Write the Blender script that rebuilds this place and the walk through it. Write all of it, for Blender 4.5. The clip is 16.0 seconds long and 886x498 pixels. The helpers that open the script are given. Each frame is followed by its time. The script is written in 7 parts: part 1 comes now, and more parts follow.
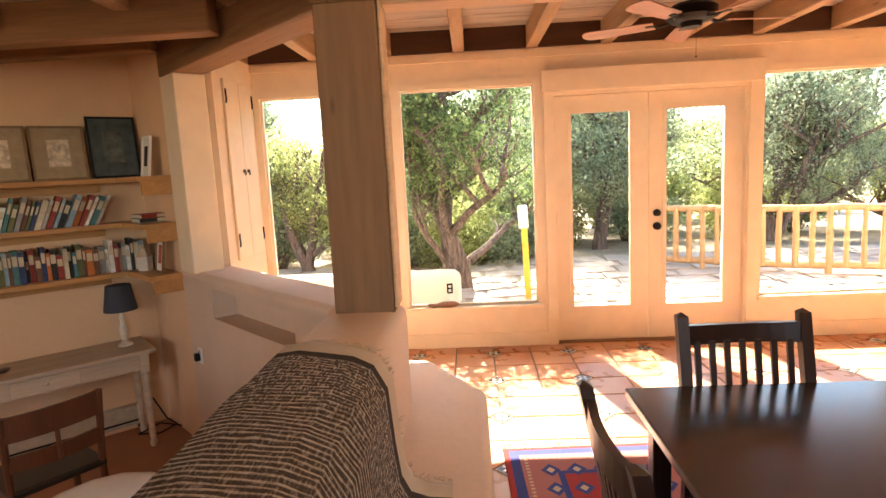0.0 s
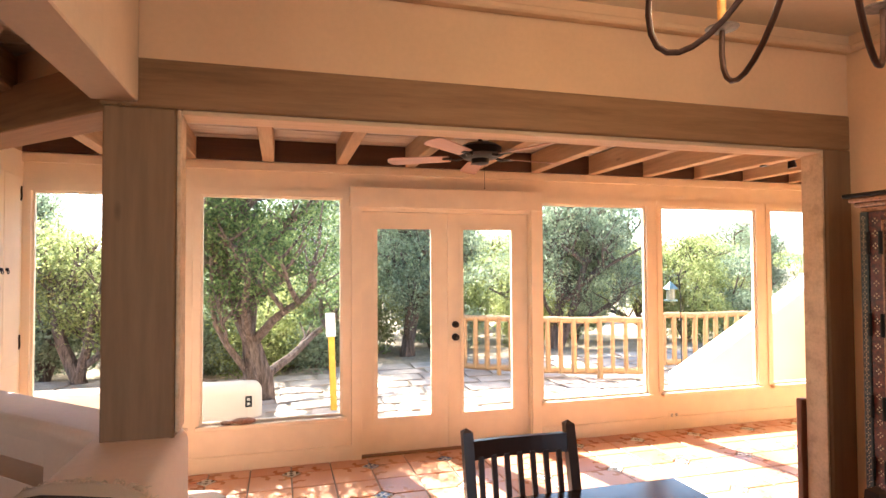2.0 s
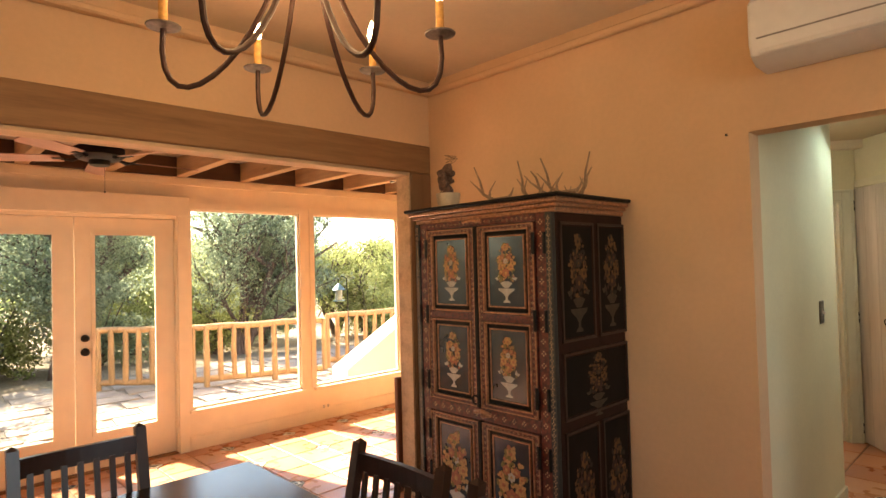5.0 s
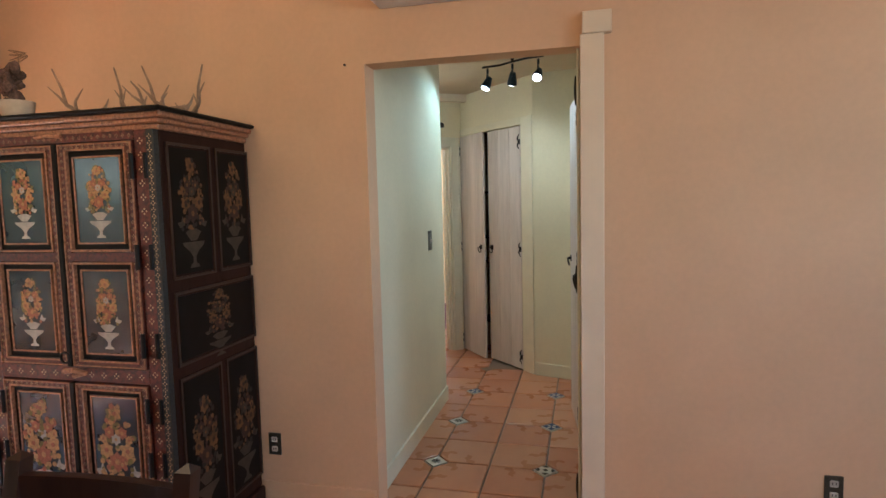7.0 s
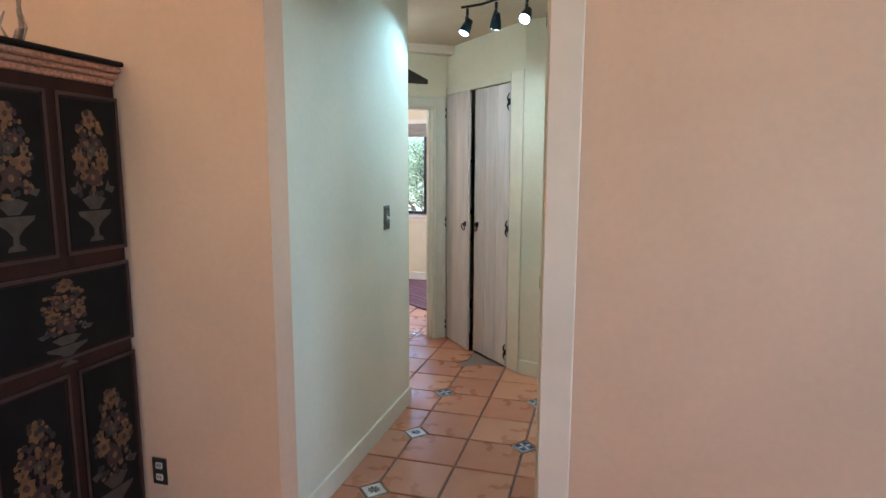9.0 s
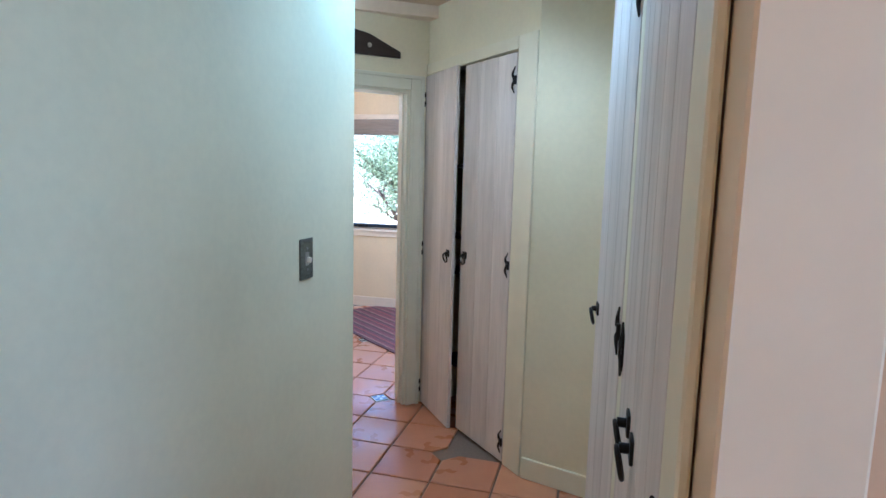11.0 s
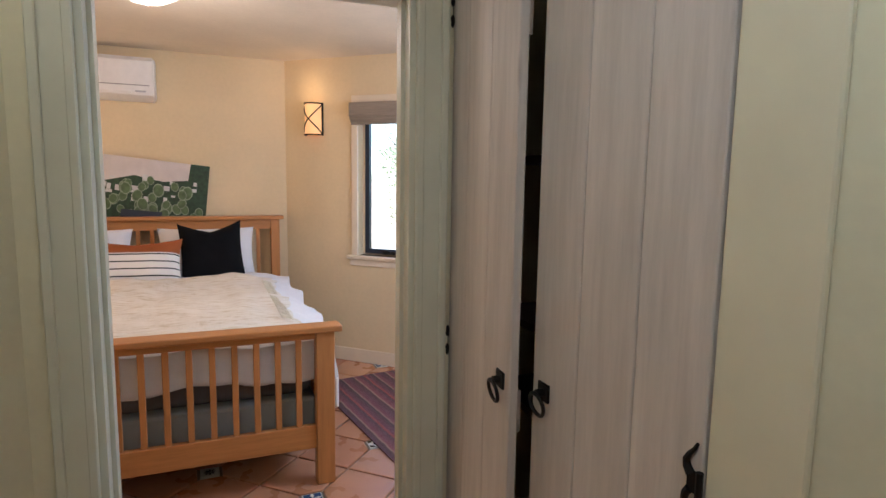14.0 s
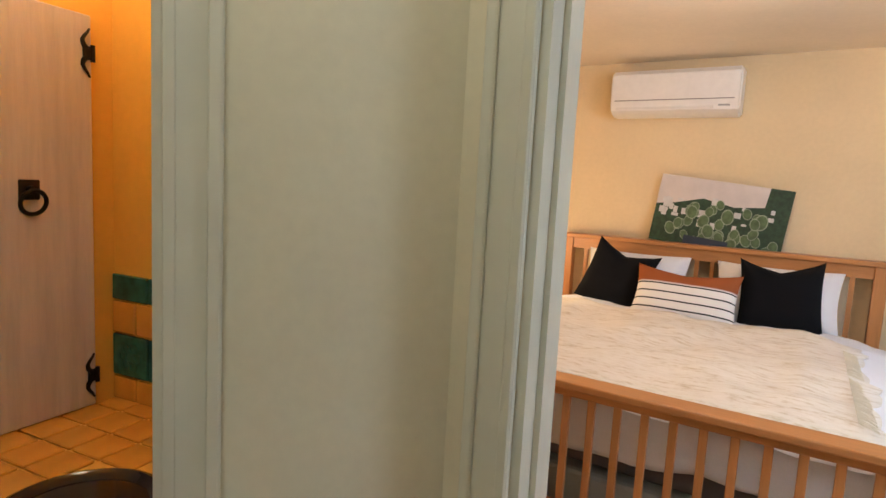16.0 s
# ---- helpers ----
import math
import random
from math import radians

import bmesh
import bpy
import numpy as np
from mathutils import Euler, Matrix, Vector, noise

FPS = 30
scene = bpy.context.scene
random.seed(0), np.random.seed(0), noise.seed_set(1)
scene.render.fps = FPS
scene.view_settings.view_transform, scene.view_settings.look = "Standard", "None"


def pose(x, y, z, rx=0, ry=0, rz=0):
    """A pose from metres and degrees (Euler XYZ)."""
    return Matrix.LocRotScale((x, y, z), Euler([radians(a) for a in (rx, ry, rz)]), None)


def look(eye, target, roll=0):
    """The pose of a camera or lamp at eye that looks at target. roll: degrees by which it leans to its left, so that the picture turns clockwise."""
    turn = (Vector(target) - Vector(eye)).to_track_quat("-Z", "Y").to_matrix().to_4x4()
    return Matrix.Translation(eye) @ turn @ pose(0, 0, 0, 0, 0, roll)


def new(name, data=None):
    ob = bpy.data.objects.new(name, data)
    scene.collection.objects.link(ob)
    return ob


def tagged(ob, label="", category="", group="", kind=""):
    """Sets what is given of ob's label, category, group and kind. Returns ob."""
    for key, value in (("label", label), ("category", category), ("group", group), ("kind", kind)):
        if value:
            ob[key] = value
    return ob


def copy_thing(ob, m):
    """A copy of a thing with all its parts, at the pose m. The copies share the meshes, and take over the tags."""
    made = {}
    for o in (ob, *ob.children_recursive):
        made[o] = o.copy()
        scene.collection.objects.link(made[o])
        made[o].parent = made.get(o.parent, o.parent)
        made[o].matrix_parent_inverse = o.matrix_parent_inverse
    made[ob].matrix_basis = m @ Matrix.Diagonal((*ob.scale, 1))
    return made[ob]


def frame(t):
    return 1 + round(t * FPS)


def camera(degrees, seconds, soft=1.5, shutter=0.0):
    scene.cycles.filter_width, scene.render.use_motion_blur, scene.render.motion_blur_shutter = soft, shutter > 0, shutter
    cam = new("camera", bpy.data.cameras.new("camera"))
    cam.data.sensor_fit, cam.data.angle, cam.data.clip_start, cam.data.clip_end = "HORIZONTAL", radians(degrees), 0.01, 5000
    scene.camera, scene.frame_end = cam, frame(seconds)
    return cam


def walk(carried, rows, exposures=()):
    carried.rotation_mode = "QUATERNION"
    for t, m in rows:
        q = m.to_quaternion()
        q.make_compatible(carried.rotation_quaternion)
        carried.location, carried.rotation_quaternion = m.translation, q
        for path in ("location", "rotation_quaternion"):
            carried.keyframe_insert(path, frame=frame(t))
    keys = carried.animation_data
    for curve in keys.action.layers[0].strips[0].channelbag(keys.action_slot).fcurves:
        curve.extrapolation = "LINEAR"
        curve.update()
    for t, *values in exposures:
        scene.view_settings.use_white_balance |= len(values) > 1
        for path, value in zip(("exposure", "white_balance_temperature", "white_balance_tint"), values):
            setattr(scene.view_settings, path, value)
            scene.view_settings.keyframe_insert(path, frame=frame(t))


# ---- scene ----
cam = camera(75.0, 16.0, soft=1.5)
EXPO = [(0, 3.12, 7000, 10), (1, 3.0, 6000, 10), (2, 2.88, 6100, 10), (3.5, 2.7, 6500, 10), (5.5, 2.62, 7800, 10), (6, 2.45, 7000, 9), (7, 2.85, 5450, 7), (8, 3.12, 4700, 5), (9, 3.18, 4750, 5), (11.5, 2.98, 4500, 9), (12.5, 2.48, 4500, 10), (13.5, 2.32, 5300, 11), (14, 2.4, 5500, 12), (15, 2.7, 5800, 12), (16, 2.68, 5900, 10)]
PATH = [
    (0, (0.745, 0.268, 1.539), (0.643, 2.246, 1.256), -2.9),
    (0.5, (0.749, 0.261, 1.54), (0.809, 2.249, 1.332), -2.4),
    (1, (0.758, 0.246, 1.565), (0.992, 2.23, 1.475), -1.0),
    (1.5, (0.78, 0.231, 1.582), (1.166, 2.194, 1.582), -0.8),
    (2, (0.804, 0.221, 1.595), (1.342, 2.147, 1.651), -0.3),
    (2.5, (0.848, 0.185, 1.61), (1.53, 2.062, 1.714), -0.5),
    (3, (0.913, 0.096, 1.609), (1.744, 1.911, 1.734), -1.2),
    (5.5, (1.213, -0.313, 1.587), (2.8, 0.904, 1.602), -1.3),
    (6, (1.267, -0.326, 1.569), (3.056, 0.57, 1.543), -1.1),
    (6.5, (1.319, -0.321, 1.546), (3.214, 0.311, 1.454), -0.9),
    (7, (1.378, -0.339, 1.516), (3.314, 0.135, 1.351), -1.4),
    (7.5, (1.495, -0.415, 1.515), (3.421, 0.086, 1.324), -0.3),
    (8, (1.642, -0.535, 1.516), (3.544, 0.029, 1.257), 2.0),
    (8.5, (1.865, -0.563, 1.517), (3.763, 0.002, 1.231), -0.2),
    (9, (2.141, -0.505, 1.524), (4.048, 0.031, 1.249), 0.2),
    (11.5, (3.887, -0.145, 1.542), (5.811, 0.343, 1.297), 2.1),
    (12, (4.281, -0.042, 1.545), (6.237, 0.329, 1.349), 1.1),
    (12.5, (4.616, 0.042, 1.532), (6.562, 0.449, 1.314), 0.7),
    (13, (4.926, 0.084, 1.536), (6.845, 0.602, 1.319), 0.6),
    (13.5, (5.234, 0.161, 1.537), (7.148, 0.705, 1.338), 1.2),
    (14, (5.507, 0.261, 1.539), (7.354, 0.987, 1.294), 0.9),
    (14.5, (5.772, 0.35, 1.54), (7.457, 1.4, 1.293), 2.2),
    (15, (5.989, 0.479, 1.534), (7.509, 1.758, 1.299), 2.3),
    (15.5, (6.093, 0.59, 1.538), (7.25, 2.212, 1.364), 1.7),
    (16, (6.096, 0.64, 1.533), (6.575, 2.569, 1.306), 3.1),
]
walk(cam, [(t, look(eye, target, roll)) for t, eye, target, roll in PATH], EXPO)

# ---------- light ----------
world = bpy.data.worlds.new("world")
scene.world = world
world.use_nodes = True
wn = world.node_tree.nodes
wl = world.node_tree.links
sky = wn.new("ShaderNodeTexSky")
sky.sky_type = "NISHITA"
sky.sun_disc = False
SUN_AZ, SUN_EL = radians(-14), radians(46)   # direction towards the sun, counted from +y to +x
sky.sun_elevation = SUN_EL
sky.sun_rotation = SUN_AZ
wl.new(sky.outputs[0], wn["Background"].inputs[0])
wn["Background"].inputs[1].default_value = 0.15
sun = new("sun", bpy.data.lights.new("sun", "SUN"))
sun.data.energy = 5.0
sun.data.angle = radians(0.5)
sun.data.color = (1.0, 0.93, 0.84)
sun.matrix_world = look((math.sin(SUN_AZ) * math.cos(SUN_EL), math.cos(SUN_AZ) * math.cos(SUN_EL), math.sin(SUN_EL)), (0, 0, 0))


def area(name, p, target, w, h, power, color):
    la = bpy.data.lights.new(name, "AREA")
    la.shape = "RECTANGLE"
    la.size, la.size_y, la.energy, la.color = w, h, power, color
    ob = new(name, la)
    ob.matrix_world = look(p, target)
    return ob


def point(name, p, power, color, r=0.03):
    la = bpy.data.lights.new(name, "POINT")
    la.energy, la.color, la.shadow_soft_size = power, color, r
    ob = new(name, la)
    ob.location = p
    return ob


# ---------- materials ----------
class NT:
    def __init__(s, name, rough=0.6, metal=0.0, spec=0.5):
        s.m = bpy.data.materials.new(name)
        s.m.use_nodes = True
        s.t = s.m.node_tree
        s.b = s.t.nodes["Principled BSDF"]
        s.b.inputs["Roughness"].default_value = rough
        s.b.inputs["Metallic"].default_value = metal
        s.b.inputs["Specular IOR Level"].default_value = spec
        s.tc = None

    def n(s, kind, **kw):
        nd = s.t.nodes.new("ShaderNode" + kind)
        for k, v in kw.items():
            nd.inputs[k.replace("_", " ")].default_value = v
        return nd

    def l(s, a, b):
        s.t.links.new(a, b)

    def coord(s, which="Object", scale=(1, 1, 1), rot=(0, 0, 0)):
        if s.tc is None:
            s.tc = s.n("TexCoord")
        mp = s.n("Mapping")
        mp.inputs["Scale"].default_value = scale
        mp.inputs["Rotation"].default_value = rot
        s.l(s.tc.outputs[which], mp.inputs["Vector"])
        return mp.outputs[0]

    def noise(s, vec, scale, detail=4, rough=0.55):
        nd = s.n("TexNoise", Scale=scale, Detail=detail, Roughness=rough)
        s.l(vec, nd.inputs["Vector"])
        return nd.outputs["Fac"]

    def ramp(s, fac, stops):
        r = s.t.nodes.new("ShaderNodeValToRGB")
        el = r.color_ramp.elements
        while len(el) < len(stops):
            el.new(0.5)
        for e, (p, c) in zip(el, stops):
            e.position = p
            e.color = (*c, 1)
        s.l(fac, r.inputs[0])
        return r.outputs[0]

    def mix(s, fac, a, b, mode="MIX"):
        m = s.t.nodes.new("ShaderNodeMix")
        m.data_type = "RGBA"
        m.blend_type = mode
        for sock, v in ((m.inputs[0], fac), (m.inputs[6], a), (m.inputs[7], b)):
            if isinstance(v, (int, float)):
                sock.default_value = v
            elif isinstance(v, tuple):
                sock.default_value = (*v, 1)
            else:
                s.l(v, sock)
        return m.outputs[2]

    def math(s, op, a, b=0.5):
        m = s.t.nodes.new("ShaderNodeMath")
        m.operation = op
        for sock, v in ((m.inputs[0], a), (m.inputs[1], b)):
            if isinstance(v, (int, float)):
                sock.default_value = v
            else:
                s.l(v, sock)
        return m.outputs[0]

    def bump(s, h, strength=0.3, dist=0.01):
        b = s.n("Bump", Strength=strength, Distance=dist)
        s.l(h, b.inputs["Height"])
        s.l(b.outputs[0], s.b.inputs["Normal"])

    def col(s, c):
        if isinstance(c, tuple):
            s.b.inputs["Base Color"].default_value = (*c, 1)
        else:
            s.l(c, s.b.inputs["Base Color"])
        return s.m


def dim(c, k):
    return tuple(min(1, v * k) for v in c)


def m_plaster(name, c, rough=0.85, amt=0.08, bump=0.25):
    t = NT(name, rough, spec=0.25)
    v = t.coord("Generated" if False else "Object")
    n1 = t.noise(v, 1.3, 3)
    n2 = t.noise(v, 35, 5)
    c1 = t.ramp(n1, [(0.3, dim(c, 1 - amt)), (0.7, dim(c, 1 + amt))])
    c2 = t.mix(0.12, c1, t.ramp(n2, [(0.35, dim(c, 0.8)), (0.65, dim(c, 1.1))]))
    t.bump(t.math("ADD", t.noise(v, 9, 4), t.math("MULTIPLY", n2, 0.35)), bump, 0.006)
    return t.col(c2)


def m_wood(name, c, axis=1, rough=0.55, dark=0.55, scale=1.0, bump=0.25, knots=0.0, spec=0.4):
    """Grain runs along the axis 0, 1 or 2 of the object."""
    t = NT(name, rough, spec=spec)
    sc = [14 * scale] * 3
    sc[axis] = 1.1 * scale
    oi = t.n("ObjectInfo")
    v0 = t.coord("Object", tuple(sc))
    add = t.t.nodes.new("ShaderNodeVectorMath")
    add.operation = "ADD"
    t.l(v0, add.inputs[0])
    sh = t.math("MULTIPLY", oi.outputs["Random"], 37.0)
    t.l(sh, add.inputs[1])
    v = add.outputs[0]
    n1 = t.noise(v, 1.0, 6, 0.6)
    n2 = t.noise(v, 5.0, 5, 0.7)
    c1 = t.ramp(n1, [(0.3, dim(c, dark)), (0.48, c), (0.7, dim(c, 1.25))])
    c2 = t.mix(0.35, c1, t.ramp(n2, [(0.3, dim(c, dark * 0.9)), (0.6, dim(c, 1.15))]))
    if knots:
        vv = t.n("TexVoronoi", Scale=1.0)
        s2 = [5.0] * 3
        s2[axis] = 1.6
        t.l(t.coord("Object", tuple(s2)), vv.inputs["Vector"])
        k = t.ramp(vv.outputs["Distance"], [(0.03, (1, 1, 1)), (0.09, (0, 0, 0))])
        c2 = t.mix(t.math("MULTIPLY", k, knots), c2, dim(c, 0.3))
    c3 = t.mix(t.math("MULTIPLY", oi.outputs["Random"], 0.22), c2, dim(c, 0.6))
    t.bump(n2, bump, 0.002)
    return t.col(c3)


def m_plain(name, c, rough=0.5, metal=0.0, var=0.12, scale=20, bump=0.1, spec=0.5):
    t = NT(name, rough, metal, spec)
    n = t.noise(t.coord("Object"), scale, 4)
    t.bump(n, bump, 0.002)
    return t.col(t.ramp(n, [(0.3, dim(c, 1 - var)), (0.7, dim(c, 1 + var))]))


def m_cloth(name, c, rough=0.95, scale=300, var=0.12, bump=0.4):
    t = NT(name, rough, spec=0.15)
    v = t.coord("Object")
    n = t.noise(v, scale, 2)
    n2 = t.noise(v, 6, 4)
    t.bump(t.math("ADD", t.math("MULTIPLY", n, 0.3), n2), bump, 0.006)
    return t.col(t.mix(0.4, t.ramp(n2, [(0.3, dim(c, 1 - var)), (0.7, dim(c, 1 + var * 0.5))]), t.ramp(n, [(0.3, dim(c, 0.8)), (0.7, c)])))


def m_glow(name, c, strength):
    t = NT(name, 0.5)
    t.b.inputs["Emission Color"].default_value = (*c, 1)
    t.b.inputs["Emission Strength"].default_value = strength
    return t.col(c)


def m_glass(name, rough=0.0):
    t = NT(name, rough)
    t.b.inputs["Transmission Weight"].default_value = 1.0
    t.b.inputs["IOR"].default_value = 1.45
    return t.col((0.96, 0.98, 0.97))


def m_pane(name):
    """Thin window glass: clear, with a Fresnel gloss."""
    t = NT(name)
    tr = t.n("BsdfTransparent")
    tr.inputs[0].default_value = (0.95, 0.97, 0.96, 1)
    gl = t.n("BsdfGlossy", Roughness=0.02)
    fr = t.n("Fresnel", IOR=1.13)
    mx = t.n("MixShader")
    t.l(fr.outputs[0], mx.inputs[0])
    t.l(tr.outputs[0], mx.inputs[1])
    t.l(gl.outputs[0], mx.inputs[2])
    t.l(mx.outputs[0], t.t.nodes["Material Output"].inputs[0])
    return t.m


PLA_TAN = m_plaster("plaster_warm_tan", (0.74, 0.49, 0.30))
PLA_HALL = m_plaster("plaster_pale_cream", (0.74, 0.69, 0.50))
PLA_BED = m_plaster("plaster_cream_yellow", (0.76, 0.60, 0.36))
PLA_BATH = m_plaster("plaster_orange_yellow", (0.85, 0.50, 0.08))
PLA_WALL = m_plaster("adobe_plaster_pinkish", (0.66, 0.50, 0.38), bump=0.5)
PLA_CEIL = m_plaster("ceiling_plaster", (0.76, 0.62, 0.46))
CREAM = m_plain("cream_paint_trim", (0.80, 0.67, 0.49), 0.45, var=0.05, scale=6)
SAGE = m_plain("pale_sage_paint_trim", (0.67, 0.665, 0.535), 0.45, var=0.05, scale=6)
HTRIM = m_plain("pale_cream_paint_trim", (0.73, 0.69, 0.52), 0.5, var=0.05, scale=6)
WHITE = m_plain("white_plastic", (0.82, 0.80, 0.76), 0.35, var=0.03)
# Pale timber tone: sunlight on beam and post faces put into the colour.
SUNLIT_FACE = m_wood("sunlit_timber_face", (0.60, 0.43, 0.28), 0, 0.7, 0.6, 0.8, 0.5, 0.4)
TIMBER_Y = m_wood("timber_along_y", (0.42, 0.27, 0.15), 1, 0.7, 0.45, 0.6, 0.5, 0.7)
TIMBER_X = m_wood("timber_along_x", (0.28, 0.15, 0.07), 0, 0.7, 0.5, 0.6, 0.5, 0.7)
TIMBER_Z = m_wood("timber_upright", (0.23, 0.125, 0.062), 2, 0.7, 0.6, 0.35, 0.5, 0.7)
WASH = m_wood("whitewashed_planks", (0.65, 0.59, 0.54), 2, 0.6, 0.80, 0.7, 0.3, 0.5)
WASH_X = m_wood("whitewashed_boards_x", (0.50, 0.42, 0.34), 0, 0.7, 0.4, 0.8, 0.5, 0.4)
PINE_X = m_wood("orange_pine_x", (0.50, 0.25, 0.09), 0, 0.5, 0.7, 0.9, 0.2)
PINE_Z = m_wood("orange_pine_z", (0.50, 0.25, 0.09), 2, 0.5, 0.7, 0.9, 0.2)
BLACK = m_plain("black_iron", (0.015, 0.013, 0.012), 0.5, 0.6, scale=60)
DARKW = m_wood("espresso_wood", (0.030, 0.013, 0.009), 2, 0.3, 0.6, 1.0, 0.1)
PANE = m_pane("window_glass")
GROUT = m_plain("grey_grout", (0.20, 0.155, 0.12), 0.9, scale=80)


# ---------- mesh helpers ----------
def bm_new():
    return bmesh.new()


def box(bm, x0, x1, y0, y1, z0, z1, m=None, bev=0.0, seg=1):
    r = bmesh.ops.create_cube(bm, size=1)
    vs = r["verts"]
    bmesh.ops.transform(bm, verts=vs, matrix=Matrix.Translation(((x0 + x1) / 2, (y0 + y1) / 2, (z0 + z1) / 2)) @ Matrix.Diagonal((abs(x1 - x0), abs(y1 - y0), abs(z1 - z0), 1)))
    if bev:
        es = list({e for v in vs for e in v.link_edges})
        g = bmesh.ops.bevel(bm, geom=es, offset=bev, segments=seg, affect="EDGES", profile=0.5)
        vs = list({v for f in g["faces"] for v in f.verts} | {v for v in vs if v.is_valid})
    if m is not None:
        bmesh.ops.transform(bm, verts=vs, matrix=m)
    return vs


def cyl(bm, p0, p1, r0, r1=None, n=12):
    p0, p1 = Vector(p0), Vector(p1)
    d = p1 - p0
    m = Matrix.Translation((p0 + p1) / 2) @ d.to_track_quat("Z", "Y").to_matrix().to_4x4()
    return bmesh.ops.create_cone(bm, cap_ends=True, segments=n, radius1=r0, radius2=r0 if r1 is None else r1, depth=d.length, matrix=m)["verts"]


def tube(bm, pts, r, n=8, taper=None):
    pts = [Vector(p) for p in pts]
    rings = []
    for i, p in enumerate(pts):
        d = (pts[min(i + 1, len(pts) - 1)] - pts[max(i - 1, 0)]).normalized()
        u = d.orthogonal().normalized() if i == 0 else (u - d * u.dot(d)).normalized()
        w = d.cross(u)
        k = r if taper is None else r * (1 + (taper - 1) * i / (len(pts) - 1))
        rings.append([bm.verts.new(p + (u * math.cos(a) + w * math.sin(a)) * k) for a in [2 * math.pi * j / n for j in range(n)]])
    for a, b in zip(rings, rings[1:]):
        for j in range(n):
            bm.faces.new((a[j], a[(j + 1) % n], b[(j + 1) % n], b[j]))
    bm.faces.new(rings[0][::-1])
    bm.faces.new(rings[-1])


def lathe(bm, prof, c=(0, 0, 0), n=20):
    """Turned body from (radius, height) pairs round a vertical axis at c."""
    rings = []
    for r, z in prof:
        rings.append([bm.verts.new((c[0] + r * math.cos(2 * math.pi * j / n), c[1] + r * math.sin(2 * math.pi * j / n), c[2] + z)) for j in range(n)])
    for a, b in zip(rings, rings[1:]):
        for j in range(n):
            bm.faces.new((a[j], a[(j + 1) % n], b[(j + 1) % n], b[j]))
    bm.faces.new(rings[0][::-1])
    bm.faces.new(rings[-1])


def ball(bm, c, r, s=(1, 1, 1), u=12, v=8):
    return bmesh.ops.create_uvsphere(bm, u_segments=u, v_segments=v, radius=r, matrix=Matrix.Translation(c) @ Matrix.Diagonal((*s, 1)))["verts"]


def ring(bm, c, R, r, m=None, n=20, k=8):
    vs = []
    for i in range(n):
        a = 2 * math.pi * i / n
        vs.append([bm.verts.new(Vector(c) + Vector(((R + r * math.cos(b)) * math.cos(a), r * math.sin(b), (R + r * math.cos(b)) * math.sin(a)))) for b in [2 * math.pi * j / k for j in range(k)]])
    for i in range(n):
        for j in range(k):
            bm.faces.new((vs[i][j], vs[(i + 1) % n][j], vs[(i + 1) % n][(j + 1) % k], vs[i][(j + 1) % k]))
    if m is not None:
        bmesh.ops.transform(bm, verts=[v for q in vs for v in q], matrix=m)


def poly(bm, pts, z0, z1):
    """A prism on the plan points (counter-clockwise)."""
    a = [bm.verts.new((x, y, z0)) for x, y in pts]
    b = [bm.verts.new((x, y, z1)) for x, y in pts]
    bm.faces.new(a[::-1])
    bm.faces.new(b)
    for i in range(len(pts)):
        j = (i + 1) % len(pts)
        bm.faces.new((a[i], a[j], b[j], b[i]))


def mesh_of(name, bm, mat, smooth=False):
    bmesh.ops.recalc_face_normals(bm, faces=bm.faces)
    me = bpy.data.meshes.new(name)
    bm.to_mesh(me)
    bm.free()
    for mm in (mat if isinstance(mat, (list, tuple)) else [mat]):
        me.materials.append(mm)
    if smooth:
        me.polygons.foreach_set("use_smooth", [True] * len(me.polygons))
        me.set_sharp_from_angle(angle=radians(40))
    return me


def part(name, bm, mat, parent, label="", smooth=False, m=None):
    ob = new(name, mesh_of(name, bm, mat, smooth))
    ob.parent = parent
    if m is not None:
        ob.matrix_basis = m
    if label:
        tagged(ob, label)
    return ob


def thing(name, label, category, m=None, group="", kind=""):
    ob = new(name)
    ob.empty_display_size = 0.1
    if m is not None:
        ob.matrix_basis = m
    return tagged(ob, label, category, group, kind)


def solid(name, bm, mat, label, category, m=None, group="", kind="", smooth=False):
    ob = new(name, mesh_of(name, bm, mat, smooth))
    if m is not None:
        ob.matrix_basis = m
    return tagged(ob, label, category, group, kind)


def struct(name, bm, mat, label="", smooth=False, m=None, category=""):
    ob = new(name, mesh_of(name, bm, mat, smooth))
    if m is not None:
        ob.matrix_basis = m
    return tagged(ob, label, category, "", "structure")


def frame_on(p0, p1, z=0.0):
    """Local frame: x runs from plan point p0 to p1, y to the left of it, z up."""
    return pose(p0[0], p0[1], z, 0, 0, math.degrees(math.atan2(p1[1] - p0[1], p1[0] - p0[0])))


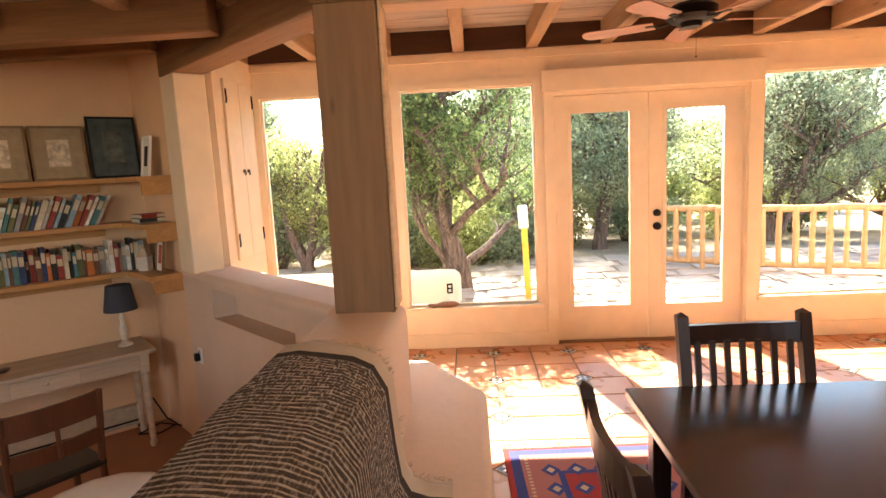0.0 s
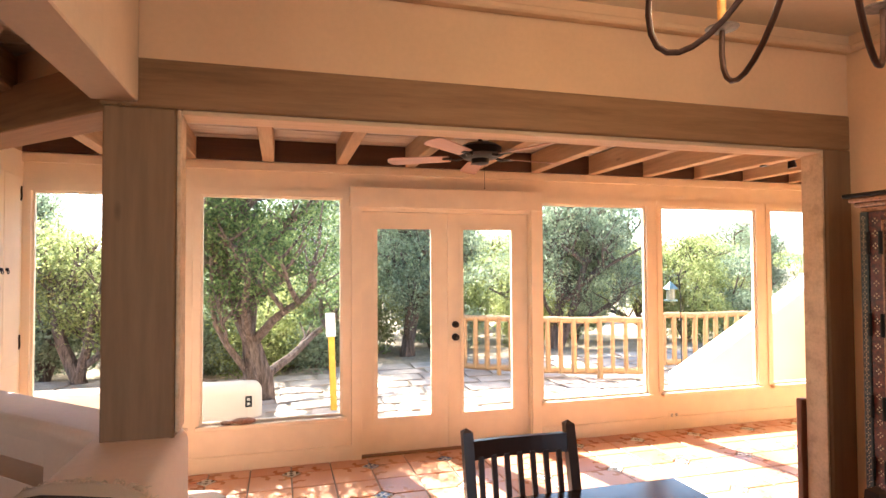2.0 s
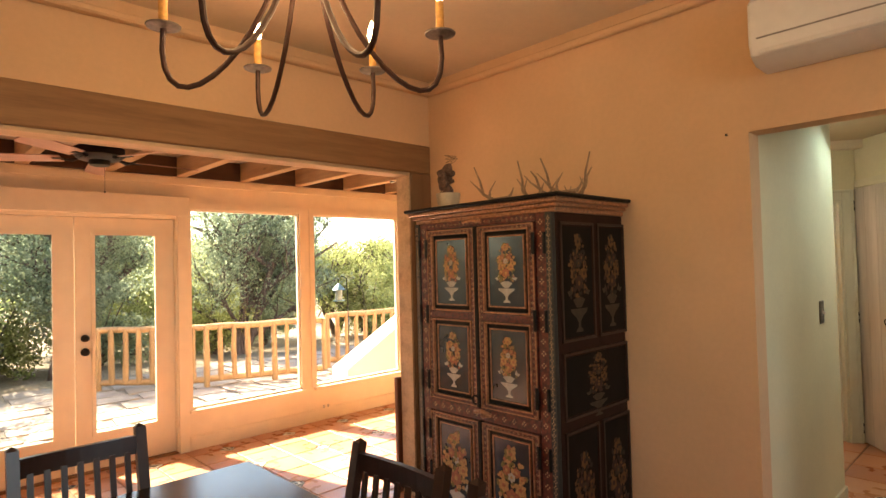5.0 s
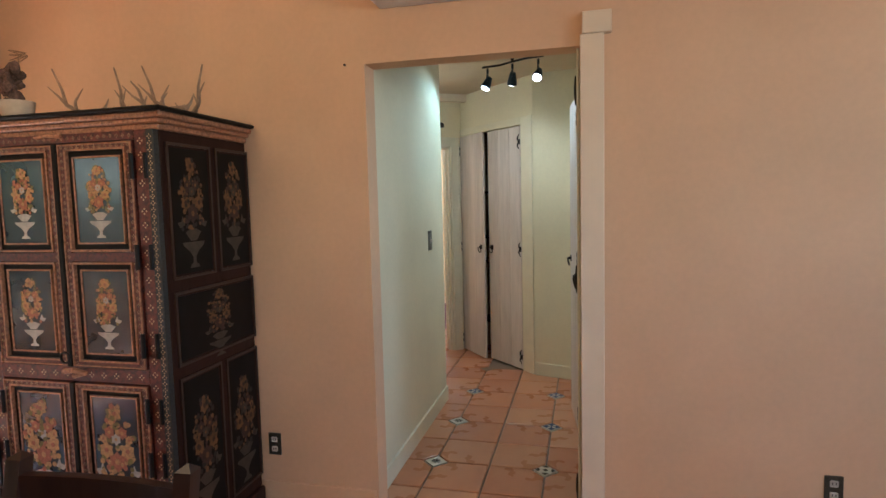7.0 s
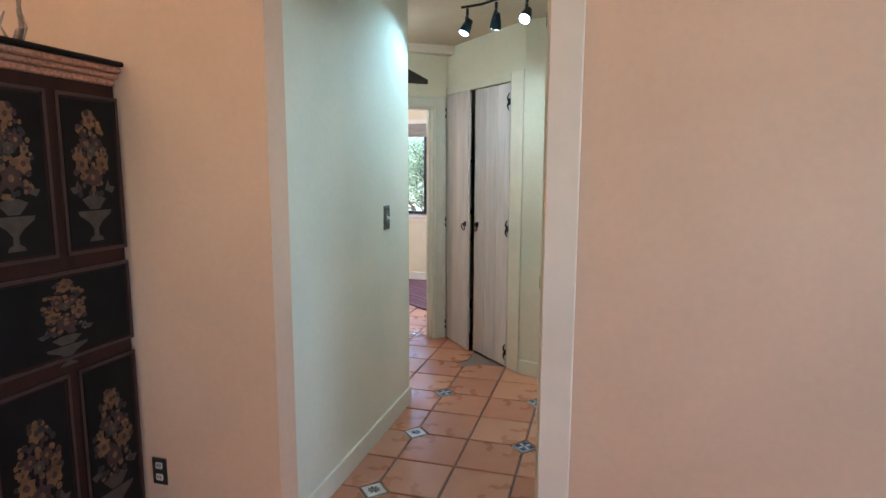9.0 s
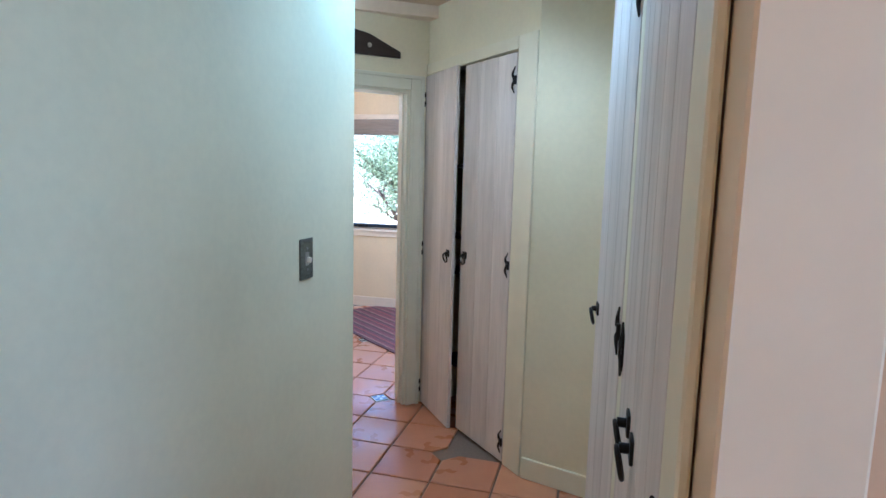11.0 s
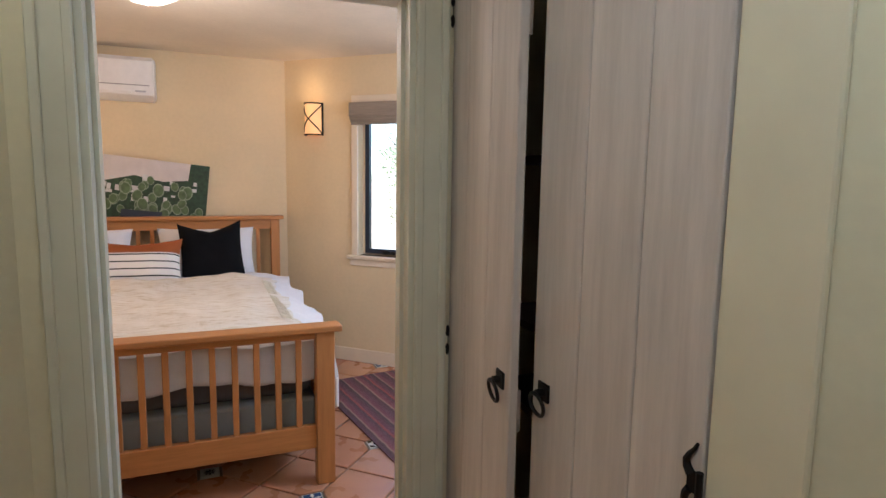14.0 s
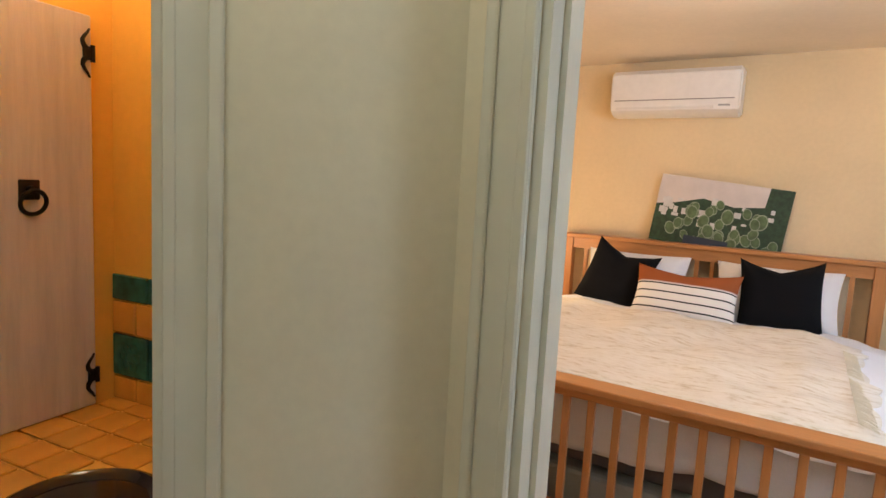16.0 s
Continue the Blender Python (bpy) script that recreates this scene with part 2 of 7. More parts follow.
def wall(name, p0, p1, z0, z1, thick, mat, holes=(), label=""):
    """A wall whose seen face is the line p0-p1; its body lies to the left of that line. holes: (s0, s1, z0, z1)."""
    L = math.hypot(p1[0] - p0[0], p1[1] - p0[1])
    bm = bm_new()
    cuts = sorted({0.0, L, *[h[0] for h in holes], *[h[1] for h in holes]})
    for a, b in zip(cuts, cuts[1:]):
        mid = (a + b) / 2
        zs = [z0]
        for h in sorted([h for h in holes if h[0] < mid < h[1]], key=lambda q: q[2]):
            if h[2] > zs[-1]:
                box(bm, a, b, 0, thick, zs[-1], h[2])
            zs.append(h[3])
        if zs[-1] < z1:
            box(bm, a, b, 0, thick, zs[-1], z1)
    bmesh.ops.remove_doubles(bm, verts=bm.verts, dist=0.0001)
    return struct(name, bm, mat, label, m=frame_on(p0, p1))


# ---------- structure: plan ----------
GY = 5.02            # inner face of the glass wall
WX = 3.965           # wall with the cabinet
BY = 2.78            # beam between dining room and sunroom
HL, HR = 0.69, -0.322  # hall's two sides
DL, DR = (6.469, 1.554), (7.004, 0.959)     # bedroom door opening
DU = Vector((0.668, -0.744))
C1 = (-1.83, 4.73)
DIAG0 = (0.10, 2.87)

# floors
bm = bm_new(); box(bm, 0.1, 10.2, -3.75, 5.18, -0.20, -0.012); poly(bm, [(-1.1, 4.2), (0.1, 3.05), (0.1, 5.18), (-1.1, 5.18)], -0.2, -0.012)
sub = struct("floor", bm, GROUT, "grout bed of the terracotta tile floor")

# glass wall with windows and doors
G0, G1 = -1.0, 6.65
WINS = [(-0.947, 0.084, 0.36, 2.155), (0.197, 1.285, 0.36, 2.155), (3.09, 4.186, 0.355, 2.15), (4.355, 5.476, 0.355, 2.15), (5.658, 6.55, 0.355, 2.15)]
holes = [(a - G0, b - G0, c, d) for a, b, c, d in WINS] + [(1.42 - G0, 2.993 - G0, 0.0, 2.075)]
wall("wall_north", (G0, GY + 0.03), (G1, GY + 0.03), -0.3, 2.62, 0.065, CREAM, holes, "cream-painted timber window wall of the sunroom")
for i, (a, b, c, d) in enumerate(WINS):
    w = thing("window_%d" % (i + 1), "large fixed picture window in cream frame looking onto the garden", "window", pose(a, GY + 0.03, c), kind="structure")
    W, H = b - a, d - c
    bm = bm_new()
    for q in ((-0.055, W + 0.055, -0.012, 0.0, H, H + 0.055), (-0.055, 0, -0.012, 0.0, 0, H), (W, W + 0.055, -0.012, 0.0, 0, H)):
        box(bm, *q)
    part("window_trim", bm, CREAM, w)
    bm = bm_new()
    for q in ((0, 0.015, 0.015, 0.05, 0, H), (W - 0.015, W, 0.015, 0.05, 0, H), (0.015, W - 0.015, 0.015, 0.05, 0, 0.02), (0.015, W - 0.015, 0.015, 0.05, H - 0.015, H)):
        box(bm, *q)
    part("window_frame", bm, CREAM, w)
    bm = bm_new(); box(bm, -0.03, W + 0.03, -0.05, 0.04, -0.03, 0.0, bev=0.004)
    part("window_sill", bm, CREAM, w)
    bm = bm_new(); box(bm, 0.012, W - 0.012, 0.030, 0.036, 0.018, H - 0.012)
    p = part("pane", bm, PANE, w); p.visible_shadow = False
bm = bm_new()
box(bm, G0, G1, GY + 0.004, GY + 0.03, 2.36, 2.425)
for a, b in ((G0, 1.36), (3.07, G1)):
    box(bm, a, b, GY + 0.012, GY + 0.03, 0.0, 0.12)
struct("trim", bm, CREAM, "cream ledger strip and baseboard of the window wall")
bm = bm_new()
box(bm, 1.345, 3.075, GY - 0.02, GY + 0.03, 2.08, 2.25, bev=0.003)
box(bm, 1.36, 1.44, GY, GY + 0.03, 0, 2.08); box(bm, 2.975, 3.06, GY, GY + 0.03, 0, 2.08)
struct("door_trim", bm, CREAM, "cream casing with deep header over the french doors")

# french doors
for k, (x0, x1) in enumerate(((1.450, 2.203), (2.209, 2.962))):
    d = thing("door_%d" % (k + 1), "cream french door with one tall glass pane, closed", "door", pose(x0, GY + 0.08, 0.014), kind="structure")
    W = x1 - x0
    a, b = (0.128, 0.612) if k == 0 else (0.132, 0.607)
    bm = bm_new()
    for q in ((0, a, 0, 0.045, 0, 2.035), (b, W, 0, 0.045, 0, 2.035), (a, b, 0, 0.045, 0, 0.285), (a, b, 0, 0.045, 1.90, 2.035)):
        box(bm, *q)
    part("door_leaf", bm, CREAM, d)
    bm = bm_new()
    for q in ((a - 0.02, a + 0.008, -0.012, 0.0, 0.265, 1.92), (b - 0.008, b + 0.02, -0.012, 0.0, 0.265, 1.92), (a + 0.008, b - 0.008, -0.012, 0, 0.265, 0.293), (a + 0.008, b - 0.008, -0.012, 0, 1.892, 1.92)):
        box(bm, *q)
    part("glazing_bead", bm, CREAM, d)
    bm = bm_new(); box(bm, a, b, 0.02, 0.026, 0.285, 1.90)
    p = part("pane", bm, PANE, d); p.visible_shadow = False
    for z in (0.25, 1.05, 1.80):
        bm = bm_new(); xh = -0.004 if k == 0 else W + 0.004
        cyl(bm, (xh, -0.008, z - 0.05), (xh, -0.008, z + 0.05), 0.008)
        part("hinge", bm, CREAM, d, smooth=True)
    if k:
        for z, r in ((0.95, 0.028), (1.06, 0.026)):
            bm = bm_new()
            cyl(bm, (0.065, 0, z), (0.065, -0.012, z), r + 0.004, n=20); cyl(bm, (0.065, -0.012, z), (0.065, -0.03, z), 0.01)
            ball(bm, (0.065, -0.04, z), r, (1, 0.6, 1))
            part("door_knob" if r > 0.027 else "deadbolt", bm, BLACK, d, "dark bronze", smooth=True)
bm = bm_new(); box(bm, 1.42, 2.993, GY + 0.03, GY + 0.15, -0.01, 0.012)
struct("sill", bm, TIMBER_X, "wooden threshold under the french doors")

# dining room walls
wall("wall_dining_east", (WX, -3.6), (WX, BY + 0.14), 0, 3.0, -0.123, PLA_TAN, [(3.27, 4.25, 0, 2.16)], "warm tan plaster wall of the dining room")
wall("wall_over_beam", (0.08, BY + 0.012), (WX, BY + 0.012), 2.445, 3.0, 0.13, PLA_TAN, [], "tan plaster wall above the timber beam")
# Openings cut in this unseen wall for the two added fill lamps.
wall("wall_dining_south", (WX, -3.6), (-5.9, -3.6), -0.5, 3.0, 0.15, PLA_TAN, [(1.2, 2.9, 1.4, 2.6), (5.6, 8.2, 1.2, 2.8)], "tan plaster wall behind")
bm = bm_new(); box(bm, 0.0, WX + 0.2, -3.75, BY + 0.14, 2.9, 3.0)
struct("ceiling_dining", bm, PLA_CEIL, "plaster ceiling of the dining room")
bm = bm_new()
box(bm, 0.25, WX, BY - 0.05, BY + 0.012, 2.80, 2.84, bev=0.01); box(bm, 0.25, WX, BY - 0.02, BY + 0.012, 2.84, 2.90)
box(bm, WX - 0.05, WX, -3.6, BY - 0.05, 2.80, 2.84, bev=0.01); box(bm, WX - 0.02, WX, -3.6, BY - 0.02, 2.84, 2.90)
struct("cornice", bm, PLA_TAN, "plastered cornice below the dining room ceiling")
bm = bm_new(); box(bm, WX - 0.016, WX, 0.66, BY, 0, 0.10, bev=0.003); box(bm, WX - 0.016, WX, -3.6, -0.43, 0, 0.10, bev=0.003)
struct("baseboard", bm, PLA_TAN, "tan painted baseboard")
bm = bm_new(); box(bm, WX - 0.03, WX + 0.125, -0.425, -0.325, 0, 2.20, bev=0.003); box(bm, WX - 0.04, WX, -0.455, -0.335, 2.20, 2.29, bev=0.003)
struct("opening_trim", bm, CREAM, "cream board casing with a small head block beside the hall opening")

# beam and posts
bm = bm_new(); box(bm, 0.10, WX, BY, BY + 0.15, 2.245, 2.445, bev=0.008)
struct("beam", bm, TIMBER_X, "rough-sawn brown timber beam between dining room and sunroom")
bm = bm_new(); box(bm, 0.115, 0.385, BY, BY + 0.15, 0.85, 2.243, bev=0.008)
struct("post", bm, TIMBER_Z, "wide worn timber post standing on the plaster half wall")
# Thin pale strips added as the sunlit faces of beam and posts.
bm = bm_new(); box(bm, 0.405, 3.76, BY + 0.012, BY + 0.15, 2.222, 2.243, bev=0.004)
struct("opening_liner", bm, SUNLIT_FACE, "pale strip painted as the sunlit underside of the beam")
bm = bm_new(); box(bm, 0.387, 0.403, BY + 0.012, BY + 0.15, 0.92, 2.243, bev=0.004)
struct("opening_liner", bm, SUNLIT_FACE, "pale strip painted as the sunlit side of the post")
bm = bm_new(); box(bm, 3.762, 3.778, BY + 0.012, BY + 0.15, 0.0, 2.243, bev=0.004)
struct("opening_liner", bm, SUNLIT_FACE, "pale strip painted as the sunlit side of the post")
bm = bm_new(); box(bm, 3.78, WX, BY, BY + 0.15, 0, 2.243, bev=0.008)
struct("post_east", bm, TIMBER_Z, "timber post at the end of the beam")
bm = bm_new(); box(bm, 0.07, 0.245, -3.6, BY - 0.002, 2.26, 3.0, bev=0.006)
struct("header_west", bm, m_plaster("whitewashed_header", (0.66, 0.52, 0.38)), "whitewashed header over the opening to the sunken room")

# sunroom
JX = [0.70 + 0.578 * i for i in range(-3, 11)]
for x in JX:
    bm = bm_new(); box(bm, x - 0.045, x + 0.045, BY + 0.15, GY + 0.03, 2.43, 2.595, bev=0.006)
    struct("joist", bm, TIMBER_Y, "dark brown roof joist of the sunroom")
# Boards added above the ledger to make the joist bays dark there.
BLOCKING = m_wood("dark_brown_blocking", (0.075, 0.035, 0.018), 0, 0.8, 0.5, 0.8, 0.3)
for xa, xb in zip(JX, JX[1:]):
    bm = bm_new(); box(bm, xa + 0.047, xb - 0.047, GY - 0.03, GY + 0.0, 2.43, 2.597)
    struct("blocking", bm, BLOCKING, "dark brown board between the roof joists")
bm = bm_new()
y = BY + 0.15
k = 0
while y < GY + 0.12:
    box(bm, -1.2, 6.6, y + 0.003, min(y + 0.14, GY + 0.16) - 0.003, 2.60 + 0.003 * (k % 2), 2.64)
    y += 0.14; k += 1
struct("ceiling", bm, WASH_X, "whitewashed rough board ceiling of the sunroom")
wall("wall_sun_east", (6.65, BY), (6.65, GY + 0.17), 0, 2.64, -0.15, PLA_TAN, [], "tan plaster end wall of the sunroom")
wall("wall_sun_south", (WX + 0.12, BY + 0.15), (6.6, BY + 0.15), 0, 2.64, -0.15, PLA_TAN, [], "tan plaster wall of the sunroom")
wall("wall_sun_west", (-1.0, 4.30), (-1.0, GY + 0.03), -0.5, 2.64, 0.15, CREAM, [], "cream end wall of the sunroom")

# diagonal half wall with niche
dv = Vector((C1[0] - DIAG0[0], C1[1] - DIAG0[1])); DLn = dv.length; dv.normalize()
DM = frame_on(C1, DIAG0, 0)    # x from the corner to the post, y towards the sunroom
def prof_wall(bm, s0, s1, z0, z1, t, r=0.05):
    """A half wall with a hand-rounded top, along local x."""
    pts = [(0, z0), (0, z1 - r)]
    for i in range(1, 6):
        a = math.pi - i * math.pi / 12
        pts.append((r + r * math.cos(a), z1 - r + r * math.sin(a)))
    for i in range(1, 7):
        a = math.pi / 2 - i * math.pi / 12
        pts.append((t - r + r * math.cos(a), z1 - r + r * math.sin(a)))
    pts.append((t, z0))
    A = [bm.verts.new((s0, p, q)) for p, q in pts]
    B = [bm.verts.new((s1, p, q)) for p, q in pts]
    bm.faces.new(A); bm.faces.new(B[::-1])
    for i in range(len(pts)):
        j = (i + 1) % len(pts)
        bm.faces.new((A[i], B[i], B[j], A[j]))
bm = bm_new()
s_n0 = DLn - 1.50; s_n1 = DLn - 0.42
box(bm, 0.70, s_n0, 0, 0.30, -0.42, 0.845)
box(bm, s_n0, s_n1, 0, 0.30, -0.42, 0.62)
box(bm, s_n0, s_n1, 0.16, 0.30, 0.62, 0.82)
box(bm, s_n1, DLn + 0.05, 0, 0.30, -0.42, 0.845)
bmesh.ops.remove_doubles(bm, verts=bm.verts, dist=0.0001)
prof_wall(bm, 0.70, DLn + 0.05, 0.82, 0.905, 0.31, 0.045)
struct("half_wall", bm, PLA_WALL, "hand-plastered pinkish half wall with a long niche", m=DM, smooth=False)
bm = bm_new()
box(bm, 0, 0.70, 0, 0.30, -0.42, 2.9)
box(bm, 0.70, DLn + 0.15, 0.02, 0.20, 2.452, 2.9)
struct("wall_diagonal", bm, PLA_TAN, "tan plaster wall around the diagonal opening", m=DM)
bm = bm_new(); box(bm, 0.70, DLn + 0.12, -0.015, 0.20, 2.235, 2.45, bev=0.006)
struct("beam_diagonal", bm, TIMBER_X, "timber beam over the diagonal opening", m=DM)
bm = bm_new(); box(bm, 0.70, 0.95, -0.012, 0.20, 0.895, 2.233, bev=0.006)
struct("post_diagonal", bm, CREAM, "cream-washed timber jamb of the diagonal opening", m=DM)

# pier and low wall towards the entrance, with bench
bm = bm_new()
def slab(bm, pts, z0, z1, r):
    """Prism with a rounded upper edge."""
    n = len(pts)
    cx = sum(p[0] for p in pts) / n; cy = sum(p[1] for p in pts) / n
    rings = []
    lv = [(0, z0), (0, z1 - r)] + [(r * (1 - math.cos(i * math.pi / 8)), z1 - r + r * math.sin(i * math.pi / 8)) for i in range(1, 5)]
    for inset, z in lv:
        rg = []
        for i, (x, y) in enumerate(pts):
            a = Vector(pts[i - 1]); b = Vector(pts[i]); c = Vector(pts[(i + 1) % n])
            d1 = (b - a).normalized(); d2 = (c - b).normalized()
            nn = Vector((-(d1.y + d2.y), d1.x + d2.x))
            nn = nn / max(0.3, nn.length) * 1.0
            rg.append(bm.verts.new((x + nn.x * inset, y + nn.y * inset, z)))
        rings.append(rg)
    for a, b in zip(rings, rings[1:]):
        for j in range(n):
            bm.faces.new((a[j], a[(j + 1) % n], b[(j + 1) % n], b[j]))
    bm.faces.new(rings[-1])
    bm.faces.new(rings[0][::-1])
def arc(cx, cy, r, a0, a1, n=6):
    return [(cx + r * math.cos(radians(a0 + (a1 - a0) * i / n)), cy + r * math.sin(radians(a0 + (a1 - a0) * i / n))) for i in range(n + 1)]
slab(bm, [(0.05, -1.2), (0.42, -1.2)] + arc(0.34, 2.92, 0.08, 0, 90, 4) + [(0.05, 3.0)], -0.42, 0.905, 0.055)
struct("half_wall_pier", bm, PLA_WALL, "rounded adobe plaster low wall carrying the post", smooth=True)
bm = bm_new()
slab(bm, [(0.34, -0.6), (0.785, -0.6)] + arc(0.66, 3.02, 0.125, 0, 50, 5) + arc(0.42, 3.45, 0.10, 45, 90, 3) + [(0.30, 3.56)], 0, 0.42, 0.05)
struct("bench", bm, PLA_WALL, "built-in adobe plaster bench along the low wall", smooth=True)

# sunken room
SF = -0.42
bm = bm_new(); box(bm, -5.9, 0.10, -3.75, 5.0, SF - 0.2, SF)
struct("floor_sunken", bm, m_plain("terracotta_far", (0.36, 0.15, 0.08), 0.5, scale=3), "terracotta floor of the sunken room")
LW1 = (C1[0] - 0.74 * 5.2, C1[1] - 0.67 * 5.2)
wall("wall_west", LW1, C1, SF, 2.9, 0.15, PLA_TAN, [], "tan plaster wall behind the bookshelves")
bm = bm_new(); box(bm, -5.9, 0.07, -3.75, 5.2, 2.75, 2.9)
struct("ceiling_sunken", bm, PLA_CEIL, "plaster ceiling of the sunken room")

# hall
wall("wall_hall_left", (WX + 0.124, HL), (5.588, HL), 0, 2.6, 0.12, PLA_HALL, [], "pale cream-green plaster wall of the hall")
wall("wall_nook", (5.23, HL + 0.12), (5.23, 1.66), 0, 2.6, 0.12, PLA_HALL, [], "plaster wall of the nook")
wall("wall_bath_front", (5.11, 1.66), (6.377, 1.66), 0, 2.6, 0.12, PLA_HALL, [(0.16, 0.77, 0, 2.05)], "plaster wall with the bathroom doorway")

# door frame of the french doors
bm = bm_new()
box(bm, 1.42, 1.446, GY + 0.031, GY + 0.165, 0, 2.075); box(bm, 2.966, 2.993, GY + 0.031, GY + 0.165, 0, 2.075); box(bm, 1.446, 2.966, GY + 0.031, GY + 0.165, 2.053, 2.075)
box(bm, 1.446, 2.966, GY + 0.128, GY + 0.165, 2.0, 2.053)
struct("door_frame", bm, CREAM, "cream frame of the french doors")
wall("wall_far_west", (-5.75, -3.6), LW1, SF, 2.9, 0.15, PLA_TAN, [], "tan plaster wall of the sunken room")

# door wall of the bedroom (seen from the hall), closet wall, end wall, right hall wall
P0 = (DL[0] - 0.142 * DU.x, DL[1] - 0.142 * DU.y)
PE = (DL[0] + 1.75 * DU.x, DL[1] + 1.75 * DU.y)
wall("wall_bedroom_door", P0, PE, 0, 2.6, 0.13, PLA_HALL, [(0.142, 0.962, 0, 2.05)], "pale plaster wall with the bedroom doorway")
CL0, CL1 = (7.145, 0.892), (6.322, 0.075)
CU = Vector((CL1[0] - CL0[0], CL1[1] - CL0[1])); CLn = CU.length; CU.normalize()
wall("wall_closet", CL0, CL1, 0, 2.6, 0.08, PLA_HALL, [(0.03, 1.01, 0, 2.155)], "plaster wall around the closet doors")
EW = (6.20, HR)
HE = (6.08, HR)
wall("wall_hall_end", CL1, EW, 0, 2.6, 0.1, PLA_HALL, [], "pale cream-green plaster wall at the end of the hall")
wall("wall_hall_right", EW, (WX + 0.124, HR), 0, 2.6, 0.08, PLA_HALL, [(0.16, 1.16, 0.0, 2.155), (1.31, 2.105, 0.0, 2.155)], "plaster wall with two plank closets")
bm = bm_new(); box(bm, WX + 0.124, 7.3, HR - 0.1, 1.70, 2.55, 2.66)
struct("ceiling_hall", bm, m_plaster("hall_ceiling", (0.62, 0.52, 0.36)), "plaster ceiling of the hall")
# dark closets behind
bm = bm_new(); box(bm, WX + 0.1, 6.2, HR - 0.75, HR - 0.65, 0, 2.5); box(bm, WX + 0.125, WX + 0.155, HR - 0.65, HR - 0.1, 0, 2.5)
struct("closet_back", bm, PLA_HALL, "back wall of the hall closets")
bm = bm_new(); box(bm, 0.0, 1.3, 0.62, 0.70, 0, 2.5); box(bm, 1.14, 1.2, 0.08, 0.62, 0, 2.5); box(bm, -0.08, 0.0, 0.08, 0.70, 0, 2.5); box(bm, 0.0, 1.14, 0.08, 0.62, 2.30, 2.36)
struct("closet_back", bm, PLA_HALL, "back wall of the linen closet", m=frame_on(CL0, CL1))

# bedroom
K = (9.62, 3.32)
KW = (7.55, 5.484)
wall("wall_bed_head", KW, K, 0, 2.6, 0.12, PLA_BED, [], "cream-yellow plaster wall behind the bed")
W2E = (9.62, 0.25)
wall("wall_bed_window", K, W2E, 0, 2.6, 0.16, PLA_BED, [(0.70, 1.50, 0.90, 2.10)], "cream-yellow plaster wall with a casement window")
wall("wall_bed_south", W2E, (7.45, 0.25), 0, 2.6, 0.12, PLA_BED, [], "plaster wall of the bedroom")
wall("wall_bed_west", (6.33, 1.93), (6.0, 3.2), 0, 2.6, 0.1, PLA_BED, [], "plaster wall of the bedroom")
wall("wall_bed_west", (6.0, 3.2), KW, 0, 2.6, 0.1, PLA_BED, [], "plaster wall of the bedroom")
bm = bm_new(); poly(bm, [(6.27, 1.95), (7.45, 0.1), (9.9, 0.1), (9.9, 3.5), (7.5, 5.7), (5.85, 3.2)], 2.48, 2.6)
struct("ceiling_bedroom", bm, m_plaster("bed_ceiling", (0.80, 0.70, 0.55)), "cream plaster ceiling of the bedroom")

# bathroom
BK = (5.56, 2.52)
wall("wall_bath_back", (BK[0] - 0.62 * 1.2, BK[1] - 0.78 * 1.2), BK, 0, 2.44, 0.1, PLA_BATH, [], "orange-yellow bathroom wall")
wall("wall_bath_side", BK, (BK[0] + 0.79 * 1.0, BK[1] - 0.61 * 1.0), 0, 2.44, 0.1, PLA_BATH, [], "orange-yellow bathroom wall")
bm = bm_new(); box(bm, 5.11, 5.27, 1.78, 1.795, 0, 2.44); box(bm, 5.88, 6.42, 1.78, 1.795, 0, 2.44); box(bm, 5.27, 5.88, 1.78, 1.795, 2.05, 2.44)
struct("wall_bath_inner", bm, PLA_BATH, "orange-yellow inner face of the bathroom wall")
bm = bm_new(); box(bm, 4.6, 6.5, 1.70, 2.8, 2.44, 2.5)
struct("ceiling_bath", bm, PLA_BATH, "ceiling of the bathroom")

# door casings
def casing(name, m, w, h, mat, label, depth=0.13, tw=0.09, reveal=True):
    bm = bm_new()
    for a, b, y in ((-tw, 0, -0.018), (w, w + tw, -0.018)):
        box(bm, a, b, y, 0, 0, h + tw, bev=0.004)
        o = a if a < 0 else b - 0.022
        box(bm, o, o + 0.022, y - 0.012, y, 0, h + tw, bev=0.003)
        o = b - 0.02 if a < 0 else a
        box(bm, o, o + 0.02, y - 0.005, y, 0, h, bev=0.002)
    box(bm, 0, w, -0.018, 0, h, h + tw, bev=0.004)
    box(bm, -tw, w + tw, -0.030, -0.018, h + tw - 0.022, h + tw, bev=0.003)
    if reveal:
        box(bm, 0, 0.018, 0, depth, 0, h); box(bm, w - 0.018, w, 0, depth, 0, h); box(bm, 0.018, w - 0.018, 0, depth, h - 0.018, h)
        box(bm, 0.018, 0.030, 0.045, 0.085, 0, h - 0.018); box(bm, w - 0.030, w - 0.018, 0.045, 0.085, 0, h - 0.018)
    return struct(name, bm, mat, label, m=m)
casing("door_trim_bedroom", frame_on(DL, DR), 0.82, 2.05, SAGE, "pale sage moulded casing of the bedroom doorway")
casing("door_trim_bathroom", frame_on((5.27, 1.66), (5.88, 1.66)), 0.61, 2.05, SAGE, "pale sage moulded casing of the bathroom doorway", 0.12)

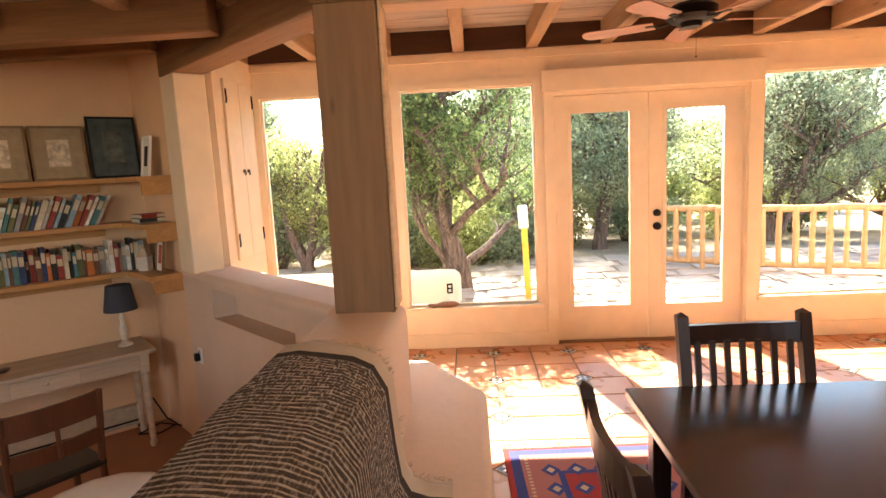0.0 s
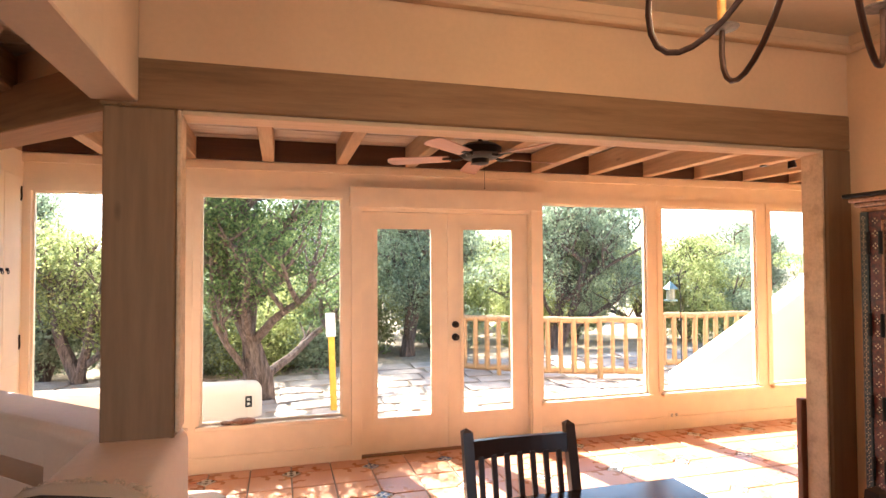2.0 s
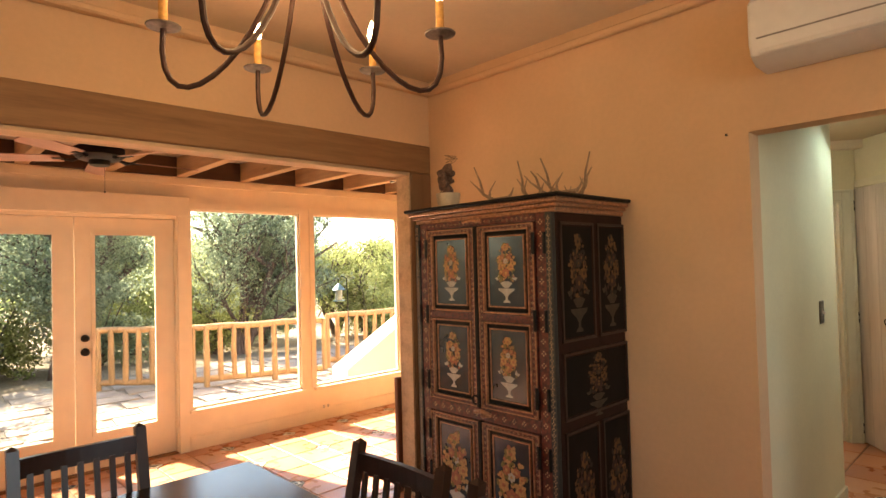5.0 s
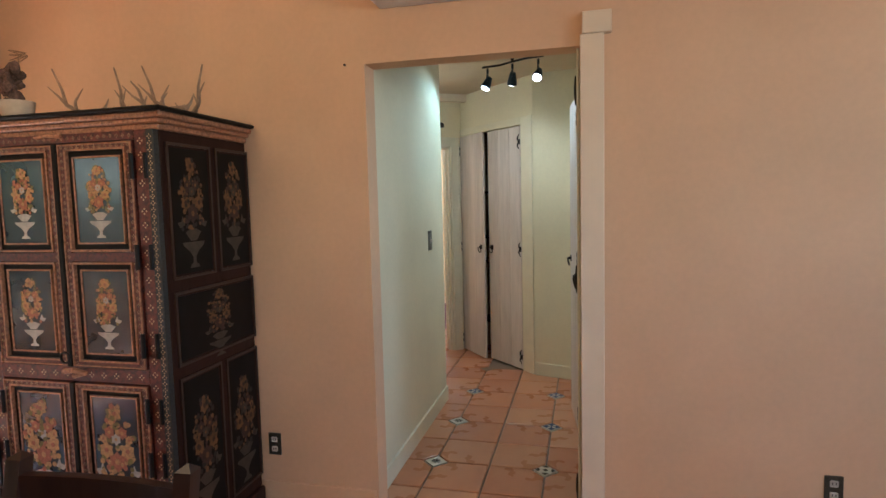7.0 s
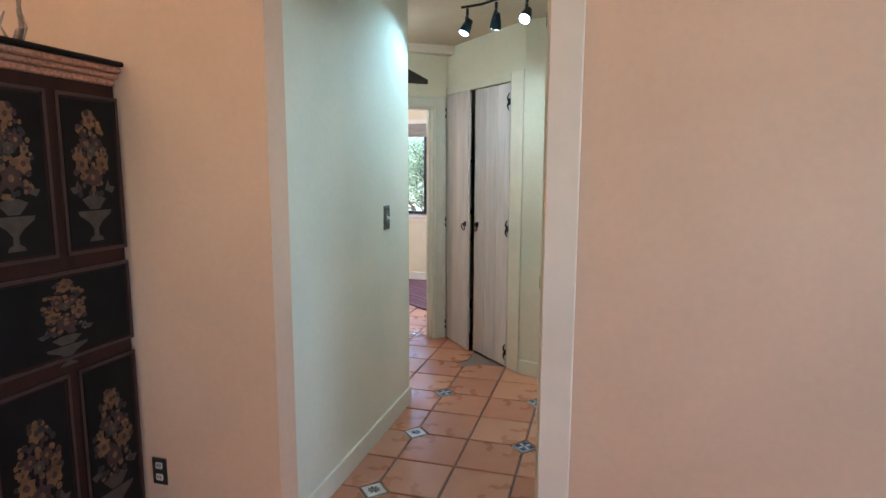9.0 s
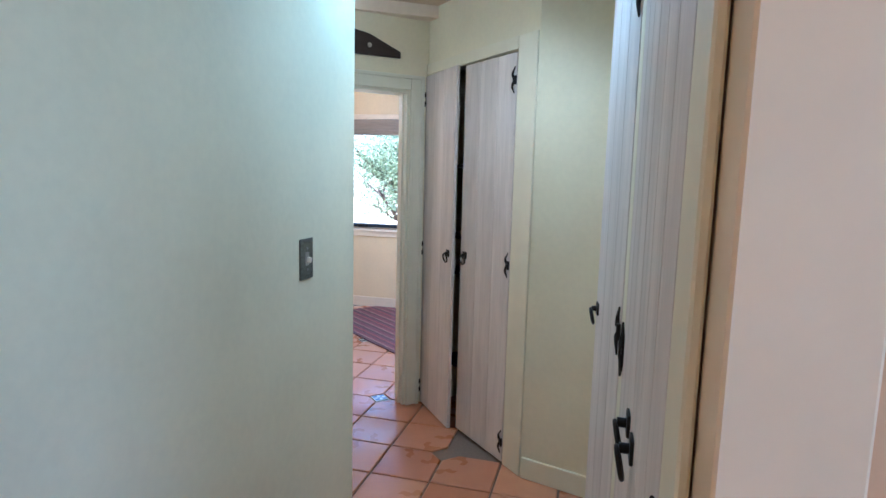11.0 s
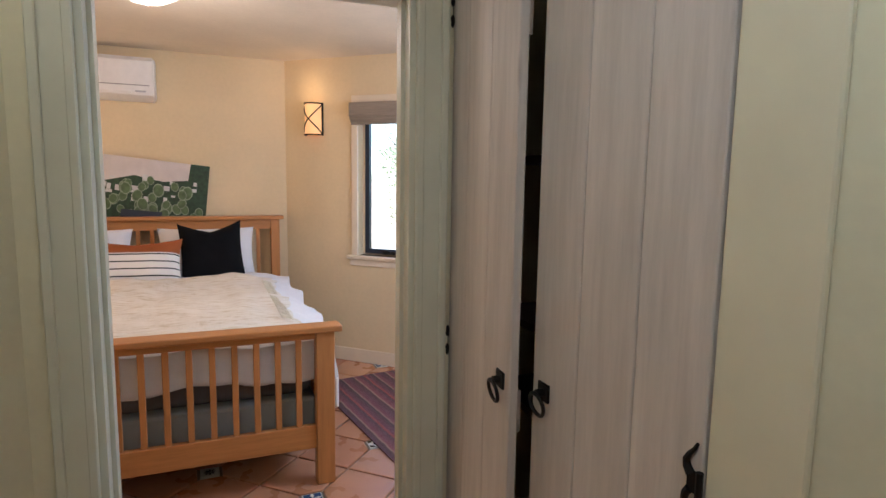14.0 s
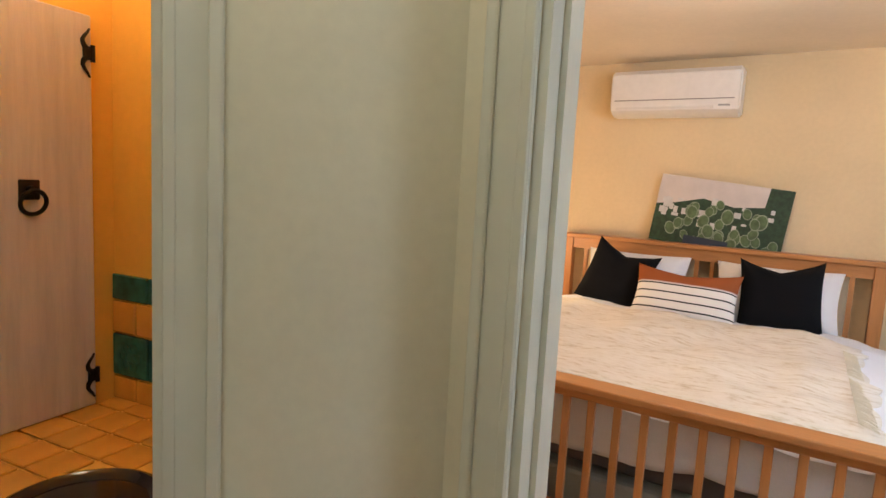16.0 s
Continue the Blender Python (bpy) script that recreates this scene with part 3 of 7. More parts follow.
# plank closet doors
def strap(parent, x, z, side, s=1.0, y=0.0):
    """Iron butterfly hinge: a waisted leaf with two curled tails."""
    bm = bm_new()
    box(bm, x - 0.004 if side > 0 else x - 0.026, x + 0.026 if side > 0 else x + 0.004, -0.006, 0, z - 0.018, z + 0.018, bev=0.002)
    cyl(bm, (x, -0.006, z - 0.022), (x, -0.006, z + 0.022), 0.006, n=8)
    for k in (1, -1):
        pts = [(x + side * (0.018 + 0.010 * math.sin(i * 0.9)), -0.005, z + k * (0.012 + 0.0105 * i)) for i in range(6)]
        tube(bm, pts, 0.0075, 6, 0.35)
    return part("hinge", bm, BLACK, parent, "black iron butterfly hinge", True, Matrix.Translation((0, y, 0)))


def ring_pull(parent, x, z, s=1.0, y=0.0):
    h = part("ring_pull", plate_bm(x, z, s, y), BLACK, parent, "black iron ring pull", True)
    return h


def plate_bm(x, z, s, y):
    bm = bm_new()
    box(bm, -0.021, 0.021, -0.006, 0, -0.021, 0.021, pose(x, y, z, 0, 0, 0) @ Matrix.Diagonal((s, 1, s, 1)), 0.002)
    cyl(bm, (x, y - 0.004, z), (x, y - 0.022, z), 0.009 * s, n=10)
    ring(bm, (0, 0, 0), 0.026 * s, 0.0045 * s, pose(x, y - 0.02, z - 0.026 * s, 12, 0, 0))
    return bm


def plank_door(m, w, h, hinge_side, label, pull_z=1.03, boards=3, hz=(0.22, 1.03, 1.95), cat="closet door"):
    """Origin at the lower left corner as seen; the front faces local -y."""
    d = thing("closet_door", label, cat, m)
    bw = w / boards
    for i in range(boards):
        bm = bm_new()
        box(bm, i * bw + 0.0012, (i + 1) * bw - 0.0012, 0, 0.022, 0.008, h - 0.004, bev=0.0025)
        part("board", bm, WASH, d)
    bm = bm_new()
    for z in (0.25, 1.0, h - 0.25):
        box(bm, 0.03, w - 0.03, 0.022, 0.042, z - 0.05, z + 0.05)
    part("batten", bm, WASH_X, d)
    for z in hz:
        strap(d, 0.0 if hinge_side < 0 else w, z, 1 if hinge_side < 0 else -1)
    ring_pull(d, w - 0.05 if hinge_side < 0 else 0.05, pull_z)
    return d
CM = frame_on(CL0, CL1)
HZ = (0.12, 1.055, 2.005)
HZH = (0.14, 1.14, 2.0)
plank_door(CM @ pose(0.035, -0.012, 0, 0, 0, -6.5), 0.485, 2.15, -1, "whitewashed plank closet door with iron hinges, slightly ajar", 1.075, 3, HZ)
plank_door(CM @ pose(0.525, -0.012, 0), 0.48, 2.15, 1, "whitewashed plank closet door with iron ring pull, closed", 1.075, 3, (0.12, 1.08, 2.01))
HM = frame_on(HE, (WX, HR))
plank_door(HM @ pose(0.04, -0.012, 0), 0.498, 2.15, -1, "whitewashed plank hall closet door, closed", 1.10, 3, HZH)
plank_door(HM @ pose(1.04, -0.014, 0, 0, 0, 7) @ pose(-0.498, 0, 0), 0.498, 2.15, 1, "whitewashed plank hall closet door, standing slightly open", 1.10, 3, HZH)
plank_door(HM @ pose(1.19, -0.012, 0), 0.393, 2.15, -1, "whitewashed plank hall closet door, closed", 1.10, 3, HZH)
plank_door(HM @ pose(1.587, -0.012, 0), 0.393, 2.15, 1, "whitewashed plank hall closet door, closed", 1.10, 3, HZH)
bm = bm_new()
box(bm, 1.01, CLn, -0.012, 0, 0, 2.22, bev=0.003); box(bm, 0.03, 1.01, -0.012, 0, 2.158, 2.22)
struct("closet_trim", bm, HTRIM, "pale sage board casing round the linen closet", m=CM)
bm = bm_new()
box(bm, 0.0, 0.038, -0.012, 0, 0, 2.22, bev=0.003); box(bm, 1.042, 1.188, -0.012, 0, 0, 2.22, bev=0.003); box(bm, 1.982, 2.08, -0.012, 0, 0, 2.22, bev=0.003); box(bm, 0.038, 1.042, -0.0115, 0, 2.158, 2.22); box(bm, 1.188, 1.982, -0.0115, 0, 2.158, 2.22)
struct("closet_trim", bm, HTRIM, "pale sage board casing round the hall closets", m=HM)
bm = bm_new(); box(bm, 0, 1.498, -0.015, 0, 0, 0.11, bev=0.003)
struct("baseboard", bm, HTRIM, "pale baseboard of the hall", m=frame_on((WX + 0.125, HL), (5.588, HL)))
bm = bm_new(); box(bm, 0.005, 0.40, -0.015, 0, 0, 0.11, bev=0.003)
struct("baseboard", bm, HTRIM, "pale baseboard of the hall end", m=frame_on(CL1, EW))
bm = bm_new(); box(bm, 0.02, 3.0, -0.015, 0, 0, 0.11, bev=0.003)
struct("baseboard", bm, CREAM, "cream baseboard of the bedroom", m=frame_on(K, W2E))
bm = bm_new(); box(bm, 0.02, 3.0, -0.015, 0, 0, 0.11, bev=0.003)
struct("baseboard", bm, CREAM, "cream baseboard of the bedroom", m=frame_on(KW, K))

# ---------- dining room ----------
def m_bands(name, cols, period, axis="X", rough=0.95, noise_amt=0.15, warp=0.02, bump=0.5):
    """Woven cloth with stripes across one axis; cols: (position, colour) over one period."""
    t = NT(name, rough, spec=0.1)
    v = t.coord("Object")
    sep = t.n("SeparateXYZ"); t.l(v, sep.inputs[0])
    c = t.math("ADD", sep.outputs[axis], t.math("MULTIPLY", t.math("SUBTRACT", t.noise(v, 14, 3), 0.5), warp))
    fr = t.math("FRACT", t.math("DIVIDE", t.math("ADD", c, 40 * period), period))
    r = t.ramp(fr, cols)
    for nd in t.t.nodes:
        if nd.bl_idname == "ShaderNodeValToRGB":
            nd.color_ramp.interpolation = "LINEAR"
    n = t.noise(v, 220, 2)
    t.bump(n, bump, 0.003)
    return t.col(t.mix(noise_amt, r, t.ramp(n, [(0.3, (0.05, 0.04, 0.04)), (0.7, (0.8, 0.75, 0.7))])))


# table
tb = thing("dining_table", "dark espresso wooden dining table with clipped corners, bare top", "table")
TX0, TX1, TY0, TY1 = 1.245, 2.29, 0.15, 2.185
bm = bm_new(); box(bm, TX0, TX1, TY0, TY1, 0.725, 0.758, bev=0.006, seg=2)
part("tabletop", bm, m_wood("dark_table_top", (0.030, 0.018, 0.016), 1, 0.20, 0.7, 1, 0.06, spec=0.6), tb)
bm = bm_new()
for q in ((TX0 + .08, TX1 - .08, TY0 + .08, TY0 + .10), (TX0 + .08, TX1 - .08, TY1 - .10, TY1 - .08), (TX0 + .08, TX0 + .10, TY0 + .1, TY1 - .1), (TX1 - .10, TX1 - .08, TY0 + .1, TY1 - .1)):
    box(bm, *q, 0.63, 0.725)
part("apron", bm, DARKW, tb)
for x in (TX0 + .06, TX1 - .12):
    for y in (TY0 + .06, TY1 - .12):
        bm = bm_new(); box(bm, x, x + .06, y, y + .06, 0, 0.725, bev=0.004); part("leg", bm, DARKW, tb)


def dining_chair(m):
    c = thing("dining_chair", "dark espresso slat-back wooden dining chair at the table", "chair", m, "chairs round the table")
    bm = bm_new(); box(bm, -0.22, 0.22, -0.19, 0.23, 0.435, 0.465, bev=0.01, seg=2); part("seat", bm, DARKW, c)
    bm = bm_new()
    for q in ((-.20, .20, .19, .21), (-.20, .20, -.19, -.17), (-.21, -.19, -.17, .19), (.19, .21, -.17, .19)):
        box(bm, *q, 0.37, 0.435)
    part("seat_rail", bm, DARKW, c)
    for sx in (-1, 1):
        bm = bm_new(); box(bm, sx * .205 - .018, sx * .205 + .018, .185, .221, 0, .435, bev=.004); part("leg", bm, DARKW, c)
        bm = bm_new()
        secs = [(0, -.215), (.435, -.19), (.70, -.215), (.985, -.275)]
        prev = None
        for z, y in secs:
            rg = [bm.verts.new((sx * .205 + a, y + b, z)) for a, b in ((-.019, -.017), (.019, -.017), (.019, .017), (-.019, .017))]
            if prev:
                for j in range(4):
                    bm.faces.new((prev[j], prev[(j + 1) % 4], rg[(j + 1) % 4], rg[j]))
            else:
                bm.faces.new(rg[::-1])
            prev = rg
        tip = bm.verts.new((sx * .205, -.279, .998))
        for j in range(4):
            bm.faces.new((prev[j], prev[(j + 1) % 4], tip))
        part("back_post", bm, DARKW, c)
    def rail(name, z0, z1, y0, curve):
        bm = bm_new()
        prev = None
        for i in range(9):
            u = -1 + i / 4
            y = y0 - curve * (1 - u * u)
            dz = (z1 - z0) * 0.0
            rg = [bm.verts.new((u * .187, y + b, z + dz)) for b, z in ((-.011, z0), (.011, z0), (.011, z1 - .004 * (1 - u * u)), (-.011, z1 - .004 * (1 - u * u)))]
            if prev:
                for j in range(4):
                    bm.faces.new((prev[j], prev[(j + 1) % 4], rg[(j + 1) % 4], rg[j]))
            else:
                bm.faces.new(rg[::-1])
            prev = rg
        bm.faces.new(prev)
        part(name, bm, DARKW, c, smooth=False)
    rail("top_rail", .885, .955, -.262, .02)
    rail("lower_rail", .54, .575, -.20, .012)
    for i in range(7):
        u = (i - 3) / 3.6
        bm = bm_new()
        k = .02 * (1 - u * u)
        box(bm, u * .187 - .010, u * .187 + .010, -.006, .006, 0, .335, pose(0, -.205 - k * .6, .565, 9, 0, 0)); part("slat", bm, DARKW, c)
    return c


ch = dining_chair(pose(1.662, 1.975, 0, 0, 0, 180))
for x, y, r in ((1.29, 1.46, -90), (2.07, 1.20, 90), (2.07, 0.64, 90), (1.32, 0.85, -90)):
    copy_thing(ch, pose(x, y, 0, 0, 0, r + 2))

# armoire
AX0, AX1, AY0, AY1, AZ = 3.314, 3.94, 1.28, 2.22, 1.908
ARD = m_wood("armoire_carcass", (0.030, 0.012, 0.008), 2, 0.5, 0.5, 1, 0.2, 0, 0.15)
ARR = NT("armoire_red_border", 0.4)
_v = ARR.coord("Object")
_n = ARR.noise(_v, 60, 4)
ARR = ARR.col(ARR.ramp(_n, [(0.35, (0.035, 0.010, 0.009)), (0.55, (0.11, 0.024, 0.016)), (0.75, (0.17, 0.04, 0.022))]))
AGOLD = m_plain("worn_gilt_moulding", (0.34, 0.16, 0.085), 0.4, 0.1, 0.5, 90)
ABLUE = m_plain("painted_blue_black_panel", (0.015, 0.022, 0.032), 0.18, 0, 0.3, 8)
ADARK = m_plain("painted_black_panel", (0.007, 0.006, 0.005), 0.55, 0, 0.3, 8)
for _m in (ADARK,):
    _m.node_tree.nodes["Principled BSDF"].inputs["Specular IOR Level"].default_value = .15
PW = m_plain("pale_grey_paint", (0.45, 0.44, 0.40), 0.6, var=0.2, scale=50)
PY = m_plain("ochre_yellow_paint", (0.46, 0.27, 0.11), 0.6, var=0.35, scale=120)
PO = m_plain("orange_paint", (0.34, 0.12, 0.06), 0.6, var=0.35, scale=120)
PG = m_plain("olive_paint", (0.16, 0.13, 0.03), 0.6, var=0.4, scale=120)
DOTP = m_plain("cream_stencil_paint", (0.52, 0.38, 0.22), 0.6, var=0.3, scale=200)
ARM = pose(AX0, AY1, 0, 0, 0, -90)      # local x runs from the far side to the near side, -y faces the room
ar = thing("armoire", "tall antique armoire with painted flower urns and red stencilled borders", "armoire", ARM)
AW, AD = AY1 - AY0, AX1 - AX0
bm = bm_new(); box(bm, 0, AW, 0.03, AD, 0.08, AZ - 0.08, bev=0.003); part("carcass", bm, ARD, ar)
bm = bm_new(); box(bm, -0.02, AW + 0.02, 0.0, AD + 0.0, 0.0, 0.08, bev=0.005); part("plinth", bm, ARD, ar)
bm = bm_new()
for k, (o, z0, z1) in enumerate(((0.012, -0.085, -0.06), (0.028, -0.06, -0.04), (0.044, -0.04, -0.018))):
    box(bm, -o, AW + o, 0.03 - o, AD, AZ + z0, AZ + z1, bev=0.005)
part("cornice", bm, AGOLD, ar)
bm = bm_new(); box(bm, -0.06, AW + 0.06, -0.035, AD + 0.0, AZ - 0.018, AZ, bev=0.006); part("top_board", bm, ADARK, ar, "black painted top board")


def urn(bmw, bmy, bmo, bmg, m, s, seed):
    """A painted urn with a heap of flowers, as thin raised paint; about 1 high, centred on x."""
    rr = random.Random(seed)
    def flat(bm, pts, y):
        f = bm.verts
        cx = sum(p[0] for p in pts) / len(pts)
        bm.faces.new([f.new(m @ Vector(((px - cx * .34) * s, y, pz * s))) for px, pz in pts])
    flat(bmw, [(-.08, 0), (.08, 0), (.065, .03), (.028, .045), (.024, .10), (.07, .15), (.17, .21), (.18, .24), (-.18, .24), (-.17, .21), (-.07, .15), (-.024, .10), (-.028, .045), (-.065, .03)], -.0012)
    flat(bmw, [(-.05, .25), (.05, .25), (.13, .33), (.05, .36), (-.05, .36), (-.13, .33)], -.0014)
    for sx in (-1, 1):
        flat(bmw, [(sx * .22, .40), (sx * .30, .37), (sx * .34, .42), (sx * .28, .43), (sx * .26, .48)][::sx], -.0016)
    for i in range(120):
        z = .36 + .64 * rr.random()
        w = .30 * math.sin(math.pi * min(1, (1.03 - z) / .75)) ** .8 if z > .45 else .26
        x = rr.uniform(-w, w)
        r = rr.uniform(.016, .03)
        b = (bmg, bmy, bmo, bmy, bmg)[i % 5]
        a0 = rr.random() * 6
        flat(b, [(x + r * math.cos(a0 + j * math.pi / 3), z + r * math.sin(a0 + j * math.pi / 3)) for j in range(6)], -.001 - .00002 * i)
    for x, z, r, k in ((0, .93, .075, 0), (-.16, .60, .08, 0), (.17, .60, .08, 0), (0, .50, .095, 1), (-.10, .76, .06, 1), (.10, .76, .06, 1), (0, .70, .055, 2), (-.2, .70, .045, 0), (.2, .70, .045, 0)):
        b = (bmy, bmo, bmw)[k]
        flat(b, [(x + r * (1 if j % 2 else .72) * math.cos(j * math.pi / 6), z + r * (1 if j % 2 else .72) * math.sin(j * math.pi / 6)) for j in range(12)], -.003 - .0001 * k)
        flat((bmo, bmy, bmy)[k], [(x + r * .3 * math.cos(j * math.pi / 3), z + r * .3 * math.sin(j * math.pi / 3)) for j in range(6)], -.0036)


def flower_piece(parent, m, s, seed, dim_=False):
    bs = [bm_new() for _ in range(4)]
    urn(*bs, m, s, seed)
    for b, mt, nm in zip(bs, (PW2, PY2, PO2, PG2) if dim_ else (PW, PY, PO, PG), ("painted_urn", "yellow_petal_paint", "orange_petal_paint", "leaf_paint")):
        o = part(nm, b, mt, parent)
        o["kind"] = "stuff"


# Much darker copies of the four front paints, for the side panels.
PW2 = m_plain("side_grey_paint", (0.045, 0.032, 0.02), 0.6, var=0.3, scale=30)
PY2 = m_plain("side_ochre_paint", (0.13, 0.06, 0.018), 0.6, var=0.5, scale=30)
PO2 = m_plain("side_red_paint", (0.035, 0.012, 0.008), 0.6, var=0.5, scale=30)
PG2 = m_plain("side_dark_paint", (0.010, 0.007, 0.004), 0.6, var=0.4, scale=30)


def rim(bm, x0, x1, z0, z1, w, y0, y1):
    box(bm, x0, x1, y0, y1, z0, z0 + w); box(bm, x0, x1, y0, y1, z1 - w, z1)
    box(bm, x0, x0 + w, y0, y1, z0 + w, z1 - w); box(bm, x1 - w, x1, y0, y1, z0 + w, z1 - w)


def diamonds(bm, x0, x1, z0, z1, pitch, r, y=-.0015):
    n = max(1, round(max(x1 - x0, z1 - z0) / pitch))
    for i in range(n):
        u = (i + .5) / n
        x = x0 + (x1 - x0) * u if x1 - x0 > z1 - z0 else (x0 + x1) / 2
        z = z0 + (z1 - z0) * u if z1 - z0 >= x1 - x0 else (z0 + z1) / 2
        for dx, dz in ((0, r), (0, -r), (r, 0), (-r, 0)):
            bm.faces.new([bm.verts.new((x + dx + a, y, z + dz + b)) for a, b in ((r * .48, 0), (0, r * .48), (-r * .48, 0), (0, -r * .48))])


# face frame with stencilled strips
bm = bm_new()
for x0, x1 in ((0.0, 0.035), (AW - 0.035, AW)):
    box(bm, x0, x1, 0.0, 0.03, 0.08, AZ - 0.085, bev=0.002)
part("corner_strip", bm, m_plain("blue_green_stencilled_strip", (0.022, 0.026, 0.025), 0.5, var=0.5, scale=100), ar)
bm = bm_new()
for x0, x1 in ((0.037, 0.095), (AW - 0.095, AW - 0.037)):
    box(bm, x0, x1, 0.006, 0.03, 0.08, AZ - 0.085, bev=0.002)
box(bm, 0.095, AW - 0.095, 0.006, 0.03, AZ - 0.12, AZ - 0.085); box(bm, 0.095, AW - 0.095, 0.006, 0.03, 0.80, 0.86); box(bm, 0.095, AW - 0.095, 0.006, 0.03, 0.08, 0.14)
part("face_frame", bm, ARR, ar)
bm = bm_new()
for x0, x1 in ((0.0, 0.035), (AW - 0.035, AW)):
    diamonds(bm, x0, x1, 0.10, AZ - 0.1, 0.026, 0.0075, -0.0012)
for x0, x1 in ((0.037, 0.095), (AW - 0.095, AW - 0.037)):
    diamonds(bm, x0, x1, 0.10, AZ - 0.1, 0.055, 0.0095, 0.005)
diamonds(bm, 0.1, AW - 0.1, AZ - 0.12, AZ - 0.085, 0.03, 0.005, 0.005); diamonds(bm, 0.1, AW - 0.1, 0.80, 0.86, 0.06, 0.009, 0.005)
part("stencil_pattern", bm, DOTP, ar)
mid = AW / 2
for zr, rows in (((0.865, AZ - 0.125), 2), ((0.145, 0.795), 1)):
    for k, (x0, x1) in enumerate(((0.10, mid - 0.012), (mid + 0.012, AW - 0.10))):
        bm = bm_new()
        z0, z1 = zr
        rim(bm, x0, x1, z0, z1, 0.03, 0.0, 0.03)
        hs = (z1 - z0) / rows
        for r in range(1, rows):
            box(bm, x0 + 0.03, x1 - 0.03, 0.0, 0.03, z0 + r * hs - 0.018, z0 + r * hs + 0.018)
        door = part("door", bm, ARR, ar, "panelled armoire door with painted flower urns")
        bmg = bm_new(); rim(bmg, x0 + 0.002, x1 - 0.002, z0 + .002, z1 - .002, 0.006, -0.006, 0.0)
        bms = bm_new(); diamonds(bms, x0 + .03, x1 - .03, z1 - .026, z1 - .006, 0.026, 0.005); diamonds(bms, x0 + .008, x0 + .028, z0, z1, .028, .005); diamonds(bms, x1 - .028, x1 - .008, z0, z1, .028, .005)
        part("stencil_pattern", bms, DOTP, door)
        for r in range(rows):
            a0, a1, c0, c1 = x0 + 0.032, x1 - 0.032, z0 + r * hs + 0.022, z0 + (r + 1) * hs - 0.022
            rim(bmg, a0, a1, c0, c1, 0.008, -0.005, 0.012)
            rim(bmg, a0 + .030, a1 - .030, c0 + .030, c1 - .030, 0.007, 0.004, 0.016)
            bp = bm_new(); box(bp, a0 + .008, a1 - .008, 0.012, 0.028, c0 + .008, c1 - .008)
            part("panel_field", bp, ADARK, door)
            bp = bm_new(); box(bp, a0 + .037, a1 - .037, 0.008, 0.012, c0 + .037, c1 - .037)
            part("painted_panel", bp, ABLUE, door)
            flower_piece(door, Matrix.Translation(((a0 + a1) / 2, 0.0075, c0 + .055)), (c1 - c0) - .125, int(x0 * 100 + c0 * 10))
        part("moulding", bmg, AGOLD, door)
        for zz in (z0 + .1, (z0 + z1) / 2, z1 - .1):
            bm = bm_new(); xh = x0 if k == 0 else x1
            cyl(bm, (xh, -0.01, zz - 0.05), (xh, -0.01, zz + 0.05), 0.009, n=8); part("hinge", bm, BLACK, door)
            bm = bm_new(); xq = xh + (-.06 if k == 0 else .06)
            cyl(bm, (xq, -0.004, zz - 0.05), (xq, -0.004, zz + 0.05), 0.008, n=8); part("hinge", bm, BLACK, door)
        if k == 0:
            bm = bm_new(); box(bm, mid - .012, mid + .012, -.012, .03, z0, z1, bev=.003); part("astragal", bm, ADARK, door)
            bm = bm_new(); ring(bm, (mid - .01, -.02, z0 + .04), .022, .005); part("ring_pull", bm, BLACK, door, smooth=True)
bm = bm_new()
tube(bm, [(mid - .01, -.03, .85), (mid + .05, -.04, .86), (mid + .09, -.025, .845), (mid + .03, -.02, .83)], .012, 8); part("latch", bm, AGOLD, ar, "carved wooden latch", True)
bm = bm_new()
tube(bm, [(mid - .04, -.05, AZ - .10), (mid + .02, -.055, AZ - .095), (mid + .08, -.045, AZ - .10)], .009, 8); part("top_latch", bm, AGOLD, ar, "carved wooden latch", True)
# side panels (towards the hall opening)
SM = pose(AW, 0.03, 0, 0, 0, 90)        # x into depth
bm = bm_new()
for (a, b, z0, z1) in ((0.03, 0.31, 1.22, 1.78), (0.345, 0.60, 1.22, 1.78), (0.03, 0.60, 0.86, 1.17), (0.03, 0.31, 0.14, 0.81), (0.345, 0.60, 0.14, 0.81)):
    rim(bm, a, b, z0, z1, 0.012, -0.008, 0.0)
    bmp = bm_new(); box(bmp, a + .02, b - .02, -0.003, 0.0, z0 + .02, z1 - .02); part("side_panel", bmp, ADARK, ar, m=SM)
part("side_moulding", bm, m_plain("dark_brown_moulding", (0.035, 0.016, 0.010), 0.5, var=0.3), ar, m=SM)
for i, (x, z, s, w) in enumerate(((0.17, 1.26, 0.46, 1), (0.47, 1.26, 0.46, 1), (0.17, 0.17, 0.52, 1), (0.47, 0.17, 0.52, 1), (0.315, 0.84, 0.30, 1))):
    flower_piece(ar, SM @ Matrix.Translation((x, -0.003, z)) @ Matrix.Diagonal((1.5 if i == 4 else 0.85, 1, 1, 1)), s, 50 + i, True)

# planter and antlers on the armoire
vs = thing("flower_pot", "small cream pot with a dried brown cactus on the armoire", "plant pot", pose(3.43, 2.06, AZ))
bm = bm_new(); lathe(bm, [(0.045, 0), (0.062, 0.03), (0.068, 0.07), (0.07, 0.085), (0.06, 0.086), (0.055, 0.07)]); part("pot", bm, m_plain("cream_stoneware", (0.52, 0.42, 0.30), 0.6), vs, smooth=True)
bm = bm_new()
rr = random.Random(4)
lathe(bm, [(0.055, 0.06), (0.05, 0.075), (0.02, 0.08)])
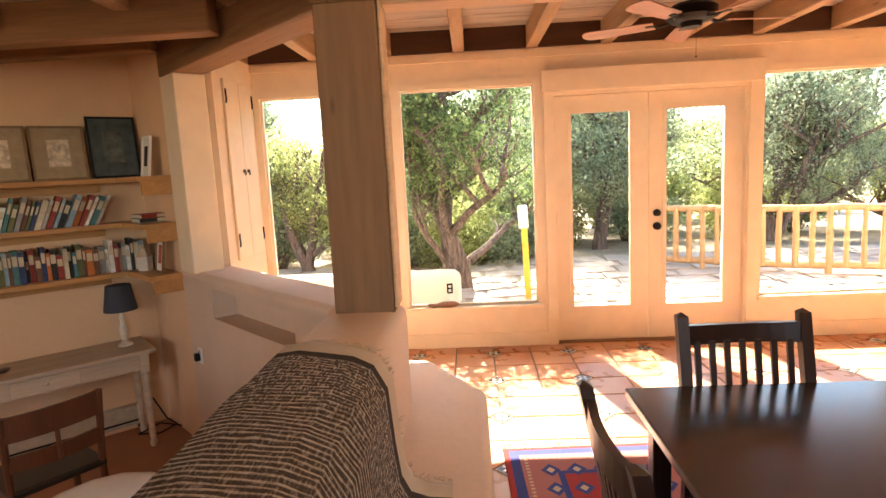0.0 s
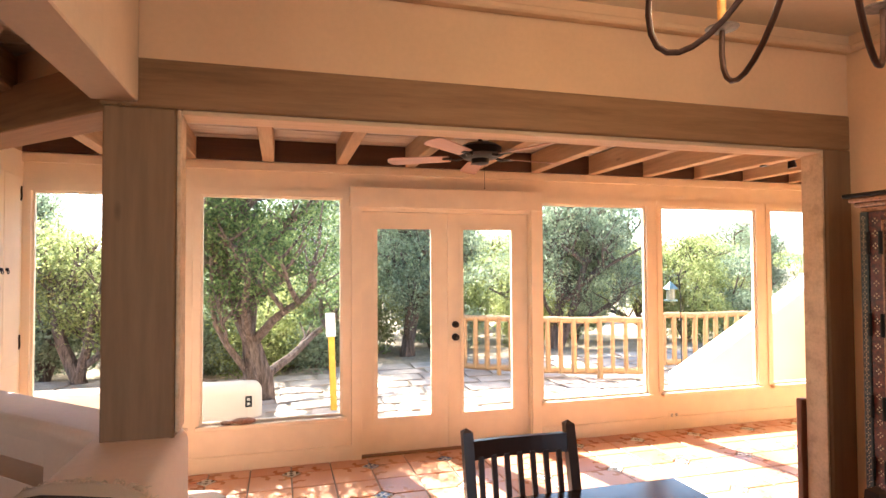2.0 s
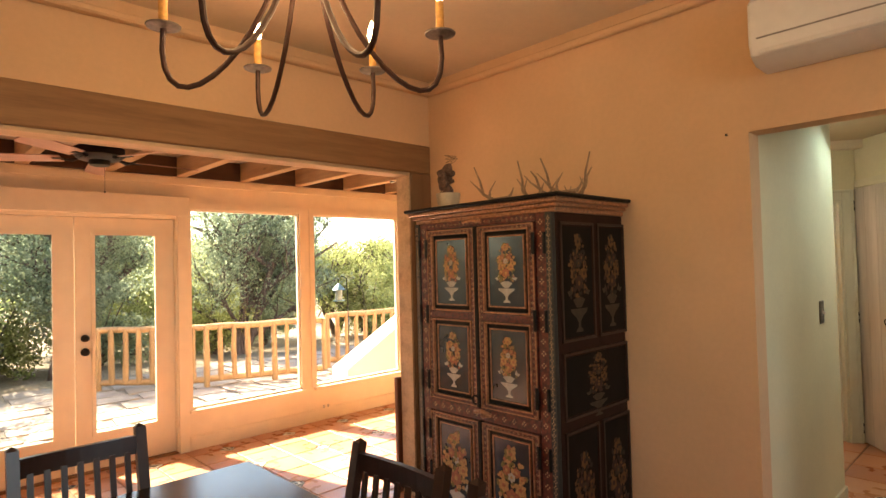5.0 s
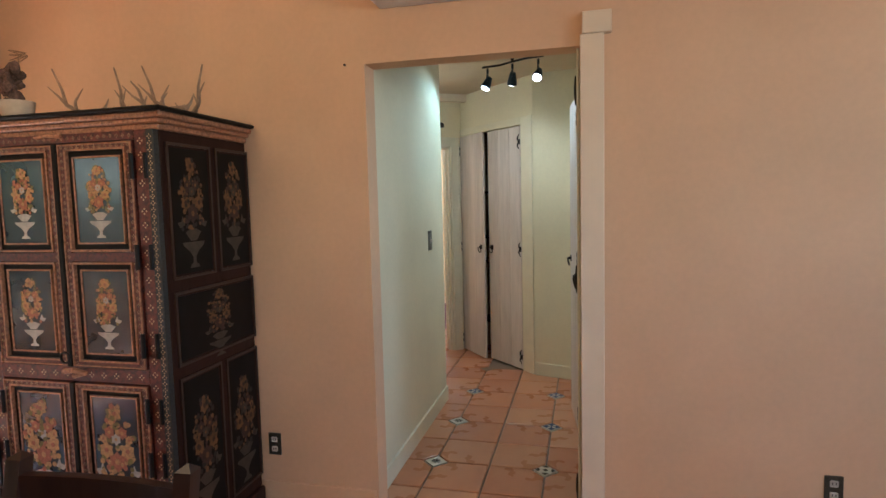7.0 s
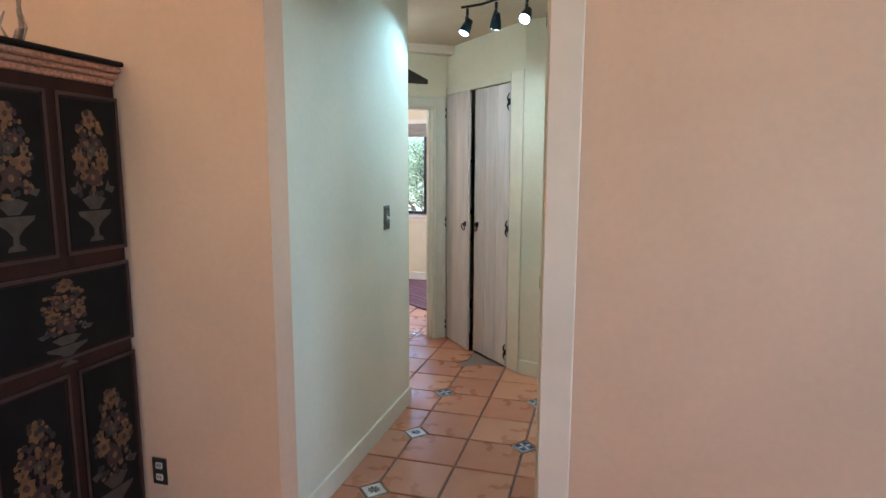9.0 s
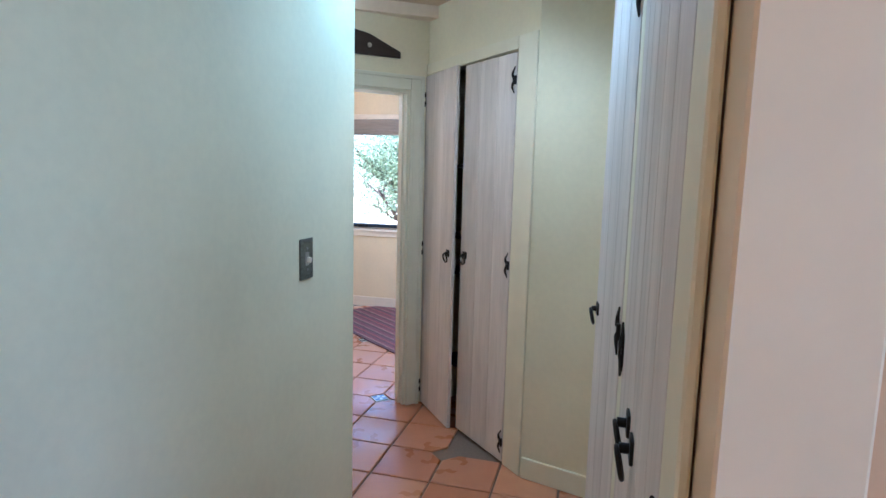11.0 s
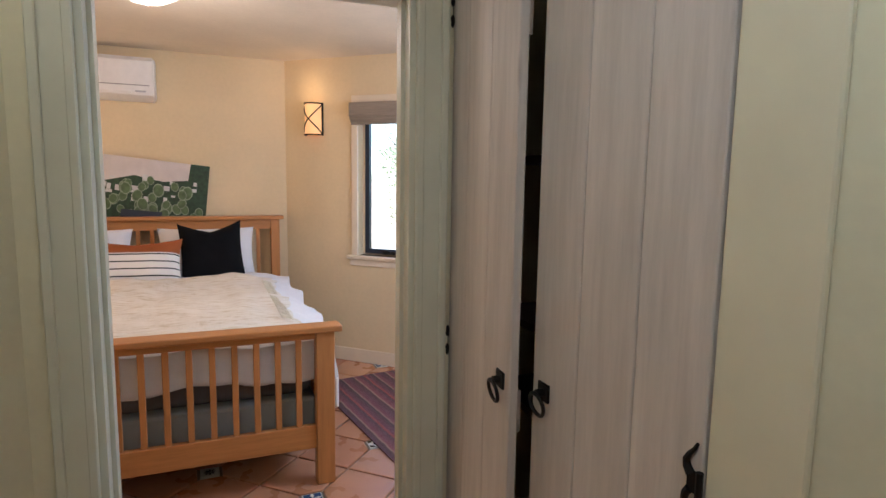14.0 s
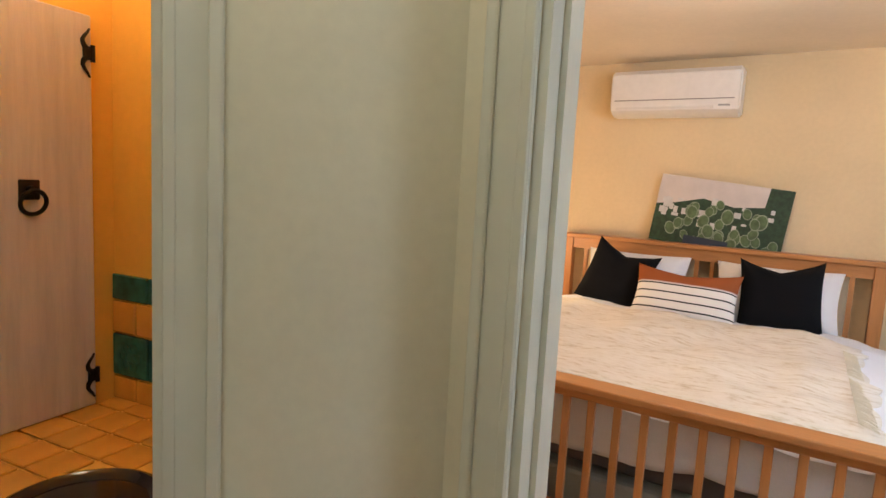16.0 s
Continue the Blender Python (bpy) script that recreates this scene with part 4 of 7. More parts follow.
for i in range(34):
    a = rr.random() * 6.28; r = rr.random() * .04; z = .08 + rr.random() * .15
    ball(bm, (r * math.cos(a) - .01, r * math.sin(a), z), rr.uniform(.012, .022), (1, 1, rr.uniform(.8, 1.6)), 6, 5)
part("cactus", bm, m_plain("dried_brown_plant", (0.12, 0.07, 0.05), 0.9, var=0.5, scale=90), vs)
bm = bm_new()
for k in range(3):
    tube(bm, [(0, -.02, .2), (0, -.03, .25 + k * .012)] + [(0.045 * math.sin(i * .8 + k) * .5, -.03 - .05 * math.cos(i * .9 + k), .27 + .012 * k + .01 * math.sin(i)) for i in range(9)], .0018, 5)
part("tendril", bm, m_plain("dry_stem", (0.25, 0.16, 0.09), 0.8), vs)
BONE = m_plain("weathered_antler", (0.30, 0.20, 0.13), 0.6, var=0.35, scale=25)
for i, (x, y, h, r) in enumerate(((3.42, 1.74, .20, 20), (3.50, 1.56, .22, -15), (3.58, 1.48, .15, 60), (3.48, 1.36, .20, 10), (3.62, 1.31, .21, 160))):
    bm = bm_new()
    L = h
    tube(bm, [(0, -.10, .018), (0, -.02, .016), (.01, .04, .05), (.02, .06, .12), (.015, .09, L)], .013, 8, .25)
    tube(bm, [(0, .0, .02), (-.02, -.01, .06), (-.025, -.045, .11)], .009, 7, .2)
    tube(bm, [(0.01, .045, .06), (.03, .08, .09), (.03, .12, .13)], .008, 7, .2)
    tube(bm, [(0, -.10, .018), (.0, -.12, .04), (.01, -.13, .075)], .010, 7, .2)
    solid("antler", bm, BONE, "forked weathered deer antler lying on the armoire", "antler", pose(x, y, AZ + .001, 0, 0, r), "antlers", smooth=True)

# chandelier
chd = thing("chandelier", "wrought-iron chandelier with curled arms and candle bulbs", "chandelier", pose(2.08, 1.285, 2.25))
IRON = m_plain("rust_brown_iron", (0.055, 0.022, 0.014), 0.45, 0.5, 0.2, 60)
WAX = m_plain("amber_candle_sleeve", (0.60, 0.30, 0.08), 0.6, var=0.25, scale=60)
BULB = m_glow("bulb_glass", (1.0, 0.78, 0.48), 14)
bm = bm_new(); cyl(bm, (0, 0, 0.40), (0, 0, 2.9 - 2.25), .012, n=8); ball(bm, (0, 0, .40), .02); cyl(bm, (0, 0, 2.87 - 2.25), (0, 0, 2.9 - 2.25), .06, n=20); part("stem", bm, IRON, chd, smooth=True)
for i in range(6):
    a = math.radians(60 * i + 24)
    R = .405
    am = part("arm", bm_new(), IRON, chd)
    bm = bm_new()
    pts = []
    for j in range(17):
        u = j / 16
        q = (Vector((.012, .62)) * (1 - u) ** 3 + Vector((.03, .02)) * 3 * u * (1 - u) ** 2 + Vector((R + .06, -.34)) * 3 * u * u * (1 - u) + Vector((R + .012, .072)) * u ** 3)
        pts.append((q.x * math.cos(a), q.x * math.sin(a), q.y))
    tube(bm, pts, .0085, 8)
    bpy.data.objects.remove(am)
    am = part("arm", bm, IRON, chd, smooth=True)
    c = ((R + .012) * math.cos(a), (R + .012) * math.sin(a), .07)
    bm = bm_new(); lathe(bm, [(.012, 0), (.048, .006), (.05, .010), (.012, .008)], c, 20); part("drip_pan", bm, m_plain("grey_patinated_pan", (0.22, 0.19, 0.17), 0.5, 0.6, 0.3, 60) if i == 0 else bpy.data.materials["grey_patinated_pan"], am, smooth=True)
    bm = bm_new(); cyl(bm, (c[0], c[1], c[2] + .006), (c[0], c[1], c[2] + .112), .0135, n=12); part("candle_sleeve", bm, WAX, am, smooth=True)
    bm = bm_new(); lathe(bm, [(.007, .112), (.013, .125), (.0165, .142), (.013, .165), (.006, .185), (.001, .198)], c, 12); part("bulb", bm, BULB, am, smooth=True)
point("chandelier_light", (2.08, 1.285, 2.25 + .22), 2.0, (1.0, 0.70, 0.40), 0.25)


def split_unit(name, m, label, w=0.80, h=0.29, d=0.22):
    u = thing(name, label, "air conditioner", m)
    bm = bm_new()
    prof = [(0, 0), (-d * .55, 0), (-d * .9, .035), (-d, .09), (-d, h - .03), (-d + .03, h), (0, h)]
    A = [bm.verts.new((0, y, z)) for y, z in prof]; B = [bm.verts.new((w, y, z)) for y, z in prof]
    bm.faces.new(A); bm.faces.new(B[::-1])
    for i in range(len(prof)):
        j = (i + 1) % len(prof)
        bm.faces.new((A[i], B[i], B[j], A[j]))
    es = [e for e in bm.edges if abs(e.verts[0].co.x - e.verts[1].co.x) < 1e-5]
    bmesh.ops.bevel(bm, geom=es, offset=.012, segments=3, affect="EDGES")
    part("housing", bm, WHITE, u, smooth=True)
    bm = bm_new(); box(bm, .04, w - .16, -.006, .0, 0, .055, pose(0, -d * .955, .035, -20, 0, 0), .003); part("louvre", bm, WHITE, u)
    bm = bm_new(); box(bm, .035, w - .035, -.004, 0, 0, .006, pose(0, -d, .10)); part("seam", bm, m_plain("grey_seam", (0.3, 0.28, 0.26)), u)
    bm = bm_new(); box(bm, w - .13, w - .06, -.002, .002, 0, .022, pose(0, -d * .97, .055, -20, 0, 0)); part("display", bm, m_plain("grey_display", (0.45, 0.45, 0.45), 0.3), u)
    return u


split_unit("air_conditioner", frame_on((WX, 0.575), (WX, 0.575 - 0.86), 2.40), "white wall-mounted split air conditioner high on the tan wall", 0.86, 0.29, 0.20)


def plate(name, m, label, kind, mat, w=.07, h=.115):
    u = thing(name, label, "outlet" if kind != "switch" else "light switch", m)
    bm = bm_new(); box(bm, -w / 2, w / 2, -.006, 0, -h / 2, h / 2, bev=.002); part("plate", bm, mat, u)
    if kind == "switch":
        bm = bm_new(); box(bm, -.0045, .0045, -.022, -.006, -.006, .010, pose(0, 0, 0, 18, 0, 0), .001); part("toggle", bm, WHITE, u)
        bm = bm_new()
        for z in (-.035, .035):
            cyl(bm, (0, -.006, z), (0, -.009, z), .004, n=10)
        box(bm, -.012, .012, -.0075, -.005, -.022, .022, bev=.001)
        part("screw", bm, m_plain("steel_screw", (.4, .4, .4), .3, .9), u)
        bm = bm_new()
        for i in range(6):
            for sx in (-1, 1):
                ring(bm, (0, 0, 0), .004, .0012, pose(sx * w * .38, -.006, -h * .36 + i * h * .144), 8, 5)
        for i in range(3):
            for sz in (-1, 1):
                ring(bm, (0, 0, 0), .004, .0012, pose((i - 1) * w * .2, -.006, sz * h * .42), 8, 5)
        part("embossed_border", bm, mat, u)
    else:
        for z in (-.025, .025):
            bm = bm_new(); box(bm, -.016, .016, -.0085, -.005, z - .014, z + .014, bev=.004); part("socket", bm, m_plain("socket_plastic", (0.55, 0.50, 0.42), 0.4), u)
            bm = bm_new(); box(bm, -.008, -.005, -.0095, -.008, z - .004, z + .006); box(bm, .005, .008, -.0095, -.008, z - .004, z + .006); part("slot", bm, BLACK, u)
    return u


BRZ = m_plain("brushed_bronze_plate", (0.10, 0.09, 0.07), 0.4, 0.7, 0.2, 120)
WALL_E = pose(0, 0, 0, 0, 0, -90)
plate("outlet", Matrix.Translation((WX, 1.207, .295)) @ WALL_E, "dark bronze duplex outlet low on the tan wall", "outlet", BRZ)
plate("outlet", Matrix.Translation((WX, -1.33, .30)) @ WALL_E, "dark bronze duplex outlet low on the tan wall", "outlet", BRZ)
plate("outlet", Matrix.Translation((4.45, GY + .012, .14)) @ pose(0, 0, 0, 0, 90, 0), "cream outlet in the baseboard under the window", "outlet", CREAM)
plate("light_switch", Matrix.Translation((5.20, HL, 1.25)), "ornate pewter switch plate on the hall wall", "switch", m_plain("pewter_plate", (0.16, 0.17, 0.15), 0.4, 0.7, 0.15, 120), .085, .135)
plate("light_switch", Matrix.Translation((6.125, HR - .002, 1.31)) @ pose(0, 0, 0, 0, 0, 180), "pewter switch plate beside the hall closet", "switch", m_plain("pewter_pale", (0.26, 0.27, 0.24), 0.4, 0.7, 0.15, 120), .07, .12)
bm = bm_new(); cyl(bm, (WX, .745, 2.162), (WX - .012, .745, 2.162), .005, n=8)
solid("nail", bm, BLACK, "small dark nail in the tan wall", "nail")

# ---------- sunroom things ----------
fan = thing("ceiling_fan", "black ceiling fan with pinkish wooden blades, at rest", "ceiling fan", pose(2.15, 4.05, 2.36))
FB = m_wood("fan_blade_wood", (0.42, 0.25, 0.19), 0, 0.45, 0.8, 1, 0.1)
bm = bm_new(); lathe(bm, [(.03, .14), (.03, .18), (.07, .20), (.075, .235)][::1]); cyl(bm, (0, 0, .04), (0, 0, .2), .016, n=10); part("downrod", bm, BLACK, fan, smooth=True)
bm = bm_new(); lathe(bm, [(.03, -.06), (.06, -.05), (.065, -.02), (.12, -.015), (.15, .01), (.15, .06), (.11, .085), (.04, .10)], n=28); part("motor_housing", bm, BLACK, fan, smooth=True)
for i in range(5):
    a = 72 * i + 8
    bl = part("blade_iron", bm_new(), BLACK, fan); bpy.data.objects.remove(bl)
    bm = bm_new(); tube(bm, [(.12, 0, -.005), (.17, .02, -.02), (.22, 0, -.012)], .008, 6); tube(bm, [(.12, 0, -.005), (.17, -.02, -.02), (.22, 0, -.012)], .008, 6); box(bm, .20, .27, -.03, .03, -.014, -.009)
    part("blade_iron", bm, BLACK, fan, m=pose(0, 0, 0, 0, 0, a), smooth=True)
    bm = bm_new()
    pts = [(.22, -.052), (.62, -.068)] + [(.62 + .06 * math.sin(radians(t)), -.068 * math.cos(radians(t))) for t in range(15, 180, 15)] + [(.62, .068), (.22, .052)]
    poly(bm, pts, -.003, .003)
    part("blade", bm, FB, fan, m=pose(0, 0, -.008, 0, 0, a) @ pose(0, 0, 0, 11, 0, 0))
bm = bm_new(); cyl(bm, (.03, 0, -.06), (.03, 0, -.22), .0012, n=5); ball(bm, (.03, 0, -.225), .006); part("pull_chain", bm, BLACK, fan)


def spot_head(parent, p, aim, col, s=1.0, glow=0):
    bm = bm_new()
    p = Vector(p); d = (Vector(aim) - p).normalized()
    cyl(bm, p + Vector((0, 0, .055 * s)), p + Vector((0, 0, .09 * s)), .008 * s, n=8)
    tube(bm, [p + Vector((-.03 * s, 0, 0)), p + Vector((-.028 * s, 0, .04 * s)), p + Vector((0, 0, .056 * s)), p + Vector((.028 * s, 0, .04 * s)), p + Vector((.03 * s, 0, 0))], .005 * s, 6)
    cyl(bm, p - d * .035 * s, p + d * .01 * s, .018 * s, .028 * s, 16); cyl(bm, p + d * .01 * s, p + d * .045 * s, .028 * s, .032 * s, 16)
    h = part("lamp_head", bm, col, parent, smooth=True)
    bm = bm_new(); cyl(bm, p + d * .0455 * s, p + d * .047 * s, .026 * s, n=16)
    part("lens", bm, m_glow("spot_lens", (0.85, 0.95, 1.0), glow) if glow else m_plain("grey_lens", (.3, .3, .3), .2), h)


for x, y in ((0.98, 3.55), (4.75, 4.2), (5.05, 4.2)):
    t = thing("spotlight", "small black spotlight mounted between the roof joists", "spotlight", pose(x, y, 2.47))
    spot_head(t, (0, 0, 0), (.1, -.1, -1), BLACK, 1.1)
    bm = bm_new(); cyl(bm, (0, 0, .09), (0, 0, .13), .03, n=14); part("canopy", bm, m_plain("white_canopy", (.7, .65, .55)), t)

# cupboard doors of the sunroom's end wall
for k, (y0, y1) in enumerate(((4.44, 4.70), (4.705, 4.96))):
    d = thing("cupboard_door", "tall cream painted cupboard door with iron hinges, closed", "cupboard door", pose(-1.0, y0, 0.92, 0, 0, 90))
    w = y1 - y0
    bm = bm_new(); box(bm, 0, w, -.022, -.002, 0, 1.32, bev=.003); part("door_panel", bm, CREAM, d)
    bm = bm_new(); cyl(bm, (.04 if k else w - .04, -.022, .66), (.04 if k else w - .04, -.035, .66), .012, n=12); ring(bm, (.04 if k else w - .04, -.035, .645), .014, .003); part("ring_pull", bm, BLACK, d, smooth=True)
    for z in (.15, 1.2):
        bm = bm_new(); xx = w - .01 if k else .01
        tube(bm, [(xx, -.024, z - .05), (xx + .006, -.026, z - .02), (xx, -.026, z + .02), (xx + .006, -.024, z + .05)], .007, 6); part("hinge", bm, BLACK, d, smooth=True)
# leaning wooden panel behind the east post
bm = bm_new(); box(bm, 0, .055, 0, .04, 0, .80, bev=.008, seg=2)
wp = thing("wooden_board", "tall narrow dark red-brown wooden board leaning at the timber post", "board", pose(3.735, 2.935, 0))
part("plank", bm, m_wood("red_brown_wood", (0.16, 0.055, 0.03), 2, .45, .6), wp, m=pose(0, 0, 0))
# flat stones and shell on the window sill
for x, y, s in ((0.52, GY + .03, .075), (0.40, GY + .04, .05)):
    bm = bm_new(); ball(bm, (0, 0, 0), s, (1.25, .6, .35), 14, 8)
    for v in bm.verts:
        v.co += noise.noise_vector(v.co * 14) * .008
    solid("stone", bm, m_plain("reddish_rock", (.28, .15, .09), .8, var=.4, scale=40), "small reddish rock on the window sill", "rock", pose(x, y - .02, .36 + s * .33), smooth=True)

# ---------- striped blanket and rug ----------
BLK = NT("wool_blanket_weave", 1.0, spec=0.05)
_v = BLK.coord("UV")
_s = BLK.n("SeparateXYZ"); BLK.l(_v, _s.inputs[0])
_u, _w = _s.outputs[0], _s.outputs[1]
_wob = BLK.math("MULTIPLY", BLK.math("SUBTRACT", BLK.noise(BLK.coord("UV", (14, 5, 1)), 1.0, 4), .5), .036)
_fr = BLK.math("FRACT", BLK.math("DIVIDE", BLK.math("ADD", _u, _wob), .023))
_st = BLK.ramp(_fr, [(.0, (.55, .47, .38)), (.25, (.50, .42, .34)), (.36, (.03, .02, .02)), (.92, (.04, .025, .025)), (1.0, (.55, .47, .38))])
_sp = BLK.noise(BLK.coord("UV", (60, 22, 1)), 1.0, 4, .7)
_mk = BLK.math("MULTIPLY", BLK.ramp(_sp, [(.44, (0, 0, 0)), (.52, (1, 1, 1))]), BLK.ramp(BLK.math("ADD", _u, _wob), [(.42, (.9,) * 3), (.62, (.45,) * 3)]))
_st = BLK.mix(_mk, _st, BLK.ramp(BLK.noise(BLK.coord("UV", (30, 120, 1)), 1.0, 3), [(.50, (.035, .025, .025)), (.60, (.50, .43, .36))]))
_bd = BLK.ramp(BLK.math("ADD", _u, BLK.math("MULTIPLY", _wob, .25)), [(.0, (0, 0, 0)), (.10, (0, 0, 0)), (.104, (.5, .5, .5)), (.150, (.5, .5, .5)), (.154, (1, 1, 1))])
_e = BLK.ramp(_bd, [(.0, (.60, .50, .38)), (.25, (.60, .50, .38)), (.26, (.018, .014, .014)), (.74, (.018, .014, .014)), (.76, (.5, .5, .5))])
_sel = BLK.ramp(_u, [(.150, (0, 0, 0)), (.156, (1, 1, 1))])
_n = BLK.noise(BLK.coord("UV", (260, 260, 1)), 1.0, 2)
BLK.bump(BLK.math("ADD", _fr, _n), .7, .008)
BLK = BLK.col(BLK.mix(.12, BLK.mix(_sel, _e, _st), BLK.ramp(_n, [(.3, (.04, .03, .03)), (.7, (.7, .6, .5))])))
bm = bm_new(); uvl = bm.loops.layers.uv.new("UV")
prof = [(-.02, .30), (-.005, .60), (.02, .86), (.06, .922), (.14, .936), (.24, .936), (.34, .931), (.41, .908), (.45, .84), (.465, .66), (.475, .54), (.50, .47), (.56, .440), (.64, .436)]
cum = [0.0]
for a, b in zip(prof, prof[1:]):
    cum.append(cum[-1] + math.hypot(b[0] - a[0], b[1] - a[1]))
Y0, Y1, NY = -0.55, 2.20, 90
grid = []
for j in range(NY + 1):
    y = Y1 - (Y1 - Y0) * j / NY
    row = []
    for i, (x, z) in enumerate(prof):
        wv = .010 * math.sin(y * 9 + i * .7) + .010 * noise.noise(Vector((x * 4, y * 5, z * 4)))
        yy = y + (-.14 * max(0, (cum[i] - .9)) + .05 * math.sin(i * .6)) * (1 - j / NY) ** 3
        row.append(bm.verts.new((x + wv * .5, yy, z + abs(wv) * .6)))
    grid.append(row)
for j in range(NY):
    for i in range(len(prof) - 1):
        f = bm.faces.new((grid[j][i], grid[j][i + 1], grid[j + 1][i + 1], grid[j + 1][i]))
        for lp, (jj, ii) in zip(f.loops, ((j, i), (j, i + 1), (j + 1, i + 1), (j + 1, i))):
            lp[uvl].uv = ((Y1 - Y0) * jj / NY, cum[ii])
me = bpy.data.meshes.new("woven_blanket"); bmesh.ops.recalc_face_normals(bm, faces=bm.faces); bm.to_mesh(me); bm.free(); me.materials.append(BLK)
me.polygons.foreach_set("use_smooth", [True] * len(me.polygons))
kb = thing("blanket", "cream and dark brown striped wool blanket draped over the low wall", "blanket")
kw = new("woven_cloth", me); kw.parent = kb
sm = kw.modifiers.new("thickness", "SOLIDIFY"); sm.thickness = .012; sm.offset = 0
bm = bm_new()
rr = random.Random(8)
for i in range(150):
    u = rr.random() * (len(prof) - 1.01); k = int(u); f_ = u - k
    a, b = (Vector((prof[k][0], 0, prof[k][1])), Vector((prof[k + 1][0], 0, prof[k + 1][1])))
    q = a.lerp(b, f_)
    y = Y1 + (-.14 * max(0, cum[k] - .9) + .05 * math.sin(k * .6)) - .004
    L = rr.uniform(.02, .055)
    tube(bm, [(q.x, y, q.z + .004), (q.x + rr.uniform(-.01, .01), y + L * .5, q.z + .008), (q.x + rr.uniform(-.02, .02), y + L, q.z + .004 - (0.01 if .03 < q.x < .4 else 0))], .0022, 4)
part("fringe", bm, m_cloth("wool_fringe", (.60, .50, .38)), kb)

rug = thing("rug", "red and blue patterned wool rug with fringe on the tiles", "rug", pose(0.86, 3.22, 0.002, 0, 0, 2))
bm = bm_new(); box(bm, 0, 0.95, -1.7, 0, 0, .008, bev=.003); part("field", bm, m_cloth("rug_red", (.30, .035, .03), scale=150), rug)

def flat_rect(bm, x0, x1, y0, y1, z):
    bm.faces.new([bm.verts.new(c) for c in ((x0, y0, z), (x1, y0, z), (x1, y1, z), (x0, y1, z))])
bm = bm_new(); 
for q in ((.03, .08, -1.67, -.03), (.87, .92, -1.67, -.03), (.08, .87, -.08, -.03), (.08, .87, -1.67, -1.62)):
    flat_rect(bm, *q, .0088)
for i in range(5):
    for j in range(8):
        cx, cy = .22 + i * .13, -.24 - j * .17
        bm.faces.new([bm.verts.new((cx + a, cy + b, .0088)) for a, b in ((.05, 0), (0, .06), (-.05, 0), (0, -.06))])
o = part("blue_pattern", bm, m_cloth("rug_blue", (.045, .055, .17), scale=150), rug); o["kind"] = "stuff"
bm = bm_new()
for q in ((.08, .25, -1.62, -.08), (.70, .87, -1.62, -.08), (.25, .70, -.25, -.08), (.25, .70, -1.62, -1.45)):
    flat_rect(bm, *q, .0084)
part("pink_border", bm, m_cloth("rug_pink", (.32, .12, .10), scale=150), rug)
bm = bm_new()
for q in ((.25, .28, -1.45, -.25), (.67, .70, -1.45, -.25), (.28, .67, -.28, -.25), (.28, .67, -1.45, -1.42)):
    flat_rect(bm, *q, .0086)
part("navy_border", bm, bpy.data.materials["rug_blue"], rug)
bm = bm_new()
for i in range(26):
    flat_rect(bm, .10 + i * .03, .112 + i * .03, -.115, -.095, .0090)
for j in range(50):
    flat_rect(bm, .10, .118, -.14 - j * .03, -.125 - j * .03, .0090); flat_rect(bm, .83, .848, -.14 - j * .03, -.125 - j * .03, .0090)
for i in range(5):
    for j in range(8):
        cx, cy = .22 + i * .13, -.24 - j * .17
        bm.faces.new([bm.verts.new((cx + a, cy + b, .0092)) for a, b in ((.022, 0), (0, .027), (-.022, 0), (0, -.027))])
o = part("pale_pattern", bm, m_cloth("rug_tan", (.45, .33, .22), scale=150), rug); o["kind"] = "stuff"
bm = bm_new()
for i in range(90):
    x = .01 + i * .0104
    tube(bm, [(x, -.004, .004), (x + rr.uniform(-.008, .008), .035, .003), (x + rr.uniform(-.012, .012), .065, .002)], .0022, 4)
part("fringe", bm, m_cloth("rug_fringe", (.33, .22, .15)), rug)

# ---------- sunken room ----------
LM = pose(C1[0], C1[1], 0, 0, 0, math.degrees(math.atan2(.67, .74)))
for z in (1.575, 1.245, 0.88):
    t = thing("wall_shelf", "long orange pine wall shelf holding books or pictures", "shelf", LM, "wall shelves")
    bm = bm_new(); box(bm, -2.6, -0.01, -.24, -.003, z - .035, z, bev=.003); part("board", bm, PINE_X, t)
    bm = bm_new(); box(bm, -2.6, -.30, -.03, -.003, z - .10, z - .035); part("cleat", bm, PINE_X, t)
    d = thing("corner_shelf", "short orange pine shelf return with a deep edge", "shelf", DM, "wall shelves")
    bm = bm_new(); poly(bm, [(.02, -.003), (.20, -.24), (.40, -.22), (.66, -.22), (.68, -.20), (.68, -.003)][::-1], z - .035, z); part("board", bm, PINE_X, d)
    bm = bm_new(); box(bm, .655, .68, -.20, -.003, z - .13, z - .036, bev=.003); box(bm, .10, .655, -.03, -.003, z - .10, z - .036); part("bracket", bm, PINE_X, d)


